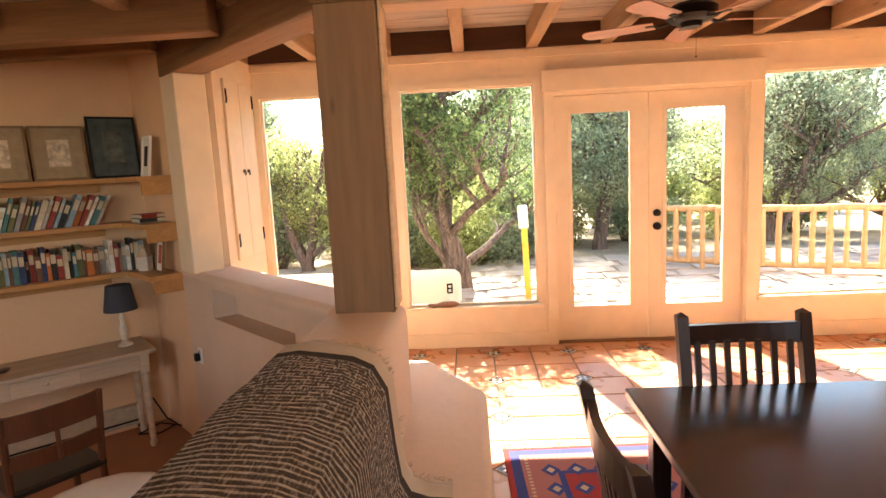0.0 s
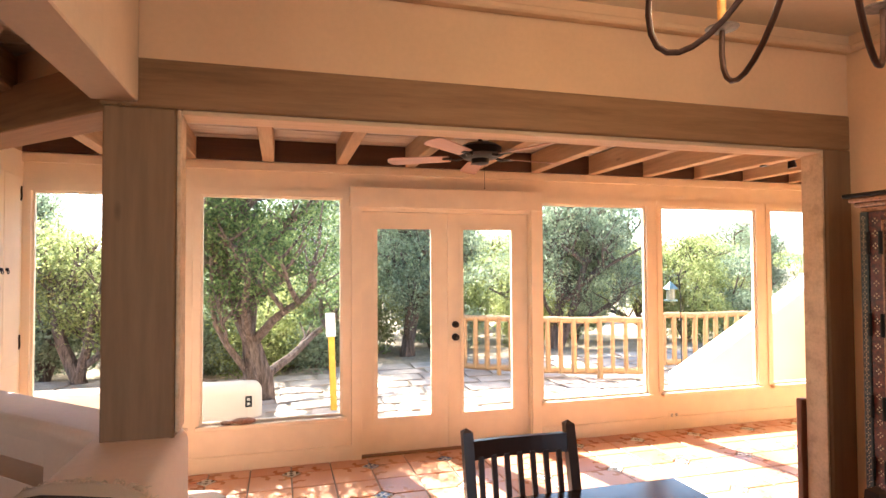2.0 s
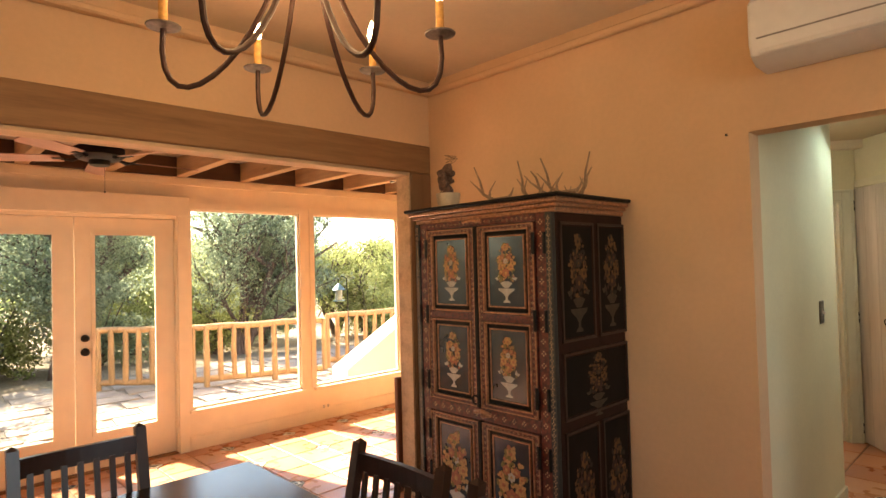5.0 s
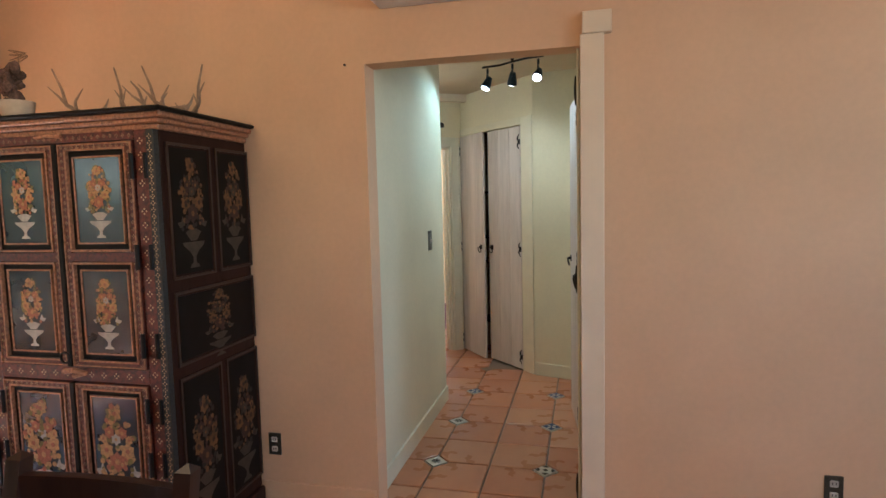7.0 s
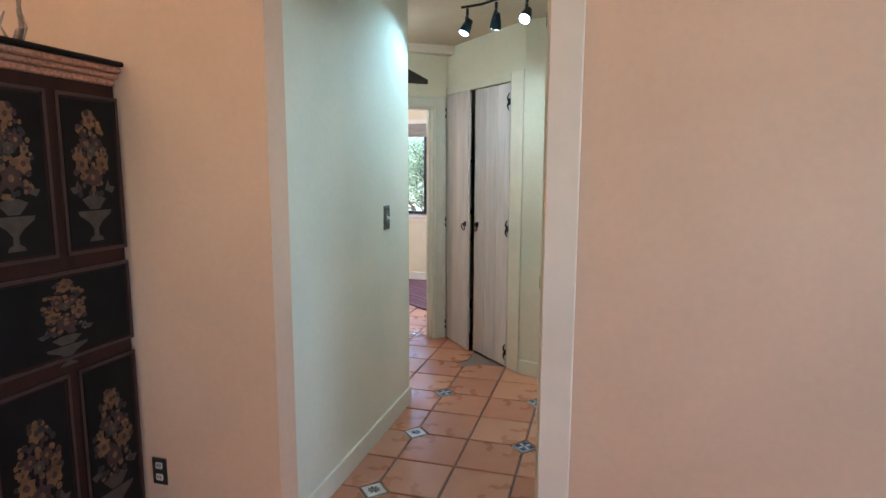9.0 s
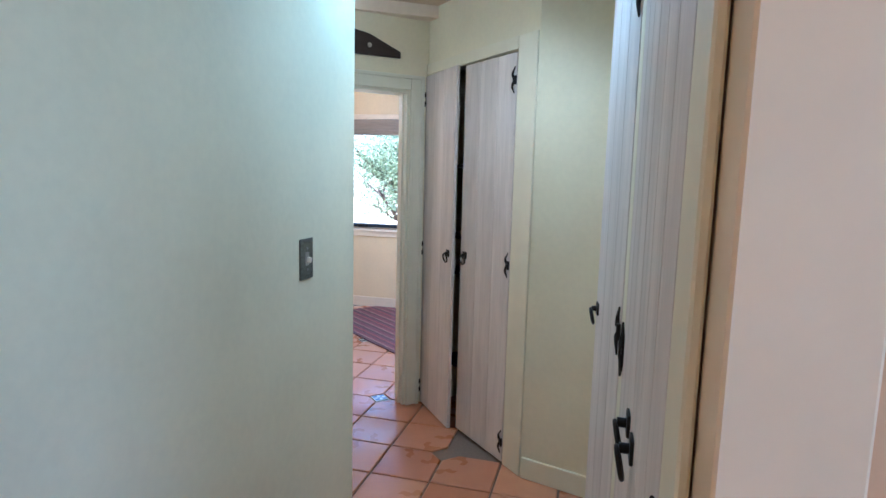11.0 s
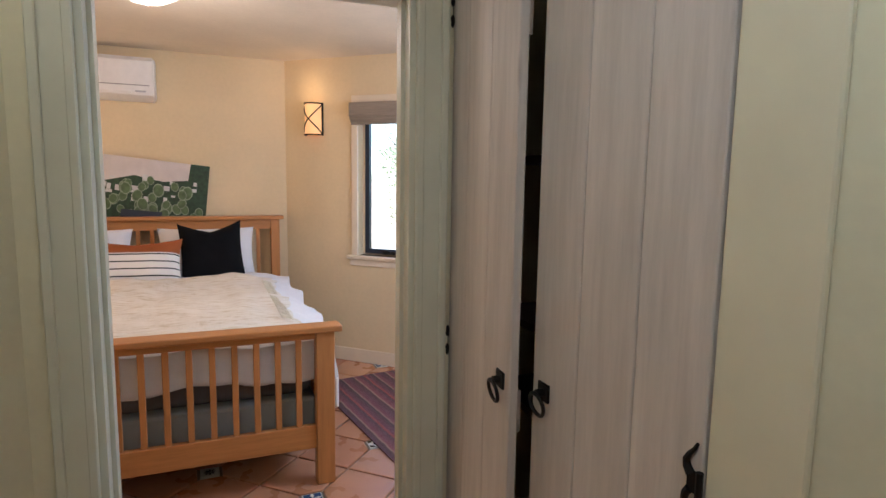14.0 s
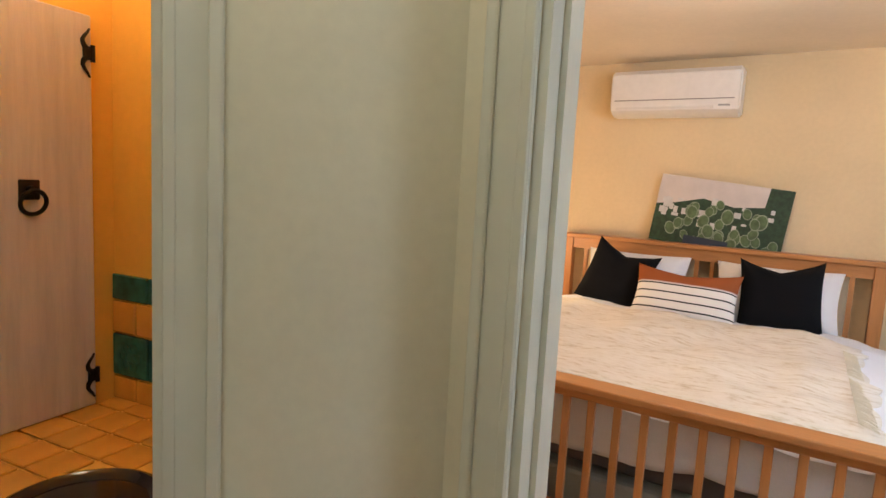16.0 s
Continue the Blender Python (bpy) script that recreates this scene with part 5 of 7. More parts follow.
def book(m, w, h, d, c, k):
    b = thing("book", ("upright %s book on the pine shelf" if k == 0 else "%s book lying on the pine shelf") % c[0], "book", m, "books on the shelves")
    nm = "book_cover_" + c[0].replace("-", "_")
    cv = bpy.data.materials.get(nm) or m_plain(nm, c[1], .55, var=.2, scale=20)
    bm = bm_new(); box(bm, 0, .002, -d, 0, 0, h); box(bm, w - .002, w, -d, 0, 0, h); box(bm, .002, w - .002, -d, -d + .002, 0, h); part("cover", bm, cv, b)
    pg = bpy.data.materials.get("book_pages") or m_plain("book_pages", (.62, .55, .42), .9)
    bm = bm_new(); box(bm, .002, w - .002, -d + .002, -.004, .003, h - .004); part("pages", bm, pg, b)
    bm = bm_new(); box(bm, .003, w - .003, -d - .0006, -d, h * .55, h * .85); part("spine_title", bm, bpy.data.materials.get("spine_label") or m_plain("spine_label", (.55, .45, .3), .6), b)


BC = [("black", (.015, .015, .018)), ("dark-red", (.25, .03, .02)), ("navy", (.02, .04, .12)), ("cream", (.6, .52, .38)), ("teal", (.05, .16, .17)), ("brown", (.14, .06, .03)), ("grey", (.25, .24, .23)), ("white", (.7, .68, .62)), ("orange", (.5, .14, .03)), ("olive", (.10, .11, .04)), ("pale-blue", (.25, .35, .42))]
rr = random.Random(21)
x = -1.9
while x < -.12:
    w = rr.uniform(.018, .042); h = rr.uniform(.17, .245)
    book(LM @ pose(x, -.02, .8805), w, h, rr.uniform(.13, .19), rr.choice(BC), 0)
    x += w + .0015
x = -1.9
while x < -.36:
    w = rr.uniform(.018, .036); h = rr.uniform(.18, .25)
    lean = 0 if x < -1.2 else (x + 1.2) * 16 + 14
    book(LM @ pose(x, -.02, 1.2455, 0, 0, 0) @ pose(0, 0, 0.0, 0, lean, 0), w, h, rr.uniform(.13, .19), rr.choice(BC), 0)
    x += (w + .0015) / math.cos(radians(lean)) + (.004 if lean else 0)
for i, (x, z) in enumerate(((.30, 1.2455), (.30, 1.2755), (.31, 1.3055))):
    book(DM @ pose(x, -.19, z, 0, 0, 4 * i) @ pose(0, 0, 0, 0, 90, 90) @ Matrix.Identity(4), .028, .24 - .02 * i, .17, (BC[7], BC[0], BC[1])[i], 1)


def picture(m, w, h, fc, mat_c, art, label, lean=-8):
    p = thing("framed_picture", label, "picture", m @ pose(0, 0, 0, lean, 0, 0))
    bm = bm_new(); f = .016
    box(bm, 0, w, -.018, 0, 0, f); box(bm, 0, w, -.018, 0, h - f, h); box(bm, 0, f, -.018, 0, f, h - f); box(bm, w - f, w, -.018, 0, f, h - f); part("frame", bm, fc, p)
    bm = bm_new(); box(bm, f, w - f, -.010, -.002, f, h - f); part("mount", bm, mat_c, p)
    bm = bm_new(); box(bm, w * .3, w * .7, -.0115, -.010, h * .25, h * .75); part("print", bm, art, p)
    return p, w, h
TANM = m_plain("tan_mount_board", (.34, .25, .15), .8); PRT = m_plain("pale_print", (.55, .45, .33), .8, var=.4, scale=30); GILT = m_plain("bronze_frame", (.22, .14, .07), .5, .3)
picture(LM @ pose(-1.05, -.12, 1.576), .335, .385, GILT, TANM, PRT, "bronze framed print in a tan mount leaning on the shelf")
picture(LM @ pose(-.70, -.12, 1.576), .335, .385, GILT, TANM, PRT, "bronze framed round print in a tan mount leaning on the shelf")
pc, w_, h_ = picture(LM @ pose(-.345, -.12, 1.576), .325, .455, BLACK, m_plain("dark_blue_print", (.05, .07, .07), .35, var=.4, scale=12), m_plain("dim_print", (.09, .10, .09), .35, var=.6, scale=14), "black framed dark photograph leaning on the shelf")
picture(DM @ pose(.40, -.10, 1.576), .17, .28, WHITE, WHITE, BLACK, "small white framed picture on the corner shelf")
picture(DM @ pose(.46, -.10, .881), .16, .27, GILT, WHITE, m_plain("red_print", (.45, .08, .04)), "small framed picture with a red print on the corner shelf")
hj = thing("house_jar", "small white clay jar shaped like a house", "ornament", DM @ pose(.30, -.13, .881))
bm = bm_new(); lathe(bm, [(.052, 0), (.055, .10), (.056, .105)], n=4); part("body", bm, m_plain("white_clay", (.6, .55, .48), .8), hj)
bm = bm_new(); lathe(bm, [(.062, .105), (.02, .16), (.004, .165)], n=4); part("roof", bm, m_plain("tan_clay", (.45, .33, .22), .8), hj)

DESKP = m_wood("worn_white_desk", (.52, .42, .31), 0, .6, .75, 1, .2)
dk = thing("writing_desk", "worn white painted desk with turned legs", "desk", LM @ pose(0, 0, SF))
bm = bm_new(); box(bm, -1.50, -.15, -.52, -.05, .725, .752, bev=.005); part("desktop", bm, DESKP, dk)
bm = bm_new()
for q in ((-1.42, -.23, -.47, -.45), (-1.42, -.23, -.12, -.10), (-1.42, -1.40, -.45, -.12), (-.25, -.23, -.45, -.12)):
    box(bm, *q, .60, .725)
part("apron", bm, DESKP, dk)
bm = bm_new(); box(bm, -1.02, -.63, -.478, -.47, .615, .71, bev=.003); dr = part("drawer", bm, DESKP, dk)
bm = bm_new(); ball(bm, (-.825, -.49, .66), .014); part("knob", bm, DESKP, dr)
for x in (-1.42, -.23):
    for y in (-.45, -.12):
        bm = bm_new(); box(bm, x - .03, x + .03, y - .03, y + .03, .58, .725)
        lathe(bm, [(.020, 0), (.028, .03), (.018, .06), (.027, .12), (.020, .16), (.028, .22), (.021, .27), (.030, .34), (.022, .40), (.030, .46), (.020, .50), (.030, .54), (.026, .58)], (x, y, 0), 12); part("leg", bm, DESKP, dk, smooth=True)
lp = thing("table_lamp", "table lamp with a turned cream base and dark grey shade", "table lamp", LM @ pose(-.30, -.25, SF + .753))
bm = bm_new(); lathe(bm, [(.05, 0), (.05, .012), (.018, .04), (.028, .09), (.03, .13), (.014, .18), (.02, .21), (.010, .24), (.008, .30)]); part("base", bm, m_plain("cream_ceramic", (.62, .55, .45), .4), lp, smooth=True)
bm = bm_new(); lathe(bm, [(.115, .27), (.085, .46)], n=28); part("shade", bm, m_cloth("charcoal_shade", (.06, .065, .08)), lp, smooth=True)
bm = bm_new(); lathe(bm, [(.03, 0), (.055, .02), (.05, .022)]); solid("small_dish", bm, DARKW, "small dark wooden dish on the desk", "dish", LM @ pose(-1.05, -.30, SF + .753), smooth=True)
bh = thing("baseboard_heater", "long white baseboard heater along the wall under the desk", "heater", LM @ pose(-2.6, 0, SF + .02))
bm = bm_new(); box(bm, 0, 2.4, -.065, -.002, .03, .19, bev=.006); part("cover", bm, m_plain("beige_heater", (.45, .38, .28), .5), bh)
bm = bm_new(); box(bm, .02, 2.38, -.068, -.064, .06, .075); part("slot", bm, BLACK, bh)
bm = bm_new(); box(bm, 0, .05, -.06, -.002, 0, .03); box(bm, 2.35, 2.4, -.06, -.002, 0, .03); part("foot", bm, BLACK, bh)
bm = bm_new(); tube(bm, [(-.12, -.03, .22), (-.05, -.12, .05), (.0, -.2, .012), (-.15, -.28, .01), (-.28, -.18, .012), (-.1, -.1, .02), (.02, -.26, .012)], .006, 6)
solid("power_cable", bm, BLACK, "loose black power cable beside the desk", "cable", LM @ pose(0, 0, SF), smooth=True)
plate("outlet", DM @ pose(.86, 0, .30), "white outlet with a black plug on the half wall", "outlet", WHITE)
bm = bm_new(); box(bm, -.02, .02, -.045, -.009, -.035, .02, bev=.006); solid("plug", bm, BLACK, "black power plug in the outlet", "plug", DM @ pose(.86, 0, .30))

oc = thing("side_chair", "old dark wooden side chair with a black leather seat", "chair", pose(-1.62, 3.10, SF, 0, 0, 235 - 180))
OW = m_wood("old_brown_wood", (.12, .045, .022), 2, .35, .6, 1, .1)
bm = bm_new(); box(bm, -.23, .23, -.22, .22, .43, .47, bev=.012, seg=2); part("seat", bm, m_plain("black_leather", (.02, .016, .014), .3), oc)
for sx in (-1, 1):
    bm = bm_new(); tube(bm, [(sx * .21, -.23, 0), (sx * .21, -.20, .45), (sx * .22, -.25, .87)], .019, 8); part("back_post", bm, OW, oc, smooth=True)
    bm = bm_new(); tube(bm, [(sx * .20, .19, 0), (sx * .20, .19, .44)], .018, 8, 1.15); part("front_leg", bm, OW, oc, smooth=True)
for z0, z1 in ((.74, .87), (.58, .66)):
    bm = bm_new(); prev = None
    for i in range(9):
        u = -1 + i / 4
        y = -.245 - .035 * (1 - u * u) + .02 * (.87 - z1) / .2
        rg = [bm.verts.new((u * .22, y + b, z)) for b, z in ((-.009, z0), (.009, z0), (.009, z1), (-.009, z1))]
        if prev:
            for j in range(4):
                bm.faces.new((prev[j], prev[(j + 1) % 4], rg[(j + 1) % 4], rg[j]))
        prev = rg
    part("back_rail", bm, OW, oc)
bm = bm_new(); tube(bm, [(0, -.27, .58), (0, -.275, .80)], .012, 8); part("centre_bar", bm, OW, oc)
wc = thing("upholstered_chair", "round-backed cream upholstered chair below the low wall", "armchair", pose(-.84, 2.33, SF))
CRC = m_cloth("cream_upholstery", (.62, .56, .50))
bm = bm_new(); lathe(bm, [(.30, .08), (.33, .12), (.33, .40), (.30, .44), (.02, .45)], n=28); part("seat", bm, CRC, wc, smooth=True)
bm = bm_new(); tube(bm, [(.33 * math.cos(radians(a)), .33 * math.sin(radians(a)), .50 + .06 * math.sin(radians(a))) for a in range(-20, 201, 20)], .085, 12); part("backrest", bm, CRC, wc, smooth=True)
bm = bm_new(); lathe(bm, [(.22, 0), (.24, .02), (.24, .08)], n=20); part("base", bm, DARKW, wc)
for x0, x1, y0, y1, z0, z1 in ((-5.2, -.58, 3.36, 3.50, 2.30, 2.51), (-4.2, -1.25, 3.98, 4.12, 2.36, 2.52), (-5.2, .06, 1.9, 2.05, 2.30, 2.51)):
    bm = bm_new(); box(bm, x0, x1, y0, y1, z0, z1, bev=.008); struct("ceiling_beam", bm, TIMBER_X, "dark brown timber beam in the sunken room")
for x in (-2.02, -1.72):
    t = thing("spotlight", "small black spotlight fixed to the timber beam", "spotlight", pose(x, 3.33, 2.42)); spot_head(t, (0, 0, 0), (.1, -.4, -1), BLACK, 1.0)
    bm = bm_new(); box(bm, -.02, .02, .0, .03, .03, .09); part("bracket", bm, BLACK, t)

# ---------- hall ----------
tl = thing("track_light", "black ceiling track light with three spot heads, lit", "track light", pose(5.606, .153, 2.55))
bm = bm_new(); cyl(bm, (0, 0, -.015), (0, 0, 0), .055, n=20); cyl(bm, (0, 0, -.05), (0, 0, -.015), .012, n=8); tube(bm, [(.115, .235, -.052), (.055, .10, -.058), (0, 0, -.052), (-.04, -.10, -.046), (-.10, -.225, -.052)], .008, 8); part("track", bm, BLACK, tl, smooth=True)
for p, aim in (((.097, .195, -.165), (-.3, .4, -1.0)), ((0.0, .0, -.165), (.5, .2, -1.2)), ((-.085, -.19, -.165), (-1.0, .2, -1.0))):
    spot_head(tl, p, Vector(p) + Vector(aim), m_plain("steel_blue_black", (.03, .05, .07), .35, .6), 1.1, 6)


def spot(name, p, aim, w, col, ang=80):
    la = bpy.data.lights.new(name, "SPOT"); la.energy, la.color, la.spot_size, la.spot_blend, la.shadow_soft_size = w, col, radians(ang), .8, .03
    ob = new(name, la); ob.matrix_world = look(p, aim)


spot("track_spot", (5.55, .38, 2.33), (5.25, .69, 1.95), 1.5, (.62, .90, 1.0), 110)
spot("track_spot", (5.62, .16, 2.32), (6.4, .4, .9), 2.2, (.95, .97, .9), 130)
spot("track_spot", (5.47, -.03, 2.32), (4.5, .2, .5), 2.2, (.74, .93, 1.0), 130)
# Unseen fill lamp, added to brighten the nook before the doorways.
point("hall_ceiling_light", (5.95, 1.2, 2.35), 0.9, (1.0, .96, .86), .12)
sg = thing("wall_sign", "dark wooden plaque with star studs over the bedroom door", "plaque", frame_on(DL, DR, 2.235) @ Matrix.Translation((-.075, 0, 0)))
bm = bm_new(); poly(bm, [(-.02, 0), (.82, 0), (.82, .035), (.62, .12), (.42, .155), (.22, .12), (-.02, .035)], 0, .02)
bmesh.ops.transform(bm, verts=bm.verts, matrix=pose(0, -.002, .0, 90, 0, 0)); part("board", bm, m_wood("dark_plaque", (.04, .03, .025), 0, .5, .6), sg)
for x in (.2, .42, .62):
    bm = bm_new(); ball(bm, (x, -.022, .055), .014, (1, .4, 1)); part("stud", bm, m_plain("pale_stud", (.35, .32, .26), .5), sg)
# things seen through the closet gap
for i, (x, z0, z1, c) in enumerate(((.42, 1.62, 1.75, (.30, .32, .34)), (.50, 1.18, 1.34, (.10, .18, .20)), (.55, .95, 1.10, (.35, .37, .40)), (.48, .35, .80, (.05, .12, .18)))):
    bm = bm_new(); box(bm, x, x + .24, .16, .5, z0, z1, bev=.05, seg=3)
    for v in bm.verts:
        v.co += noise.noise_vector(v.co * 9) * .02
    solid("folded_clothes", bm, m_cloth("clothes_%s" % "abcd"[i], c), "folded grey-blue clothes on a closet shelf", "clothes", CM, smooth=True)
bm = bm_new()
for z in (.33, .93, 1.16, 1.60):
    box(bm, .1, 1.1, .1, .6, z - .02, z)
struct("closet_shelf", bm, DARKW, "dark shelves inside the linen closet", m=CM)

# ---------- bedroom ----------
BAX = Vector((.72, .694)); BSD = Vector((-.694, .72))
BM_ = Matrix(((BAX.x, BSD.x, 0, 7.893), (BAX.y, BSD.y, 0, 1.769), (0, 0, 1, 0), (0, 0, 0, 1)))   # x from foot to head, y across
OAK = m_wood("honey_oak_y", (.50, .22, .07), 1, .4, .75, 1.0, .1); OAKZ = m_wood("honey_oak_z", (.50, .22, .07), 2, .4, .75, 1.0, .1)
bed = thing("bed", "honey-coloured slatted wooden bed with a high headboard", "bed", BM_)
BW, BL = 2.0, 2.18
bm = bm_new(); box(bm, -.035, .075, -.035, BW + .035, .785, .815, bev=.006, seg=2); part("footboard_cap", bm, OAK, bed)
bm = bm_new(); box(bm, .0, .035, .09, BW - .09, .749, .785, bev=.003); part("footboard_rail", bm, OAK, bed)
bm = bm_new(); box(bm, .0, .035, .09, BW - .09, .19, .309, bev=.003); part("footboard_rail", bm, OAK, bed)
for y in (0, BW - .09):
    bm = bm_new(); box(bm, -.015, .055, y, y + .09, 0, .785, bev=.004); part("foot_post", bm, OAKZ, bed)
ns = 18
for i in range(ns):
    y = .171 + (BW - .342) * i / (ns - 1)
    bm = bm_new(); box(bm, .006, .028, y - .014, y + .014, .309, .749, bev=.002); part("slat", bm, OAKZ, bed)
bm = bm_new(); box(bm, BL - .03, BL + .085, -.035, BW + .035, 1.177, 1.207, bev=.006, seg=2); part("headboard_cap", bm, OAK, bed)
bm = bm_new(); box(bm, BL, BL + .035, .07, BW - .07, 1.10, 1.177); part("headboard_rail", bm, OAK, bed)
bm = bm_new(); box(bm, BL, BL + .035, .07, BW - .07, .50, .60); part("headboard_rail", bm, OAK, bed)
for y in (0, BW - .07):
    bm = bm_new(); box(bm, BL - .015, BL + .055, y, y + .07, 0, 1.177, bev=.004); part("head_post", bm, OAKZ, bed)
    bm = bm_new(); box(bm, .055, BL - .015, y + .02, y + .045, .20, .36); part("side_rail", bm, OAK, bed)
for i in range(ns):
    y = .171 + (BW - .342) * i / (ns - 1)
    bm = bm_new(); box(bm, BL + .006, BL + .028, y - .014, y + .014, .60, 1.10); part("slat", bm, OAKZ, bed)


def soft(nx, ny, fn):
    bm = bm_new()
    g = [[bm.verts.new(fn(i / nx, j / ny)) for j in range(ny + 1)] for i in range(nx + 1)]
    for i in range(nx):
        for j in range(ny):
            bm.faces.new((g[i][j], g[i + 1][j], g[i + 1][j + 1], g[i][j + 1]))
    return bm


GREYC = m_cloth("grey_bedspread", (.16, .15, .16)); SAGEC = m_cloth("pale_grey_green_skirt", (.34, .36, .35)); WHC = m_cloth("white_cotton", (.80, .79, .80), var=.05)
ms = thing("mattress", "grey covered mattress with a pale skirt on the bed frame", "mattress", BM_)
bm = bm_new(); box(bm, .14, BL - .02, .08, BW - .08, .42, .73, bev=.06, seg=4); part("mattress_body", bm, GREYC, ms, smooth=True)
bm = bm_new(); box(bm, .10, BL - .02, .07, BW - .07, .15, .42, bev=.02, seg=2); part("box_spring", bm, SAGEC, ms)


def drape(x0, x1, y0, y1, top, drop_foot, drop_side, amp, seed, dome=.05):
    def fn(u, v):
        L = drop_foot + (x1 - x0); s = u * L
        W = (y1 - y0) + 2 * drop_side; q = v * W
        if s < drop_foot:
            x, zf = x0 - .012, drop_foot - s
        else:
            x, zf = x0 + (s - drop_foot), 0
        if q < drop_side:
            y, zs = y0 - .05 - .02 * math.sin(s * 9 + seed), drop_side - q
        elif q > W - drop_side:
            y, zs = y1 + .05, q - (W - drop_side)
        else:
            y, zs = y0 + (q - drop_side), 0
        cx = min(1, max(0, (x - x0) / .25)) * min(1, max(0, (min(y - y0, y1 - y)) / .22))
        z = top + dome * math.sin(min(1, max(0, cx)) * math.pi / 2) - max(zf, zs)
        w = noise.noise(Vector((x * 3 + seed, y * 3, z * 2))) * amp + noise.noise(Vector((x * 9 + seed, y * 9, z * 6))) * amp * .45
        edge = .05 * noise.noise(Vector((y * 2.2, seed, 0))) if zf > drop_foot * .7 else 0
        fold = .025 * math.sin(y * 16 + seed) * (zf / max(.01, drop_foot)) if drop_foot else 0
        fold2 = .022 * math.sin(x * 15 + seed) * (zs / max(.01, drop_side)) if zs else 0
        return (x - abs(fold) - abs(w) * .3 if zf else x, y + (-(abs(fold2)) if zs and y < 1 else abs(fold2) if zs else 0), z + w + edge)
    return soft(90, 80, fn)


bm = drape(.09, 1.84, .035, BW - .05, .745, .21, .38, .03, 2.0, .05)
dv_ = thing("duvet", "rumpled white cotton duvet hanging over the side of the bed", "duvet", BM_)
o = part("cover", bm, WHC, dv_, smooth=True); q = o.modifiers.new("thickness", "SOLIDIFY"); q.thickness = .02
LACE = NT("cream_embroidered_cotton", .95, spec=.1)
_v = LACE.coord("Object"); _a = LACE.noise(LACE.coord("Object", (18, 4, 1)), 3.0, 5, .7)
LACE.bump(LACE.noise(_v, 60, 3), .6, .004)
LACE = LACE.col(LACE.ramp(_a, [(.36, (.58, .48, .34)), (.46, (.72, .65, .54)), (.7, (.78, .72, .63))]))
bm = drape(.12, 1.58, .20, BW - .04, .795, 0, .01, .03, 2.0, .025)
th = thing("coverlet", "cream embroidered cotton coverlet spread over the white duvet", "coverlet", BM_)
o = part("cloth", bm, LACE, th, smooth=True); q = o.modifiers.new("thickness", "SOLIDIFY"); q.thickness = .012
bm = bm_new(); rr = random.Random(3)
for i in range(90):
    x = .21 + i * .0125
    tube(bm, [(x, .225, .822), (x + rr.uniform(-.01, .01), .195, .815), (x + rr.uniform(-.01, .01), .165, .802)], .0018, 4)
part("tassels", bm, m_cloth("cream_tassel", (.70, .62, .46)), th)


def pillow(name, m, w, h, t, mat, label, ears=0.0, sm=True):
    def side(sg):
        def fn(u, v):
            a, b = u * 2 - 1, v * 2 - 1
            bul = (1 - a ** 4) * (1 - b ** 4)
            ex = 1 + .0 * b
            px, pz = a * w / 2 * (1 - .07 * (1 - b * b) * (a * a)), b * h / 2 * (1 - .06 * (1 - a * a))
            if ears and b > 0:
                pz -= ears * b * (1 - abs(a)) ** .8 * 1.0
                px *= 1 - .0 * b
            return (px, sg * t / 2 * bul ** .6 + .006 * noise.noise(Vector((px * 14, pz * 14, sg))), pz)
        return fn
    p = thing(name, label, "pillow", m)
    bm = soft(22, 22, side(1)); b2 = soft(22, 22, side(-1))
    me = bpy.data.meshes.new("tmp"); b2.to_mesh(me); bm.from_mesh(me); bpy.data.meshes.remove(me); b2.free()
    bmesh.ops.remove_doubles(bm, verts=bm.verts, dist=.003)
    part("cushion", bm, mat, p, smooth=True)
    return p


BLKC = m_cloth("black_velvet", (.006, .006, .007)); RUSTC = m_cloth("rust_cloth", (.30, .09, .03))
STR = NT("striped_cushion", .95, spec=.1)
_v = STR.coord("Object"); _s = STR.n("SeparateXYZ"); STR.l(_v, _s.inputs[0])
_z = _s.outputs[2]
_f = STR.math("FRACT", STR.math("DIVIDE", STR.math("ADD", _z, 1.0), .052))
_c = STR.ramp(_f, [(.0, (.02, .02, .02)), (.14, (.02, .02, .02)), (.17, (.76, .73, .68)), (.97, (.76, .73, .68)), (1.0, (.02, .02, .02))])
_r = STR.ramp(STR.math("ADD", STR.math("MULTIPLY", _z, 2.0), .5), [(.60, (0, 0, 0)), (.62, (1, 1, 1))])
STR = STR.col(STR.mix(_r, _c, (.30, .09, .03)))
def bp(x, y, z, tilt, yaw=0, roll=0):
    return BM_ @ pose(x, y, z, 0, 0, -90 + yaw) @ pose(0, 0, 0, -tilt, 0, 0) @ pose(0, 0, 0, 0, roll, 0)
pillow("pillow", bp(2.02, .56, .93, 24), .70, .42, .18, WHC, "plump white cotton pillow against the headboard")
pillow("pillow", bp(2.02, 1.42, .93, 24), .70, .42, .18, WHC, "plump white cotton pillow against the headboard")
pillow("throw_pillow", bp(1.88, .53, .965, 20, 0, -3), .45, .46, .17, BLKC, "black velvet cushion with pointed corners on the bed", .07)
pillow("throw_pillow", bp(1.88, 1.50, .965, 20, 4, 16), .44, .46, .17, BLKC, "black velvet cushion with pointed corners on the bed", .07)
pillow("throw_pillow", bp(1.72, 1.035, .915, 26, 0, 1), .62, .36, .15, STR, "rust and cream cushion with thin black stripes", .04)

W1M = frame_on(KW, K); W1L = math.hypot(K[0] - KW[0], K[1] - KW[1])
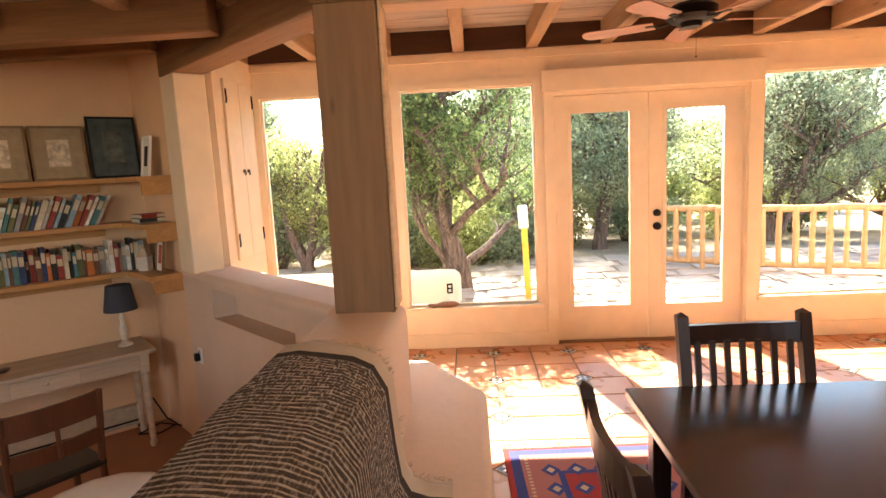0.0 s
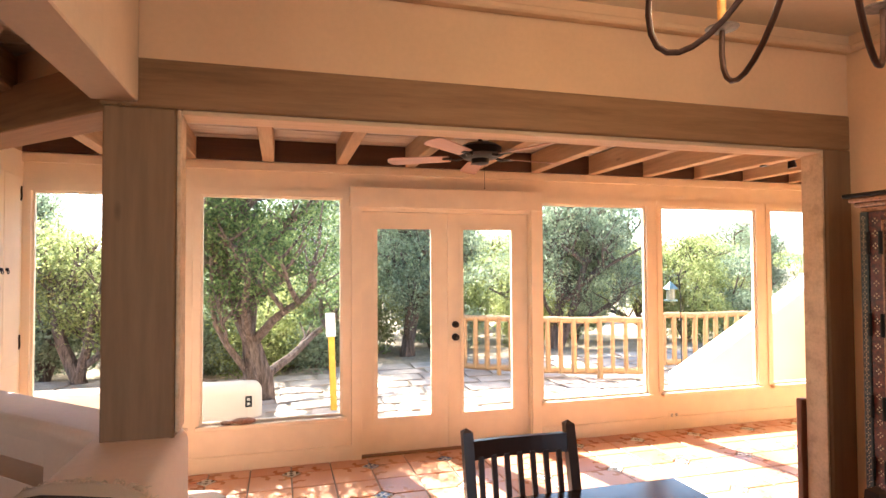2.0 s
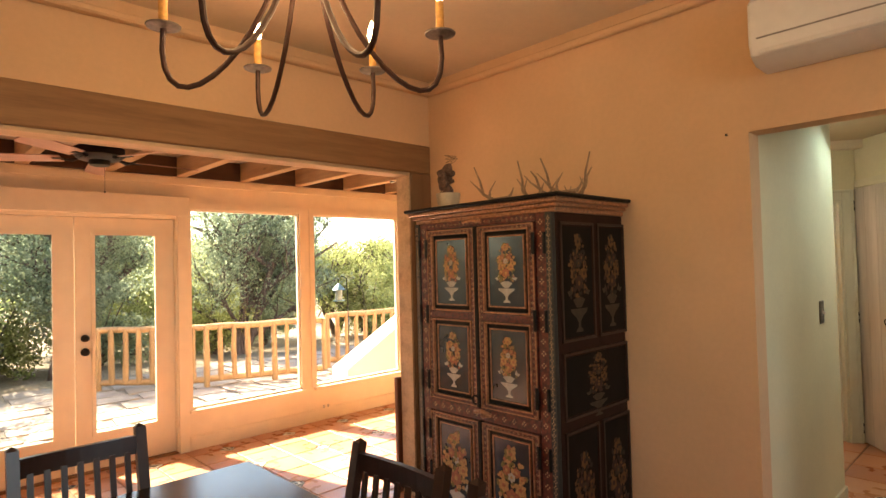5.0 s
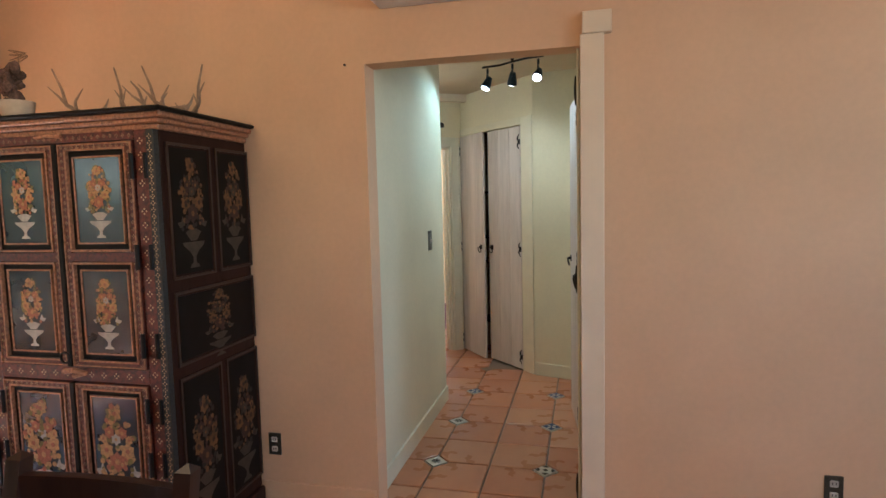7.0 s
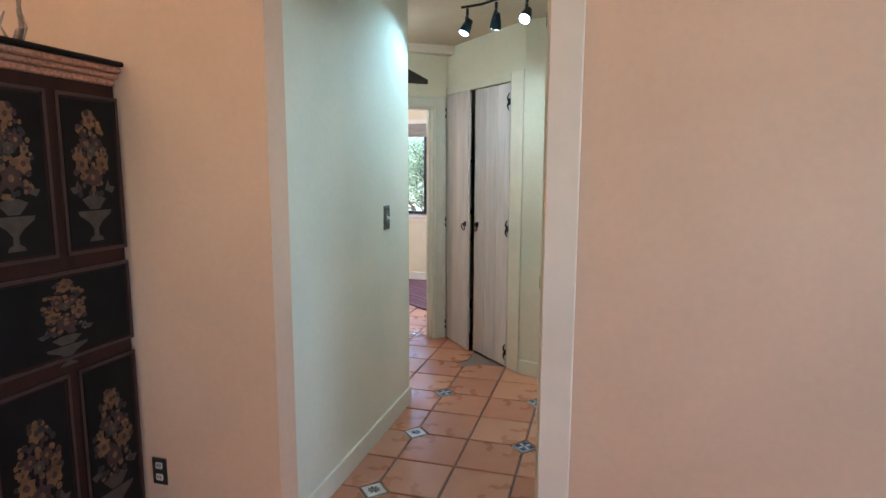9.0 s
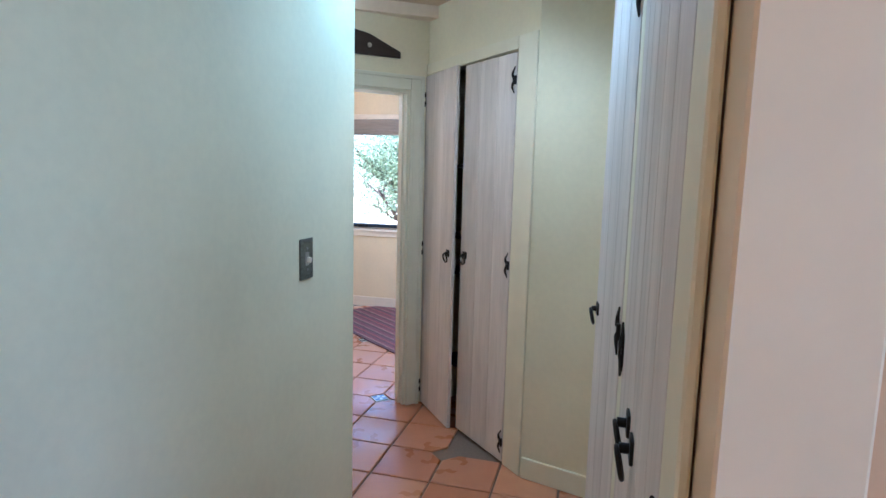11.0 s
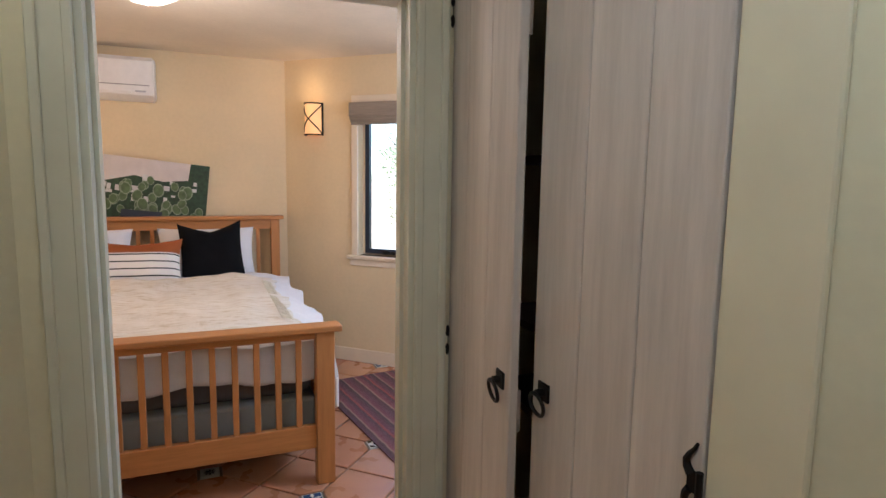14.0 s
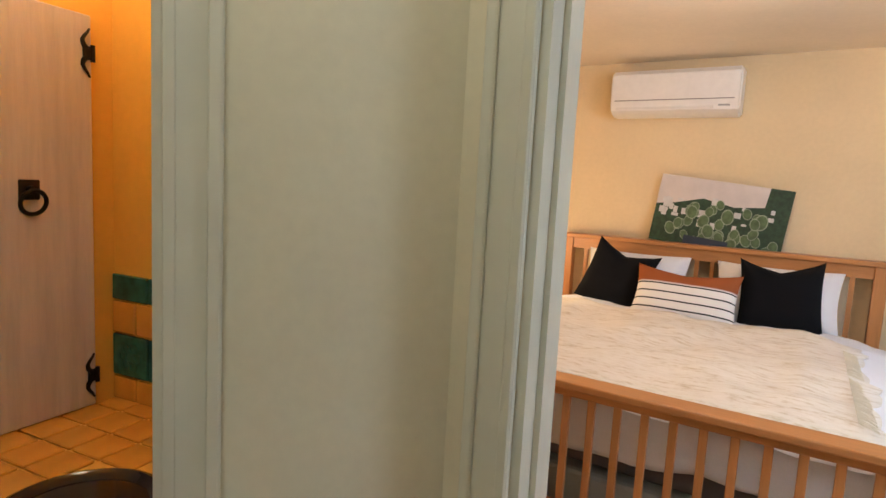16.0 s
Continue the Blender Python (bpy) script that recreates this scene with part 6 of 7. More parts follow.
split_unit("air_conditioner", W1M @ Matrix.Translation((W1L - 1.81, 0, 2.078)), "white wall-mounted split air conditioner above the bed", .845, .31, .19)
cp = thing("canvas_picture", "unframed canvas of prickly pear cactus, resting crooked on the headboard", "picture", W1M @ Matrix.Translation((W1L - 1.478, -.06, 1.214)) @ pose(0, 0, 0, -5, 6.2, 0))
CW, CH = .83, .475
bm = bm_new(); box(bm, 0, CW, -.03, 0, 0, CH, bev=.002); part("canvas", bm, m_plain("canvas_pale_sky", (.62, .55, .50), .7, var=.08, scale=8), cp)
rr = random.Random(12)
GR = [m_plain("painted_green_dark", (.02, .05, .02), .6, var=.5, scale=30), m_plain("painted_green", (.09, .14, .055), .6, var=.3, scale=30), m_plain("painted_pale_green", (.24, .29, .19), .6, var=.3, scale=30), m_plain("painted_blue_black", (.02, .03, .05), .5)]
bm = bm_new(); z0 = -.0305
bm.faces.new([bm.verts.new(c) for c in ((0, z0, 0), (CW, z0, 0), (CW, z0, CH), (CW - .14, z0, CH), (CW - .15, z0, CH * .72), (.5, z0, CH * .66), (.30, z0, CH * .72), (.12, z0, CH * .60), (0, z0, CH * .55))]); part("dark_foliage", bm, GR[0], cp)
bm = bm_new()
for i in range(26):
    x, z = rr.uniform(.02, CW - .1), rr.uniform(.14, CH * .66)
    box(bm, x, x + rr.uniform(.02, .06), -.0315, -.031, z, z + rr.uniform(.015, .05))
part("white_houses", bm, m_plain("painted_white", (.6, .58, .55), .6), cp)
for k in (2, 1):
    bm = bm_new(); r2 = random.Random(5)
    for i in range(38):
        x = r2.gauss(CW * .52, .16); z = r2.uniform(.06, .32) - abs(x - CW * .5) * .15; s_ = r2.uniform(.032, .052); a0 = r2.uniform(-.5, .5)
        if .05 < x < CW - .05:
            s2 = s_ * (1.07 if k == 2 else .9)
            vs_ = []
            for j in range(12):
                a = j * math.pi / 6; px, pz = s2 * .75 * math.cos(a), s2 * math.sin(a)
                vs_.append(bm.verts.new((x + px * math.cos(a0) - pz * math.sin(a0), -.032 - .0004 * i - (.0002 if k == 1 else 0), z + px * math.sin(a0) + pz * math.cos(a0))))
            bm.faces.new(vs_)
    o = part("cactus_pads" if k == 1 else "pad_outlines", bm, GR[k], cp)
    o["kind"] = "stuff"
bm = bm_new(); box(bm, CW * .28, CW * .62, -.052, -.0515, .0, .075); part("blue_trough", bm, GR[3], cp)

W2M = frame_on(K, W2E)
sc = thing("wall_sconce", "lit wall sconce with an amber shade and crossed iron bands", "wall lamp", W2M @ Matrix.Translation((.29, 0, 1.866)))
bm = bm_new()
prof = [(radians(a)) for a in range(0, 181, 20)]
A = [bm.verts.new((.075 * math.cos(a), -.085 * math.sin(a), 0.012)) for a in prof]; B = [bm.verts.new((.075 * math.cos(a), -.085 * math.sin(a), .25)) for a in prof]
for i in range(len(A) - 1):
    bm.faces.new((A[i], A[i + 1], B[i + 1], B[i]))
part("shade", bm, m_glow("amber_mica_shade", (1.0, .52, .20), 0.12), sc, smooth=True)
bm = bm_new()
for z in (.006, .256):
    tube(bm, [(.079 * math.cos(a), -.089 * math.sin(a), z) for a in prof], .006, 6)
for sg_ in (0, 1):
    tube(bm, [(.079 * math.cos(a), -.090 * math.sin(a), .006 + .25 * (i / 9 if sg_ else 1 - i / 9)) for i, a in enumerate(prof)], .005, 6)
box(bm, -.085, -.074, -.012, 0, 0, .262); box(bm, .074, .085, -.012, 0, 0, .262)
part("iron_bands", bm, BLACK, sc, smooth=True)
point("sconce_light", tuple(W2M @ Vector((.29, -.15, 2.22))), 0.15, (1.0, .62, .30), .05)

bw = thing("bedroom_window", "black casement window in cream trim with a rolled beige blind", "window", W2M @ Matrix.Translation((.70, 0, .90)), kind="structure")
WW, WH = .80, 1.20
bm = bm_new()
box(bm, -.055, 0, -.018, 0, 0, WH, bev=.003); box(bm, WW, WW + .055, -.018, 0, 0, WH, bev=.003); box(bm, -.055, WW + .055, -.018, 0, WH, WH + .075, bev=.003); part("window_trim", bm, CREAM, bw)
bm = bm_new(); box(bm, -.09, WW + .09, -.045, .10, -.03, 0, bev=.004); box(bm, -.07, WW + .07, -.02, 0, -.085, -.03, bev=.003); part("window_sill", bm, CREAM, bw)
bm = bm_new(); rim(bm, 0, WW, 0, WH, .028, .07, .13); part("window_frame", bm, CREAM, bw)
bm = bm_new(); rim(bm, .028, WW - .028, .012, WH - .028, .038, .06, .10); part("sash", bm, m_plain("blue_black_aluminium", (.02, .03, .05), .4, .3), bw)
bm = bm_new(); box(bm, .05, WW - .05, .080, .084, .04, WH - .05); p = part("pane", bm, PANE, bw); p.visible_shadow = False
bm = bm_new(); box(bm, .20, .32, .03, .06, .012, .04, bev=.004); tube(bm, [(.28, .03, .03), (.24, .01, .05), (.20, 0, .045)], .006, 6); part("crank_handle", bm, BLACK, bw, smooth=True)
bl = thing("roman_blind", "rolled-up beige woven roman blind at the window head", "blind", W2M @ Matrix.Translation((.70, 0, 1.945)))
for i in range(4):
    bm = bm_new(); box(bm, -.05, WW + .05, -.032 - .012 * i, -.020 if i == 0 else -.032 - .012 * (i - 1), .0 + .02 * i, .17, bev=.004); part("fold", bm, m_wood("woven_blind", (.30, .24, .18), 0, .8, .7, 1.5, .3), bl)
bp_ = thing("pouf", "low round cream pouf in the bedroom corner", "pouf", pose(9.14, 2.98, 0))
bm = bm_new(); lathe(bm, [(.20, 0), (.25, .04), (.27, .18), (.26, .36), (.20, .43), (.02, .45)], n=28); part("cover", bm, m_cloth("cream_pouf", (.60, .50, .36)), bp_, smooth=True)
RG = m_bands("burgundy_striped_weave", [(0, (.09, .02, .04)), (.16, (.16, .03, .05)), (.2, (.30, .18, .14)), (.24, (.03, .01, .02)), (.45, (.13, .025, .05)), (.5, (.30, .05, .04)), (.56, (.05, .015, .03)), (.78, (.20, .04, .06)), (.82, (.35, .22, .16)), (.86, (.05, .012, .02)), (1, (.09, .02, .04))], .26, "Y")
rg = thing("bedroom_rug", "burgundy striped woven rug with small tassels on the tiles", "rug", pose(7.93, 1.265, .002, 0, 0, 52))
bm = bm_new(); box(bm, 0, 1.75, -1.2, 0, 0, .007, bev=.002); part("weave", bm, RG, rg)
bm = bm_new()
for i in range(40):
    y = -.01 - i * .03
    tube(bm, [(.0, y, .004), (-.02, y + .004, .003), (-.045, y - .003, .002)], .003, 4)
part("tassels", bm, m_cloth("rug_tassel", (.4, .33, .25)), rg)
dl = thing("ceiling_light", "frosted glass bowl ceiling light in the bedroom", "ceiling light", pose(7.65, 2.63, 2.48))
bm = bm_new(); lathe(bm, [(.02, -.135), (.08, -.13), (.14, -.10), (.17, -.055), (.175, -.05), (.17, -.045)][::1], n=28); part("bowl", bm, m_glow("frosted_bowl", (.85, .84, .80), .06), dl, smooth=True)
bm = bm_new(); cyl(bm, (0, 0, -.045), (0, 0, 0), .07, n=20); ball(bm, (0, 0, -.14), .012); part("base", bm, WHITE, dl, smooth=True)
for x, y in ((7.35, 1.98), (7.45, 1.90)):
    t = thing("spotlight", "small black spotlight on the bedroom ceiling", "spotlight", pose(x, y, 2.40)); spot_head(t, (0, 0, 0), (-.3, 0, -1), BLACK, 1.1)

# ---------- bathroom ----------
BTM = frame_on((BK[0] - .62, BK[1] - .78), BK)
bd = thing("cabinet_door", "pinkish plank cabinet door with iron hinges above the counter", "cabinet door", BTM)
bm = bm_new(); box(bm, .42, .92, -.022, -.002, .84, 1.93, bev=.003); part("door_panel", bm, WASH, bd)
strap(bd, .92, 1.83, -1, 1, -.022); strap(bd, .92, .93, -1, 1, -.022); ring_pull(bd, .75, 1.46, 1.2, -.022)
CT = thing("vanity_counter", "yellow tiled bathroom counter with dark grout", "counter")
bm = bm_new(); poly(bm, [(5.02, 1.80), (6.1, 1.80), (6.05, 2.12), (5.56, 2.505)], 0.0, .827); part("counter_body", bm, PLA_BATH, CT)
YT = m_plain("glazed_yellow_tile", (.72, .36, .05), .2, var=.15, scale=5); GT = m_plain("glazed_green_tile", (.02, .13, .11), .2, var=.35, scale=25)
tm = None
bm = bm_new(); box(bm, -.05, .05, -.05, .05, 0, .009, bev=.003); tme = mesh_of("counter_tile", bm, YT)
for i in range(10):
    for j in range(8):
        q = BTM @ Vector((.12 + i * .108, -.056 - j * .108, .8272))
        if q.y > 1.86 and q.x < 6.0 and q.y < 2.5 and (q - Vector((5.67, 1.90, q.z))).length > .19:
            ob = new("counter_tile", tme); ob.parent = CT; ob.matrix_basis = Matrix.Translation(q) @ pose(0, 0, 0, 0, 0, 51.5)
BSM = frame_on(BK, (BK[0] + .79, BK[1] - .61))
for nm, z0, z1, mt, w in (("backsplash_tile", .837, .905, YT, .1), ("relief_tile", .91, 1.035, GT, .15), ("backsplash_tile", 1.04, 1.135, YT, .1), ("border_tile", 1.14, 1.215, GT, .15)):
    x = .004
    while x < .5:
        bm = bm_new(); box(bm, x, x + w - .006, -.012, 0, z0, z1, bev=.003)
        if nm == "relief_tile":
            for a in range(0, 360, 60):
                ring(bm, (x + w / 2 + .03 * math.cos(radians(a)), -.013, (z0 + z1) / 2 + .03 * math.sin(radians(a))), .014, .003, None, 10, 5)
        part(nm, bm, mt, CT, m=BSM); x += w
bs = thing("basin", "dark oval basin set in the tiled counter", "basin", pose(5.67, 1.88, .83) @ Matrix.Scale(.80, 4))
bm = bm_new(); lathe(bm, [(.20, 0), (.205, .012), (.19, .018), (.17, .008), (.12, -.06), (.03, -.09)], n=32); part("bowl", bm, m_plain("dark_glaze", (.02, .017, .017), .12), bs, smooth=True)
# Unseen lamp added to brighten the bathroom; it has no fixture.
point("bathroom_light", (5.55, 2.15, 2.3), 0.9, (1.0, .82, .55), .08)

# ---------- fill lamps added out of view, and the bedroom's lamps ---
# Area fills at assumed windows; the west one warms the sunken room.
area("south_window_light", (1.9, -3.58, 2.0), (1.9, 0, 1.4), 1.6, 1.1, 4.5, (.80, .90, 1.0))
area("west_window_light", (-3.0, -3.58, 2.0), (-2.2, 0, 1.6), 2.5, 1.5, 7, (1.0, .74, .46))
# Unseen source without an opening, added for bluish daylight on the bed.
area("bedroom_south_window_light", (8.5, .27, 1.6), (8.5, 2.5, .9), .9, 1.1, 10, (.70, .82, 1.0))
point("bedside_lamp", (7.55, 4.35, 1.05), 2, (1.0, .68, .36), .12)
point("bedroom_ceiling_glow", (7.65, 2.63, 2.26), 3.4, (1.0, .82, .68), .15)

# ---------- garden ----------
SAND = NT("sandy_ground", .95, spec=.1)
_v = SAND.coord("Object")
SAND.bump(SAND.noise(_v, 3, 6), .5, .05)
SAND = SAND.col(SAND.mix(.5, SAND.ramp(SAND.noise(_v, 1.2, 5), [(.35, (.20, .14, .09)), (.65, (.40, .30, .21))]), SAND.ramp(SAND.noise(_v, 25, 4), [(.4, (.14, .11, .07)), (.6, (.45, .35, .26))])))
N = 70
xs = np.concatenate([np.linspace(-300, -32, 14), np.linspace(-30, 45, N), np.linspace(48, 300, 14)]); ys = np.concatenate([np.linspace(5.17, 60, N), np.linspace(66, 400, 14)])
vv = []
for yy in ys:
    for xx in xs:
        d = max(0, yy - 11)
        vv.append((xx, yy, -.14 - min(1.6, .05 * d) + .08 * noise.noise(Vector((xx * .3, yy * .3, 0))) * min(1, d / 3) + max(0, yy - 50) * .012 * (1 + noise.noise(Vector((xx * .02, yy * .02, 3))))))
nx_ = len(xs)
ff = [(j * nx_ + i, j * nx_ + i + 1, (j + 1) * nx_ + i + 1, (j + 1) * nx_ + i) for j in range(len(ys) - 1) for i in range(nx_ - 1)]
me = bpy.data.meshes.new("ground"); me.from_pydata(vv, [], ff); me.materials.append(SAND); tagged(new("ground", me), "sandy ground sloping away from the terrace", "", "", "structure")
bm = bm_new(); box(bm, -60, 60, -60, 5.16, -.6, -.5); struct("ground_under", bm, SAND, "ground under the house")
FLAG = m_plain("pale_flagstone", (.42, .32, .25), .9, var=.25, scale=4)
bm = bm_new(); box(bm, -3, 11, 5.165, 9.6, -.16, -.085); pt = struct("pavement", bm, m_plain("mortar_bed", (.30, .23, .17), .95), "mortar bed of the flagstone terrace")
rr = random.Random(77)
y = 5.2
while y < 9.4:
    x = -2.9 + rr.random() * .3; dy = rr.uniform(.38, .6)
    while x < 10.6:
        dx = rr.uniform(.4, .8)
        pts = [(x + .02, y + .02), (x + dx - .02, y + .02 + rr.uniform(0, .05)), (x + dx - .02 - rr.uniform(0, .06), y + dy - .02), (x + .02 + rr.uniform(0, .05), y + dy - .02)]
        bm = bm_new(); poly(bm, pts, -.09, -.068 + rr.uniform(0, .008)); ob = part("flagstone", bm, FLAG, pt); x += dx
    y += dy
LOG = m_wood("peeled_log", (.50, .27, .12), 2, .7, .6, .8, .4, .5)
def rail_run(ax, ay, bx, by):
    t = thing("log_railing", "rustic railing of peeled log rails and uprights round the terrace", "railing")
    d = Vector((bx - ax, by - ay, 0)); L = d.length; d.normalize()
    for z, r in ((.78, .045), (.04, .045)):
        bm = bm_new(); tube(bm, [Vector((ax, ay, z)) + d * (L * i / 6) + Vector((0, 0, .008 * math.sin(i * 2))) for i in range(7)], r, 10); part("rail", bm, LOG, t, smooth=True)
    n = round(L / .19)
    for i in range(n + 1):
        bm = bm_new(); p = Vector((ax, ay, 0)) + d * (L * i / n); r = rr.uniform(.032, .046)
        tube(bm, [p + Vector((0, -.02, .02 if i % 5 else -.09)), p + Vector((rr.uniform(-.01, .01), -.02, .4)), p + Vector((rr.uniform(-.01, .01), -.02, .80))], r, 9, .85); part("upright", bm, LOG, t, smooth=True)
rail_run(3.25, 9.05, 4.4, 8.1); rail_run(4.4, 8.1, 6.0, 7.55); rail_run(6.4, 8.1, 8.6, 7.9)
STUC = m_plaster("sunlit_stucco", (.66, .54, .42), bump=.6)
bm = bm_new(); slab(bm, [(5.35, 5.95), (8.2, 5.95), (8.2, 6.3), (5.35, 6.3)], -.09, 1.9, .05)
for v in bm.verts:
    if v.co.z > 0.2:
        v.co.z = min(v.co.z, .25 + max(0, v.co.x - 5.30) * .60)
bt = struct("garden_buttress", bm, STUC, "sloping stucco buttress wall beside the terrace", smooth=False)
bm = bm_new(); slab(bm, [(-2.6, 6.9), (.45, 6.9)] + arc(.45, 7.05, .15, -90, 90, 5) + [(-2.6, 7.2)], -.12, .32, .12)
struct("garden_wall", bm, STUC, "low rounded stucco garden wall", smooth=True)
plate("outlet", Matrix.Translation((.46, 6.9, .12)), "black weatherproof outlet on the garden wall", "outlet", BLACK, .07, .12)
yp = thing("garden_post", "yellow painted post with a white cap", "post", pose(1.385, 7.0, -.07))
bm = bm_new(); box(bm, -.035, .035, -.02, .02, 0, .85, bev=.004); part("shaft", bm, m_plain("yellow_paint", (.75, .42, .05), .5), yp, m=pose(0, 0, 0, 0, -2, 0))
bm = bm_new(); box(bm, -.06, .05, -.03, .03, .85, 1.12, bev=.01); part("cap", bm, WHITE, yp, m=pose(0, 0, 0, 0, -2, 0))
bf = thing("bird_feeder", "blue-grey lantern bird feeder on a thin iron hook", "bird feeder", pose(6.0, 7.1, 1.08))
bm = bm_new(); cyl(bm, (0, 0, 0), (0, 0, .02), .09, n=8); part("tray", bm, m_plain("blue_grey_metal", (.12, .18, .18), .5, .4), bf)
bm = bm_new(); cyl(bm, (0, 0, .02), (0, 0, .17), .055, n=8); part("lantern_glass", bm, m_plain("seed_in_glass", (.2, .2, .16), .3), bf)
bm = bm_new(); cyl(bm, (0, 0, .17), (0, 0, .27), .11, .01, 8); part("roof", bm, m_plain("blue_grey_roof", (.10, .16, .17), .5, .4), bf)
bm = bm_new(); tube(bm, [(0, 0, .27), (.0, 0, .33), (.06, 0, .38), (.14, 0, .34), (.16, 0, 0), (.16, 0, -1.15)], .007, 6); part("hook", bm, BLACK, bf)

BARK = NT("juniper_bark", .95, spec=.1)
_v = BARK.coord("Object", (9, 9, 1.5))
_n = BARK.noise(_v, 3, 6, .7)
BARK.bump(_n, .9, .03)
BARK = BARK.col(BARK.ramp(_n, [(.35, (.05, .035, .03)), (.6, (.20, .145, .12))]))


def leaf_mat(name, a, b, c):
    t = NT(name, .75, spec=.2)
    g = t.n("NewGeometry")
    t.b.inputs["Transmission Weight"].default_value = 0.0
    col = t.ramp(g.outputs["Random Per Island"], [(0, a), (.5, b), (1, c)])
    t.col(col)
    tr = t.n("BsdfTranslucent"); t.l(col, tr.inputs[0])
    mx = t.n("MixShader"); mx.inputs[0].default_value = .6
    t.l(t.b.outputs[0], mx.inputs[1]); t.l(tr.outputs[0], mx.inputs[2]); t.l(mx.outputs[0], t.t.nodes["Material Output"].inputs[0])
    return t.m


LEAF = [leaf_mat("juniper_foliage", (.06, .09, .035), (.13, .18, .07), (.26, .31, .11)), leaf_mat("grey_green_foliage", (.15, .18, .12), (.28, .32, .20), (.42, .46, .30)), leaf_mat("yellow_green_foliage", (.16, .18, .06), (.32, .34, .12), (.50, .50, .22))]


def crown_mesh(seed, blobs, n, leaf, mat):
    g = np.random.default_rng(seed)
    w = np.array([b[3] ** 2 for b in blobs]); w = w / w.sum()
    k = g.choice(len(blobs), n, p=w)
    B = np.array(blobs)
    d = g.normal(size=(n, 3)); d /= np.linalg.norm(d, axis=1)[:, None]
    r = B[k, 3] * g.uniform(.35, 1.05, n) ** .6
    c = B[k, :3] + d * r[:, None] * np.array([1, 1, .75])
    u = g.normal(size=(n, 3)); u /= np.linalg.norm(u, axis=1)[:, None]
    v = np.cross(u, g.normal(size=(n, 3))); v /= np.linalg.norm(v, axis=1)[:, None]
    s = leaf * g.uniform(.5, 1.3, n)[:, None]
    P = np.stack([c - u * s, c + v * s * .5, c + u * s, c - v * s * .5], 1).reshape(-1, 3)
    me = bpy.data.meshes.new("crown")
    me.vertices.add(4 * n); me.vertices.foreach_set("co", P.ravel())
    me.loops.add(4 * n); me.loops.foreach_set("vertex_index", np.arange(4 * n))
    me.polygons.add(n); me.polygons.foreach_set("loop_start", np.arange(0, 4 * n, 4)); me.polygons.foreach_set("loop_total", np.full(n, 4))
    me.update(); me.validate(); me.materials.append(mat)
    return me


def tree(m, seed, h, spread, n, leaf, mat, label, limbs=7, bare=.35, rad=.11, lean=.3):
    r = random.Random(seed)
    t = thing("juniper_tree", label, "tree", m, "junipers of the garden")
    bm = bm_new(); blobs = []
    def limb(p, d, L, rd, depth):
        pts = [Vector(p)]
        for i in range(6):
            d = (d + Vector((r.uniform(-.35, .35), r.uniform(-.35, .35), r.uniform(-.1, .3))) * .6).normalized()
            pts.append(pts[-1] + d * L / 6)
        tube(bm, pts, rd, 7, .35)
        if depth < 3:
            for q in range(limbs if depth == 0 else 4):
                i = r.randint(2, 5) if depth else r.randint(1, 5)
                a = r.uniform(0, 6.28)
                limb(pts[i], (d * .5 + Vector((math.cos(a), math.sin(a), r.uniform(-.1, .7)))).normalized(), L * r.uniform(.42, .65), rd * (.55 if depth else .5), depth + 1)
        if depth >= 1:
            for q in (pts[-1], pts[4]):
                blobs.append((q.x, q.y, q.z, r.uniform(.14, .30) * spread))
    for k in range(2 if lean else 1):
        limb((k * .12, 0, -.1), Vector((r.uniform(-lean, lean), r.uniform(-.2, .2), 1)), h * .62, rad * (1 - .25 * k), 0)
    blobs = [b for b in blobs if b[2] > bare * h * .4]
    part("trunk", bm, BARK, t, smooth=True)
    cr = new("crown", crown_mesh(seed, blobs, n, leaf, mat)); cr.parent = t; cr["kind"] = "stuff"
    return t


t1 = tree(pose(.62, 7.9, -.12, 0, 0, 200), 5, 4.4, 1.0, 46000, .024, LEAF[0], "gnarled juniper tree with twisted bare lower limbs", 9, .5, .13, .25)
t2 = tree(pose(3.1, 11.2, -.2), 11, 4.6, 1.75, 56000, .030, LEAF[1], "dense grey-green juniper tree beyond the railing", 8, .2, .14, .2)
t3 = tree(pose(6.3, 11.4, -.2), 17, 4.9, 1.6, 56000, .030, LEAF[1], "dense juniper tree beyond the railing", 8, .2, .14, .15)
t4 = tree(pose(9.4, 12.6, -.3), 23, 4.0, 1.35, 24000, .030, LEAF[2], "sunlit yellow-green juniper with open branches", 7, .3, .12, .4)
def shrub(m, seed, n, mat, label):
    r = random.Random(seed); t = thing("shrub", label, "shrub", m, "shrubs of the garden")
    bl = []; bm = bm_new()
    for i in range(16):
        a = r.uniform(0, 6.28); q = Vector((math.cos(a) * r.uniform(.15, .75), math.sin(a) * r.uniform(.15, .75), r.uniform(.45, 1.45)))
        tube(bm, [Vector((0, 0, -.1)), q * .5 + Vector((r.uniform(-.1, .1), 0, .05)), q], .018, 5, .3)
        bl.append((q.x, q.y, q.z, r.uniform(.2, .42))); bl.append((q.x * .8, q.y * .8, q.z * .45, r.uniform(.2, .36)))
    part("stem", bm, BARK, t, smooth=True)
    cr = new("crown", crown_mesh(seed, bl, n, .026, mat)); cr.parent = t; cr["kind"] = "stuff"
    return t


s1_ = shrub(pose(1.2, 10.9, -.2), 31, 15000, LEAF[2], "sunlit yellow-green shrub among the junipers")
s2_ = shrub(pose(-.3, 10.6, -.2), 37, 15000, LEAF[1], "grey-green shrub below the juniper trees")
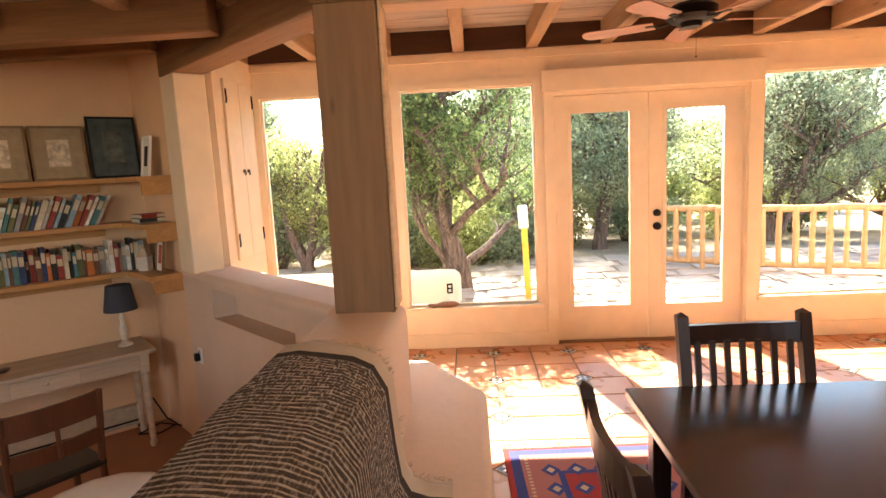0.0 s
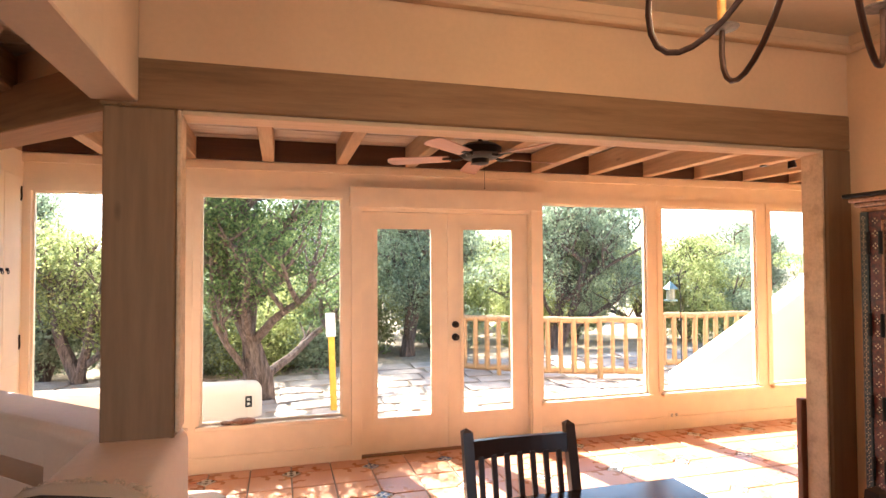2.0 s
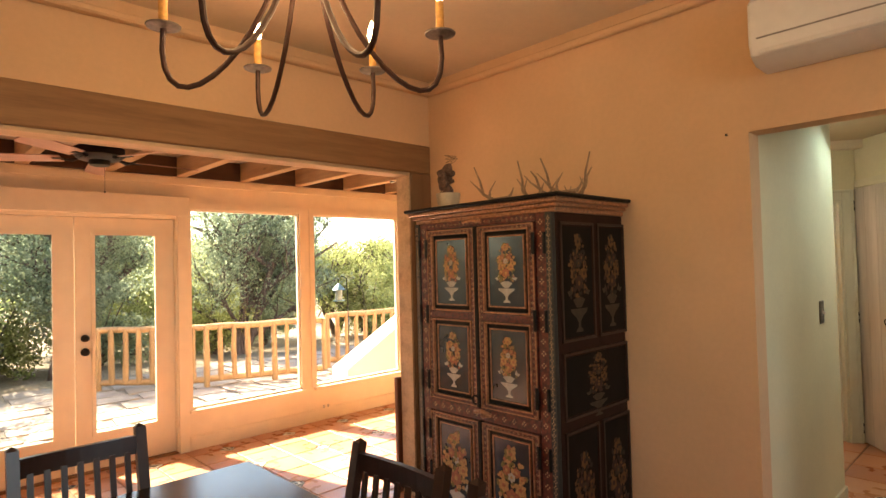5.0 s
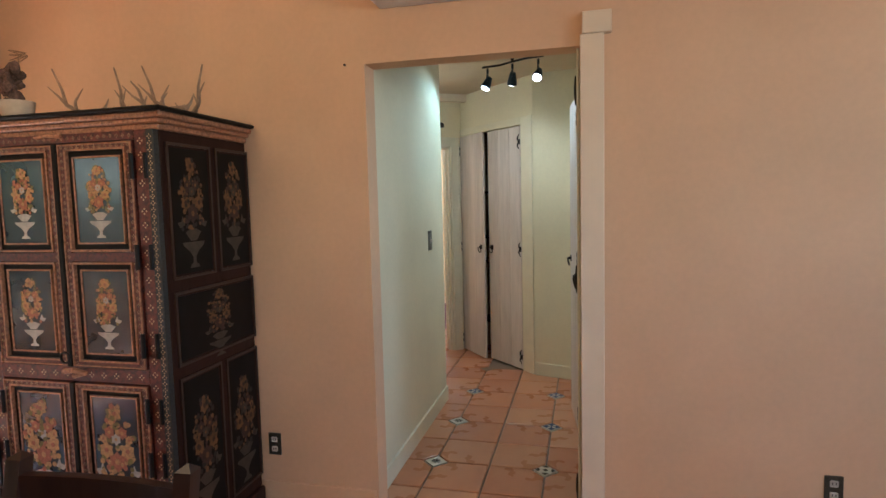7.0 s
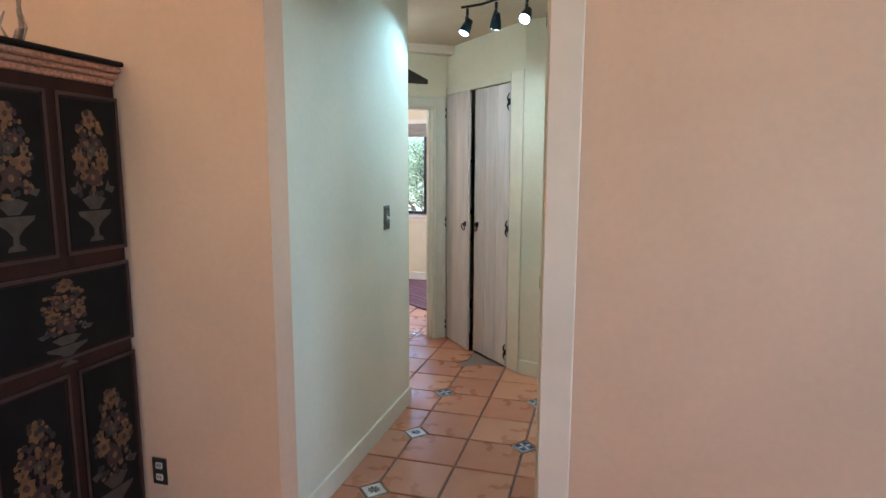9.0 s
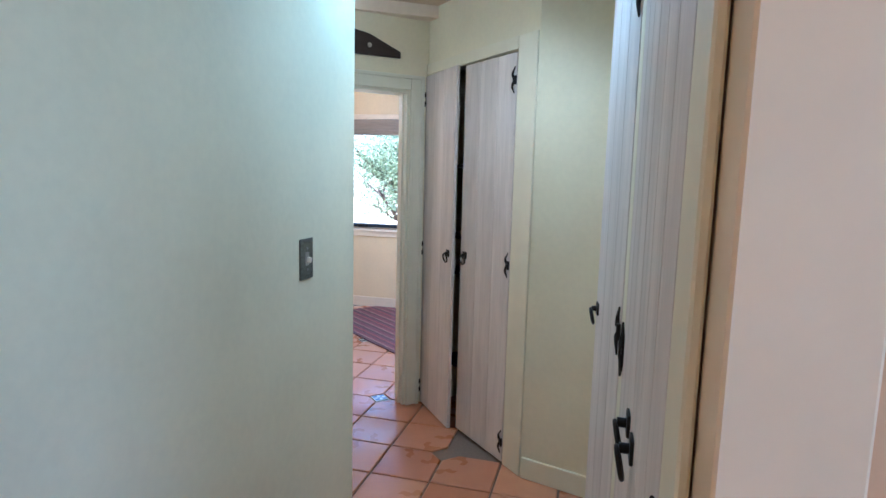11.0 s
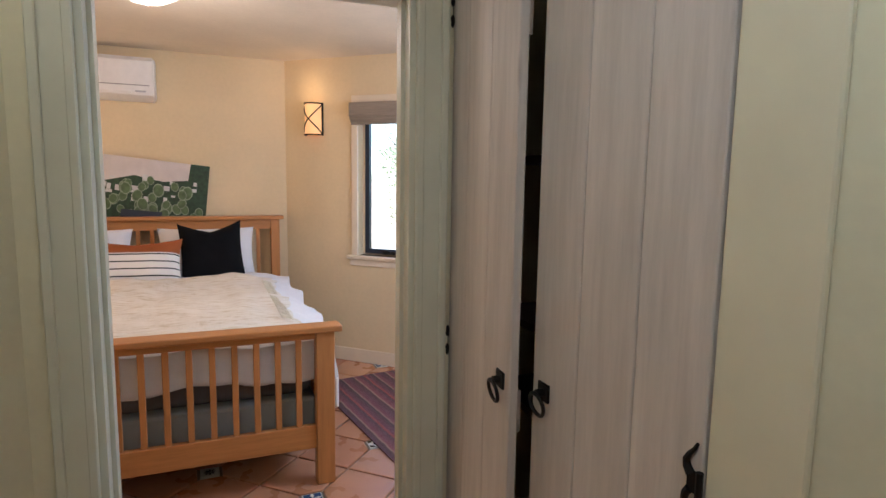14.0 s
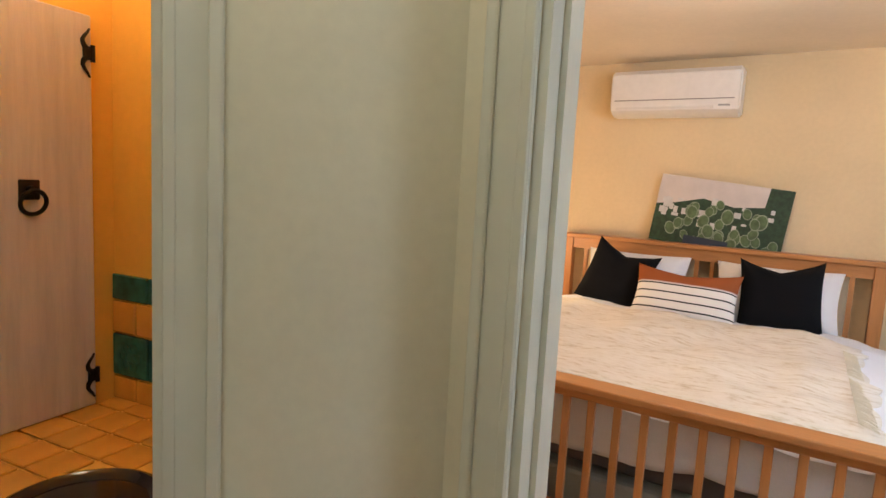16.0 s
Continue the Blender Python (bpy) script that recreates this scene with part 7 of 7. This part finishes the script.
for i, (x, y, s, k) in enumerate(((-.5, 9.4, 1.15, 1), (.35, 9.9, 1.1, 0), (1.5, 10.2, 1.1, 1), (-1.3, 11.0, 1.2, 0), (.4, 11.8, 1.3, 1), (-2.6, 10.2, 1.2, 1), (-4.0, 11.5, 1.5, 0), (2.2, 12.2, 1.3, 0), (4.0, 12.6, 1.3, 1), (6.2, 12.2, 1.2, 0), (7.6, 12.8, 1.4, 1), (9.8, 11.6, 1.2, 0), (11.8, 12.6, 1.5, 1), (8.2, 14.8, 1.5, 0), (5.2, 14.6, 1.6, 0), (1.2, 14, 1.6, 1), (-1.8, 13, 1.5, 0), (13.5, 11.2, 1.3, 0), (-6, 10, 1.4, 1))):
    copy_thing((s1_, s2_)[k], pose(x, y, -.16 - min(1.2, .05 * max(0, y - 11)), 0, 0, 73 * i) @ Matrix.Scale(s, 4))
rr = random.Random(9)
src = (t1, t2, t3, t4)
for i, (x, y, s, k) in enumerate(((-1.9, 9.6, .9, 3), (-4.5, 13, 1.1, 1), (.2, 13.0, 1.1, 3), (1.6, 15.5, 1.2, 2), (-1.5, 15, 1.2, 3), (7.6, 19, 1.3, 3), (4.3, 17, 1.3, 3), (-8, 16, 1.1, 2), (7.6, 16.5, .85, 3), (13, 14.5, .95, 3), (16.5, 17, 1.0, 1), (11.2, 21, 1.0, 2), (5.4, 22, 1.0, 3), (-1.5, 24, 1.1, 1), (2.3, 30, 1.1, 3), (20, 24, 1.1, 3), (-14, 26, 1.1, 2), (9, 33, 1.2, 1), (15, 34, 1.2, 3), (-7, 36, 1.2, 3), (24, 36, 1.2, 2), (2, 45, 1.2, 1), (-18, 45, 1.3, 3), (12, 48, 1.3, 3), (30, 48, 1.3, 1), (-28, 38, 1.3, 1), (36, 40, 1.3, 3))):
    copy_thing(src[k], pose(x, y, -.14 - min(1.6, .05 * max(0, y - 11)), 0, 0, rr.uniform(0, 360)) @ Matrix.Scale(s, 4))
for i, (x, y, s, k) in enumerate(((12.4, 1.6, .8, 3), (14.5, 3.2, .9, 1), (16, .5, 1.0, 3))):
    copy_thing(src[k], pose(x, y, -.45, 0, 0, 40 * i) @ Matrix.Scale(s, 4))
HILL = m_plain("wooded_hill", (.07, .10, .07), .95, var=.4, scale=.08)
bm = bm_new()
NN = 60
g = [[bm.verts.new((-350 + 700 * i / NN, 260 + 60 * j, (-3 if j == 0 else (2 + 9 * max(0, noise.noise(Vector((i * .13, j * .5, 2)))) + (6 if j == 1 else 0))))) for j in range(3)] for i in range(NN + 1)]
for i in range(NN):
    for j in range(2):
        bm.faces.new((g[i][j], g[i + 1][j], g[i + 1][j + 1], g[i][j + 1]))
struct("backdrop", bm, HILL, "low wooded hills on the horizon", smooth=True)

# ---------- floor tiles ----------
TERRA = NT("terracotta_tile", 0.38)
_v = TERRA.coord("Object")
_oi = TERRA.n("ObjectInfo")
_c = TERRA.ramp(_oi.outputs["Random"], [(0.0, (0.42, 0.165, 0.08)), (0.35, (0.52, 0.225, 0.11)), (0.7, (0.56, 0.28, 0.145)), (1.0, (0.46, 0.20, 0.105))])
_n = TERRA.noise(_v, 7, 5)
_c = TERRA.mix(0.22, _c, TERRA.ramp(_n, [(0.3, (0.28, 0.10, 0.05)), (0.7, (0.56, 0.30, 0.17))]))
TERRA.bump(_n, 0.25, 0.004)
TERRA.t.links.new(TERRA.ramp(TERRA.noise(_v, 3, 3), [(0.3, (0.22,) * 3), (0.7, (0.42,) * 3)]), TERRA.b.inputs["Roughness"])
TERRA = TERRA.col(_c)
DOTM = [m_plain("glazed_insert_white", (0.70, 0.68, 0.60), 0.2), m_plain("glazed_insert_blue", (0.04, 0.07, 0.17), 0.2), m_plain("glazed_insert_black", (0.03, 0.03, 0.03), 0.2)]


def tile_mesh(p, cx, cy, g=0.011, cut=0.075, corner=0):
    """A square tile with slightly worn edges, one corner cut off for the insert."""
    h = p / 2 - g / 2
    if cut:
        pts = [(h, h - cut), (h - cut, h), (-h, h), (-h, -h), (h, -h)]
    else:
        pts = [(h, h), (-h, h), (-h, -h), (h, -h)]
    bm = bm_new()
    rings = []
    for s, z in ((1.0, -0.012), (1.0, -0.003), (0.965, 0.0)):
        rings.append([bm.verts.new((x * s, y * s, z)) for x, y in pts])
    n = len(pts)
    for a, b in zip(rings, rings[1:]):
        for j in range(n):
            bm.faces.new((a[j], a[(j + 1) % n], b[(j + 1) % n], b[j]))
    bm.faces.new(rings[-1])
    return mesh_of("tile", bm, TERRA)


def dot_mesh(k):
    bm = bm_new()
    r = 0.066
    box(bm, -r / 1.414, r / 1.414, -r / 1.414, r / 1.414, -0.012, -0.001)
    me = mesh_of("insert", bm, DOTM)
    bm = bmesh.new(); bm.from_mesh(me)
    def fl(pts, mi):
        f = bm.faces.new([bm.verts.new((x, y, 0.0004)) for x, y in pts]); f.material_index = mi
    q = r / 1.414
    if k == 0:
        for i in range(8):
            a = i * math.pi / 4
            fl([(0.012 * math.cos(a + b) if j else 0, 0.012 * math.sin(a + b) if j else 0) if j < 1 else ((0.034 if j == 2 else 0.022) * math.cos(a + b), (0.034 if j == 2 else 0.022) * math.sin(a + b)) for j, b in ((0, 0), (1, -0.25), (2, 0), (3, 0.25))], 2)
    elif k == 1:
        fl([(-q * .9, -q * .9), (q * .9, -q * .9), (q * .9, q * .9), (-q * .9, q * .9)], 1)
        for i in range(4):
            a = i * math.pi / 2
            f = bm.faces.new([bm.verts.new((x, y, 0.0008)) for x, y in [(0, 0), (0.03 * math.cos(a - .35), 0.03 * math.sin(a - .35)), (0.042 * math.cos(a), 0.042 * math.sin(a)), (0.03 * math.cos(a + .35), 0.03 * math.sin(a + .35))]]); f.material_index = 0
    else:
        for sx, sy in ((1, 1), (-1, 1), (-1, -1), (1, -1)):
            fl([(sx * q * .9, sy * q * .9), (sx * q * .9, sy * q * .25), (sx * q * .45, sy * q * .45), (sx * q * .25, sy * q * .9)][::sx * sy], 2)
        fl([(-.012, -.012), (.012, -.012), (.012, .012), (-.012, .012)], 2)
    bm.to_mesh(me); bm.free()
    return me


def tile_floor(x0, y0, x1, y1, ox, oy, p, inside, joined=False):
    """Square tiles of pitch p; an insert sits at (ox, oy) and every second joint from there."""
    tm = tile_mesh(p, 0, 0)
    dots = [dot_mesh(k) for k in range(3)]
    for i in range(math.floor((x0 - ox) / p), math.ceil((x1 - ox) / p)):
        for j in range(math.floor((y0 - oy) / p), math.ceil((y1 - oy) / p)):
            cx, cy = ox + (i + 0.5) * p, oy + (j + 0.5) * p
            if inside(cx, cy):
                # the insert corner lies towards the nearest even joint
                rot = {(0, 0): 180, (1, 0): 270, (0, 1): 90, (1, 1): 0}[(i % 2, j % 2)]
                ob = new("tile", tm); ob.parent = sub
                ob.matrix_basis = pose(cx, cy, random.uniform(-0.0008, 0.0008), 0, 0, rot)
            if i % 2 == 0 and j % 2 == 0 and inside(ox + i * p, oy + j * p):
                ob = new("insert", dots[random.randrange(3)]); ob.parent = sub
                ob.matrix_basis = pose(ox + i * p, oy + j * p, 0, 0, 0, 45)


tile_floor(-1.0, 0.7, 6.7, 5.02, 0.88, 3.03, 0.305, lambda x, y: (y > 2.95 and x + y > 3.4) or (0.7 < x < 4.0 and y > 0.7))
tile_floor(2.2, -3.6, 9.8, 4.6, 4.54, -0.125, 0.317, lambda x, y: (4.0 < x < 6.35 and -0.5 < y < 1.95) or (x > 6.3 and y > 0.6 and x + y < 13.1) or (2.3 < x < 4.0 and -1.0 < y < 0.7))
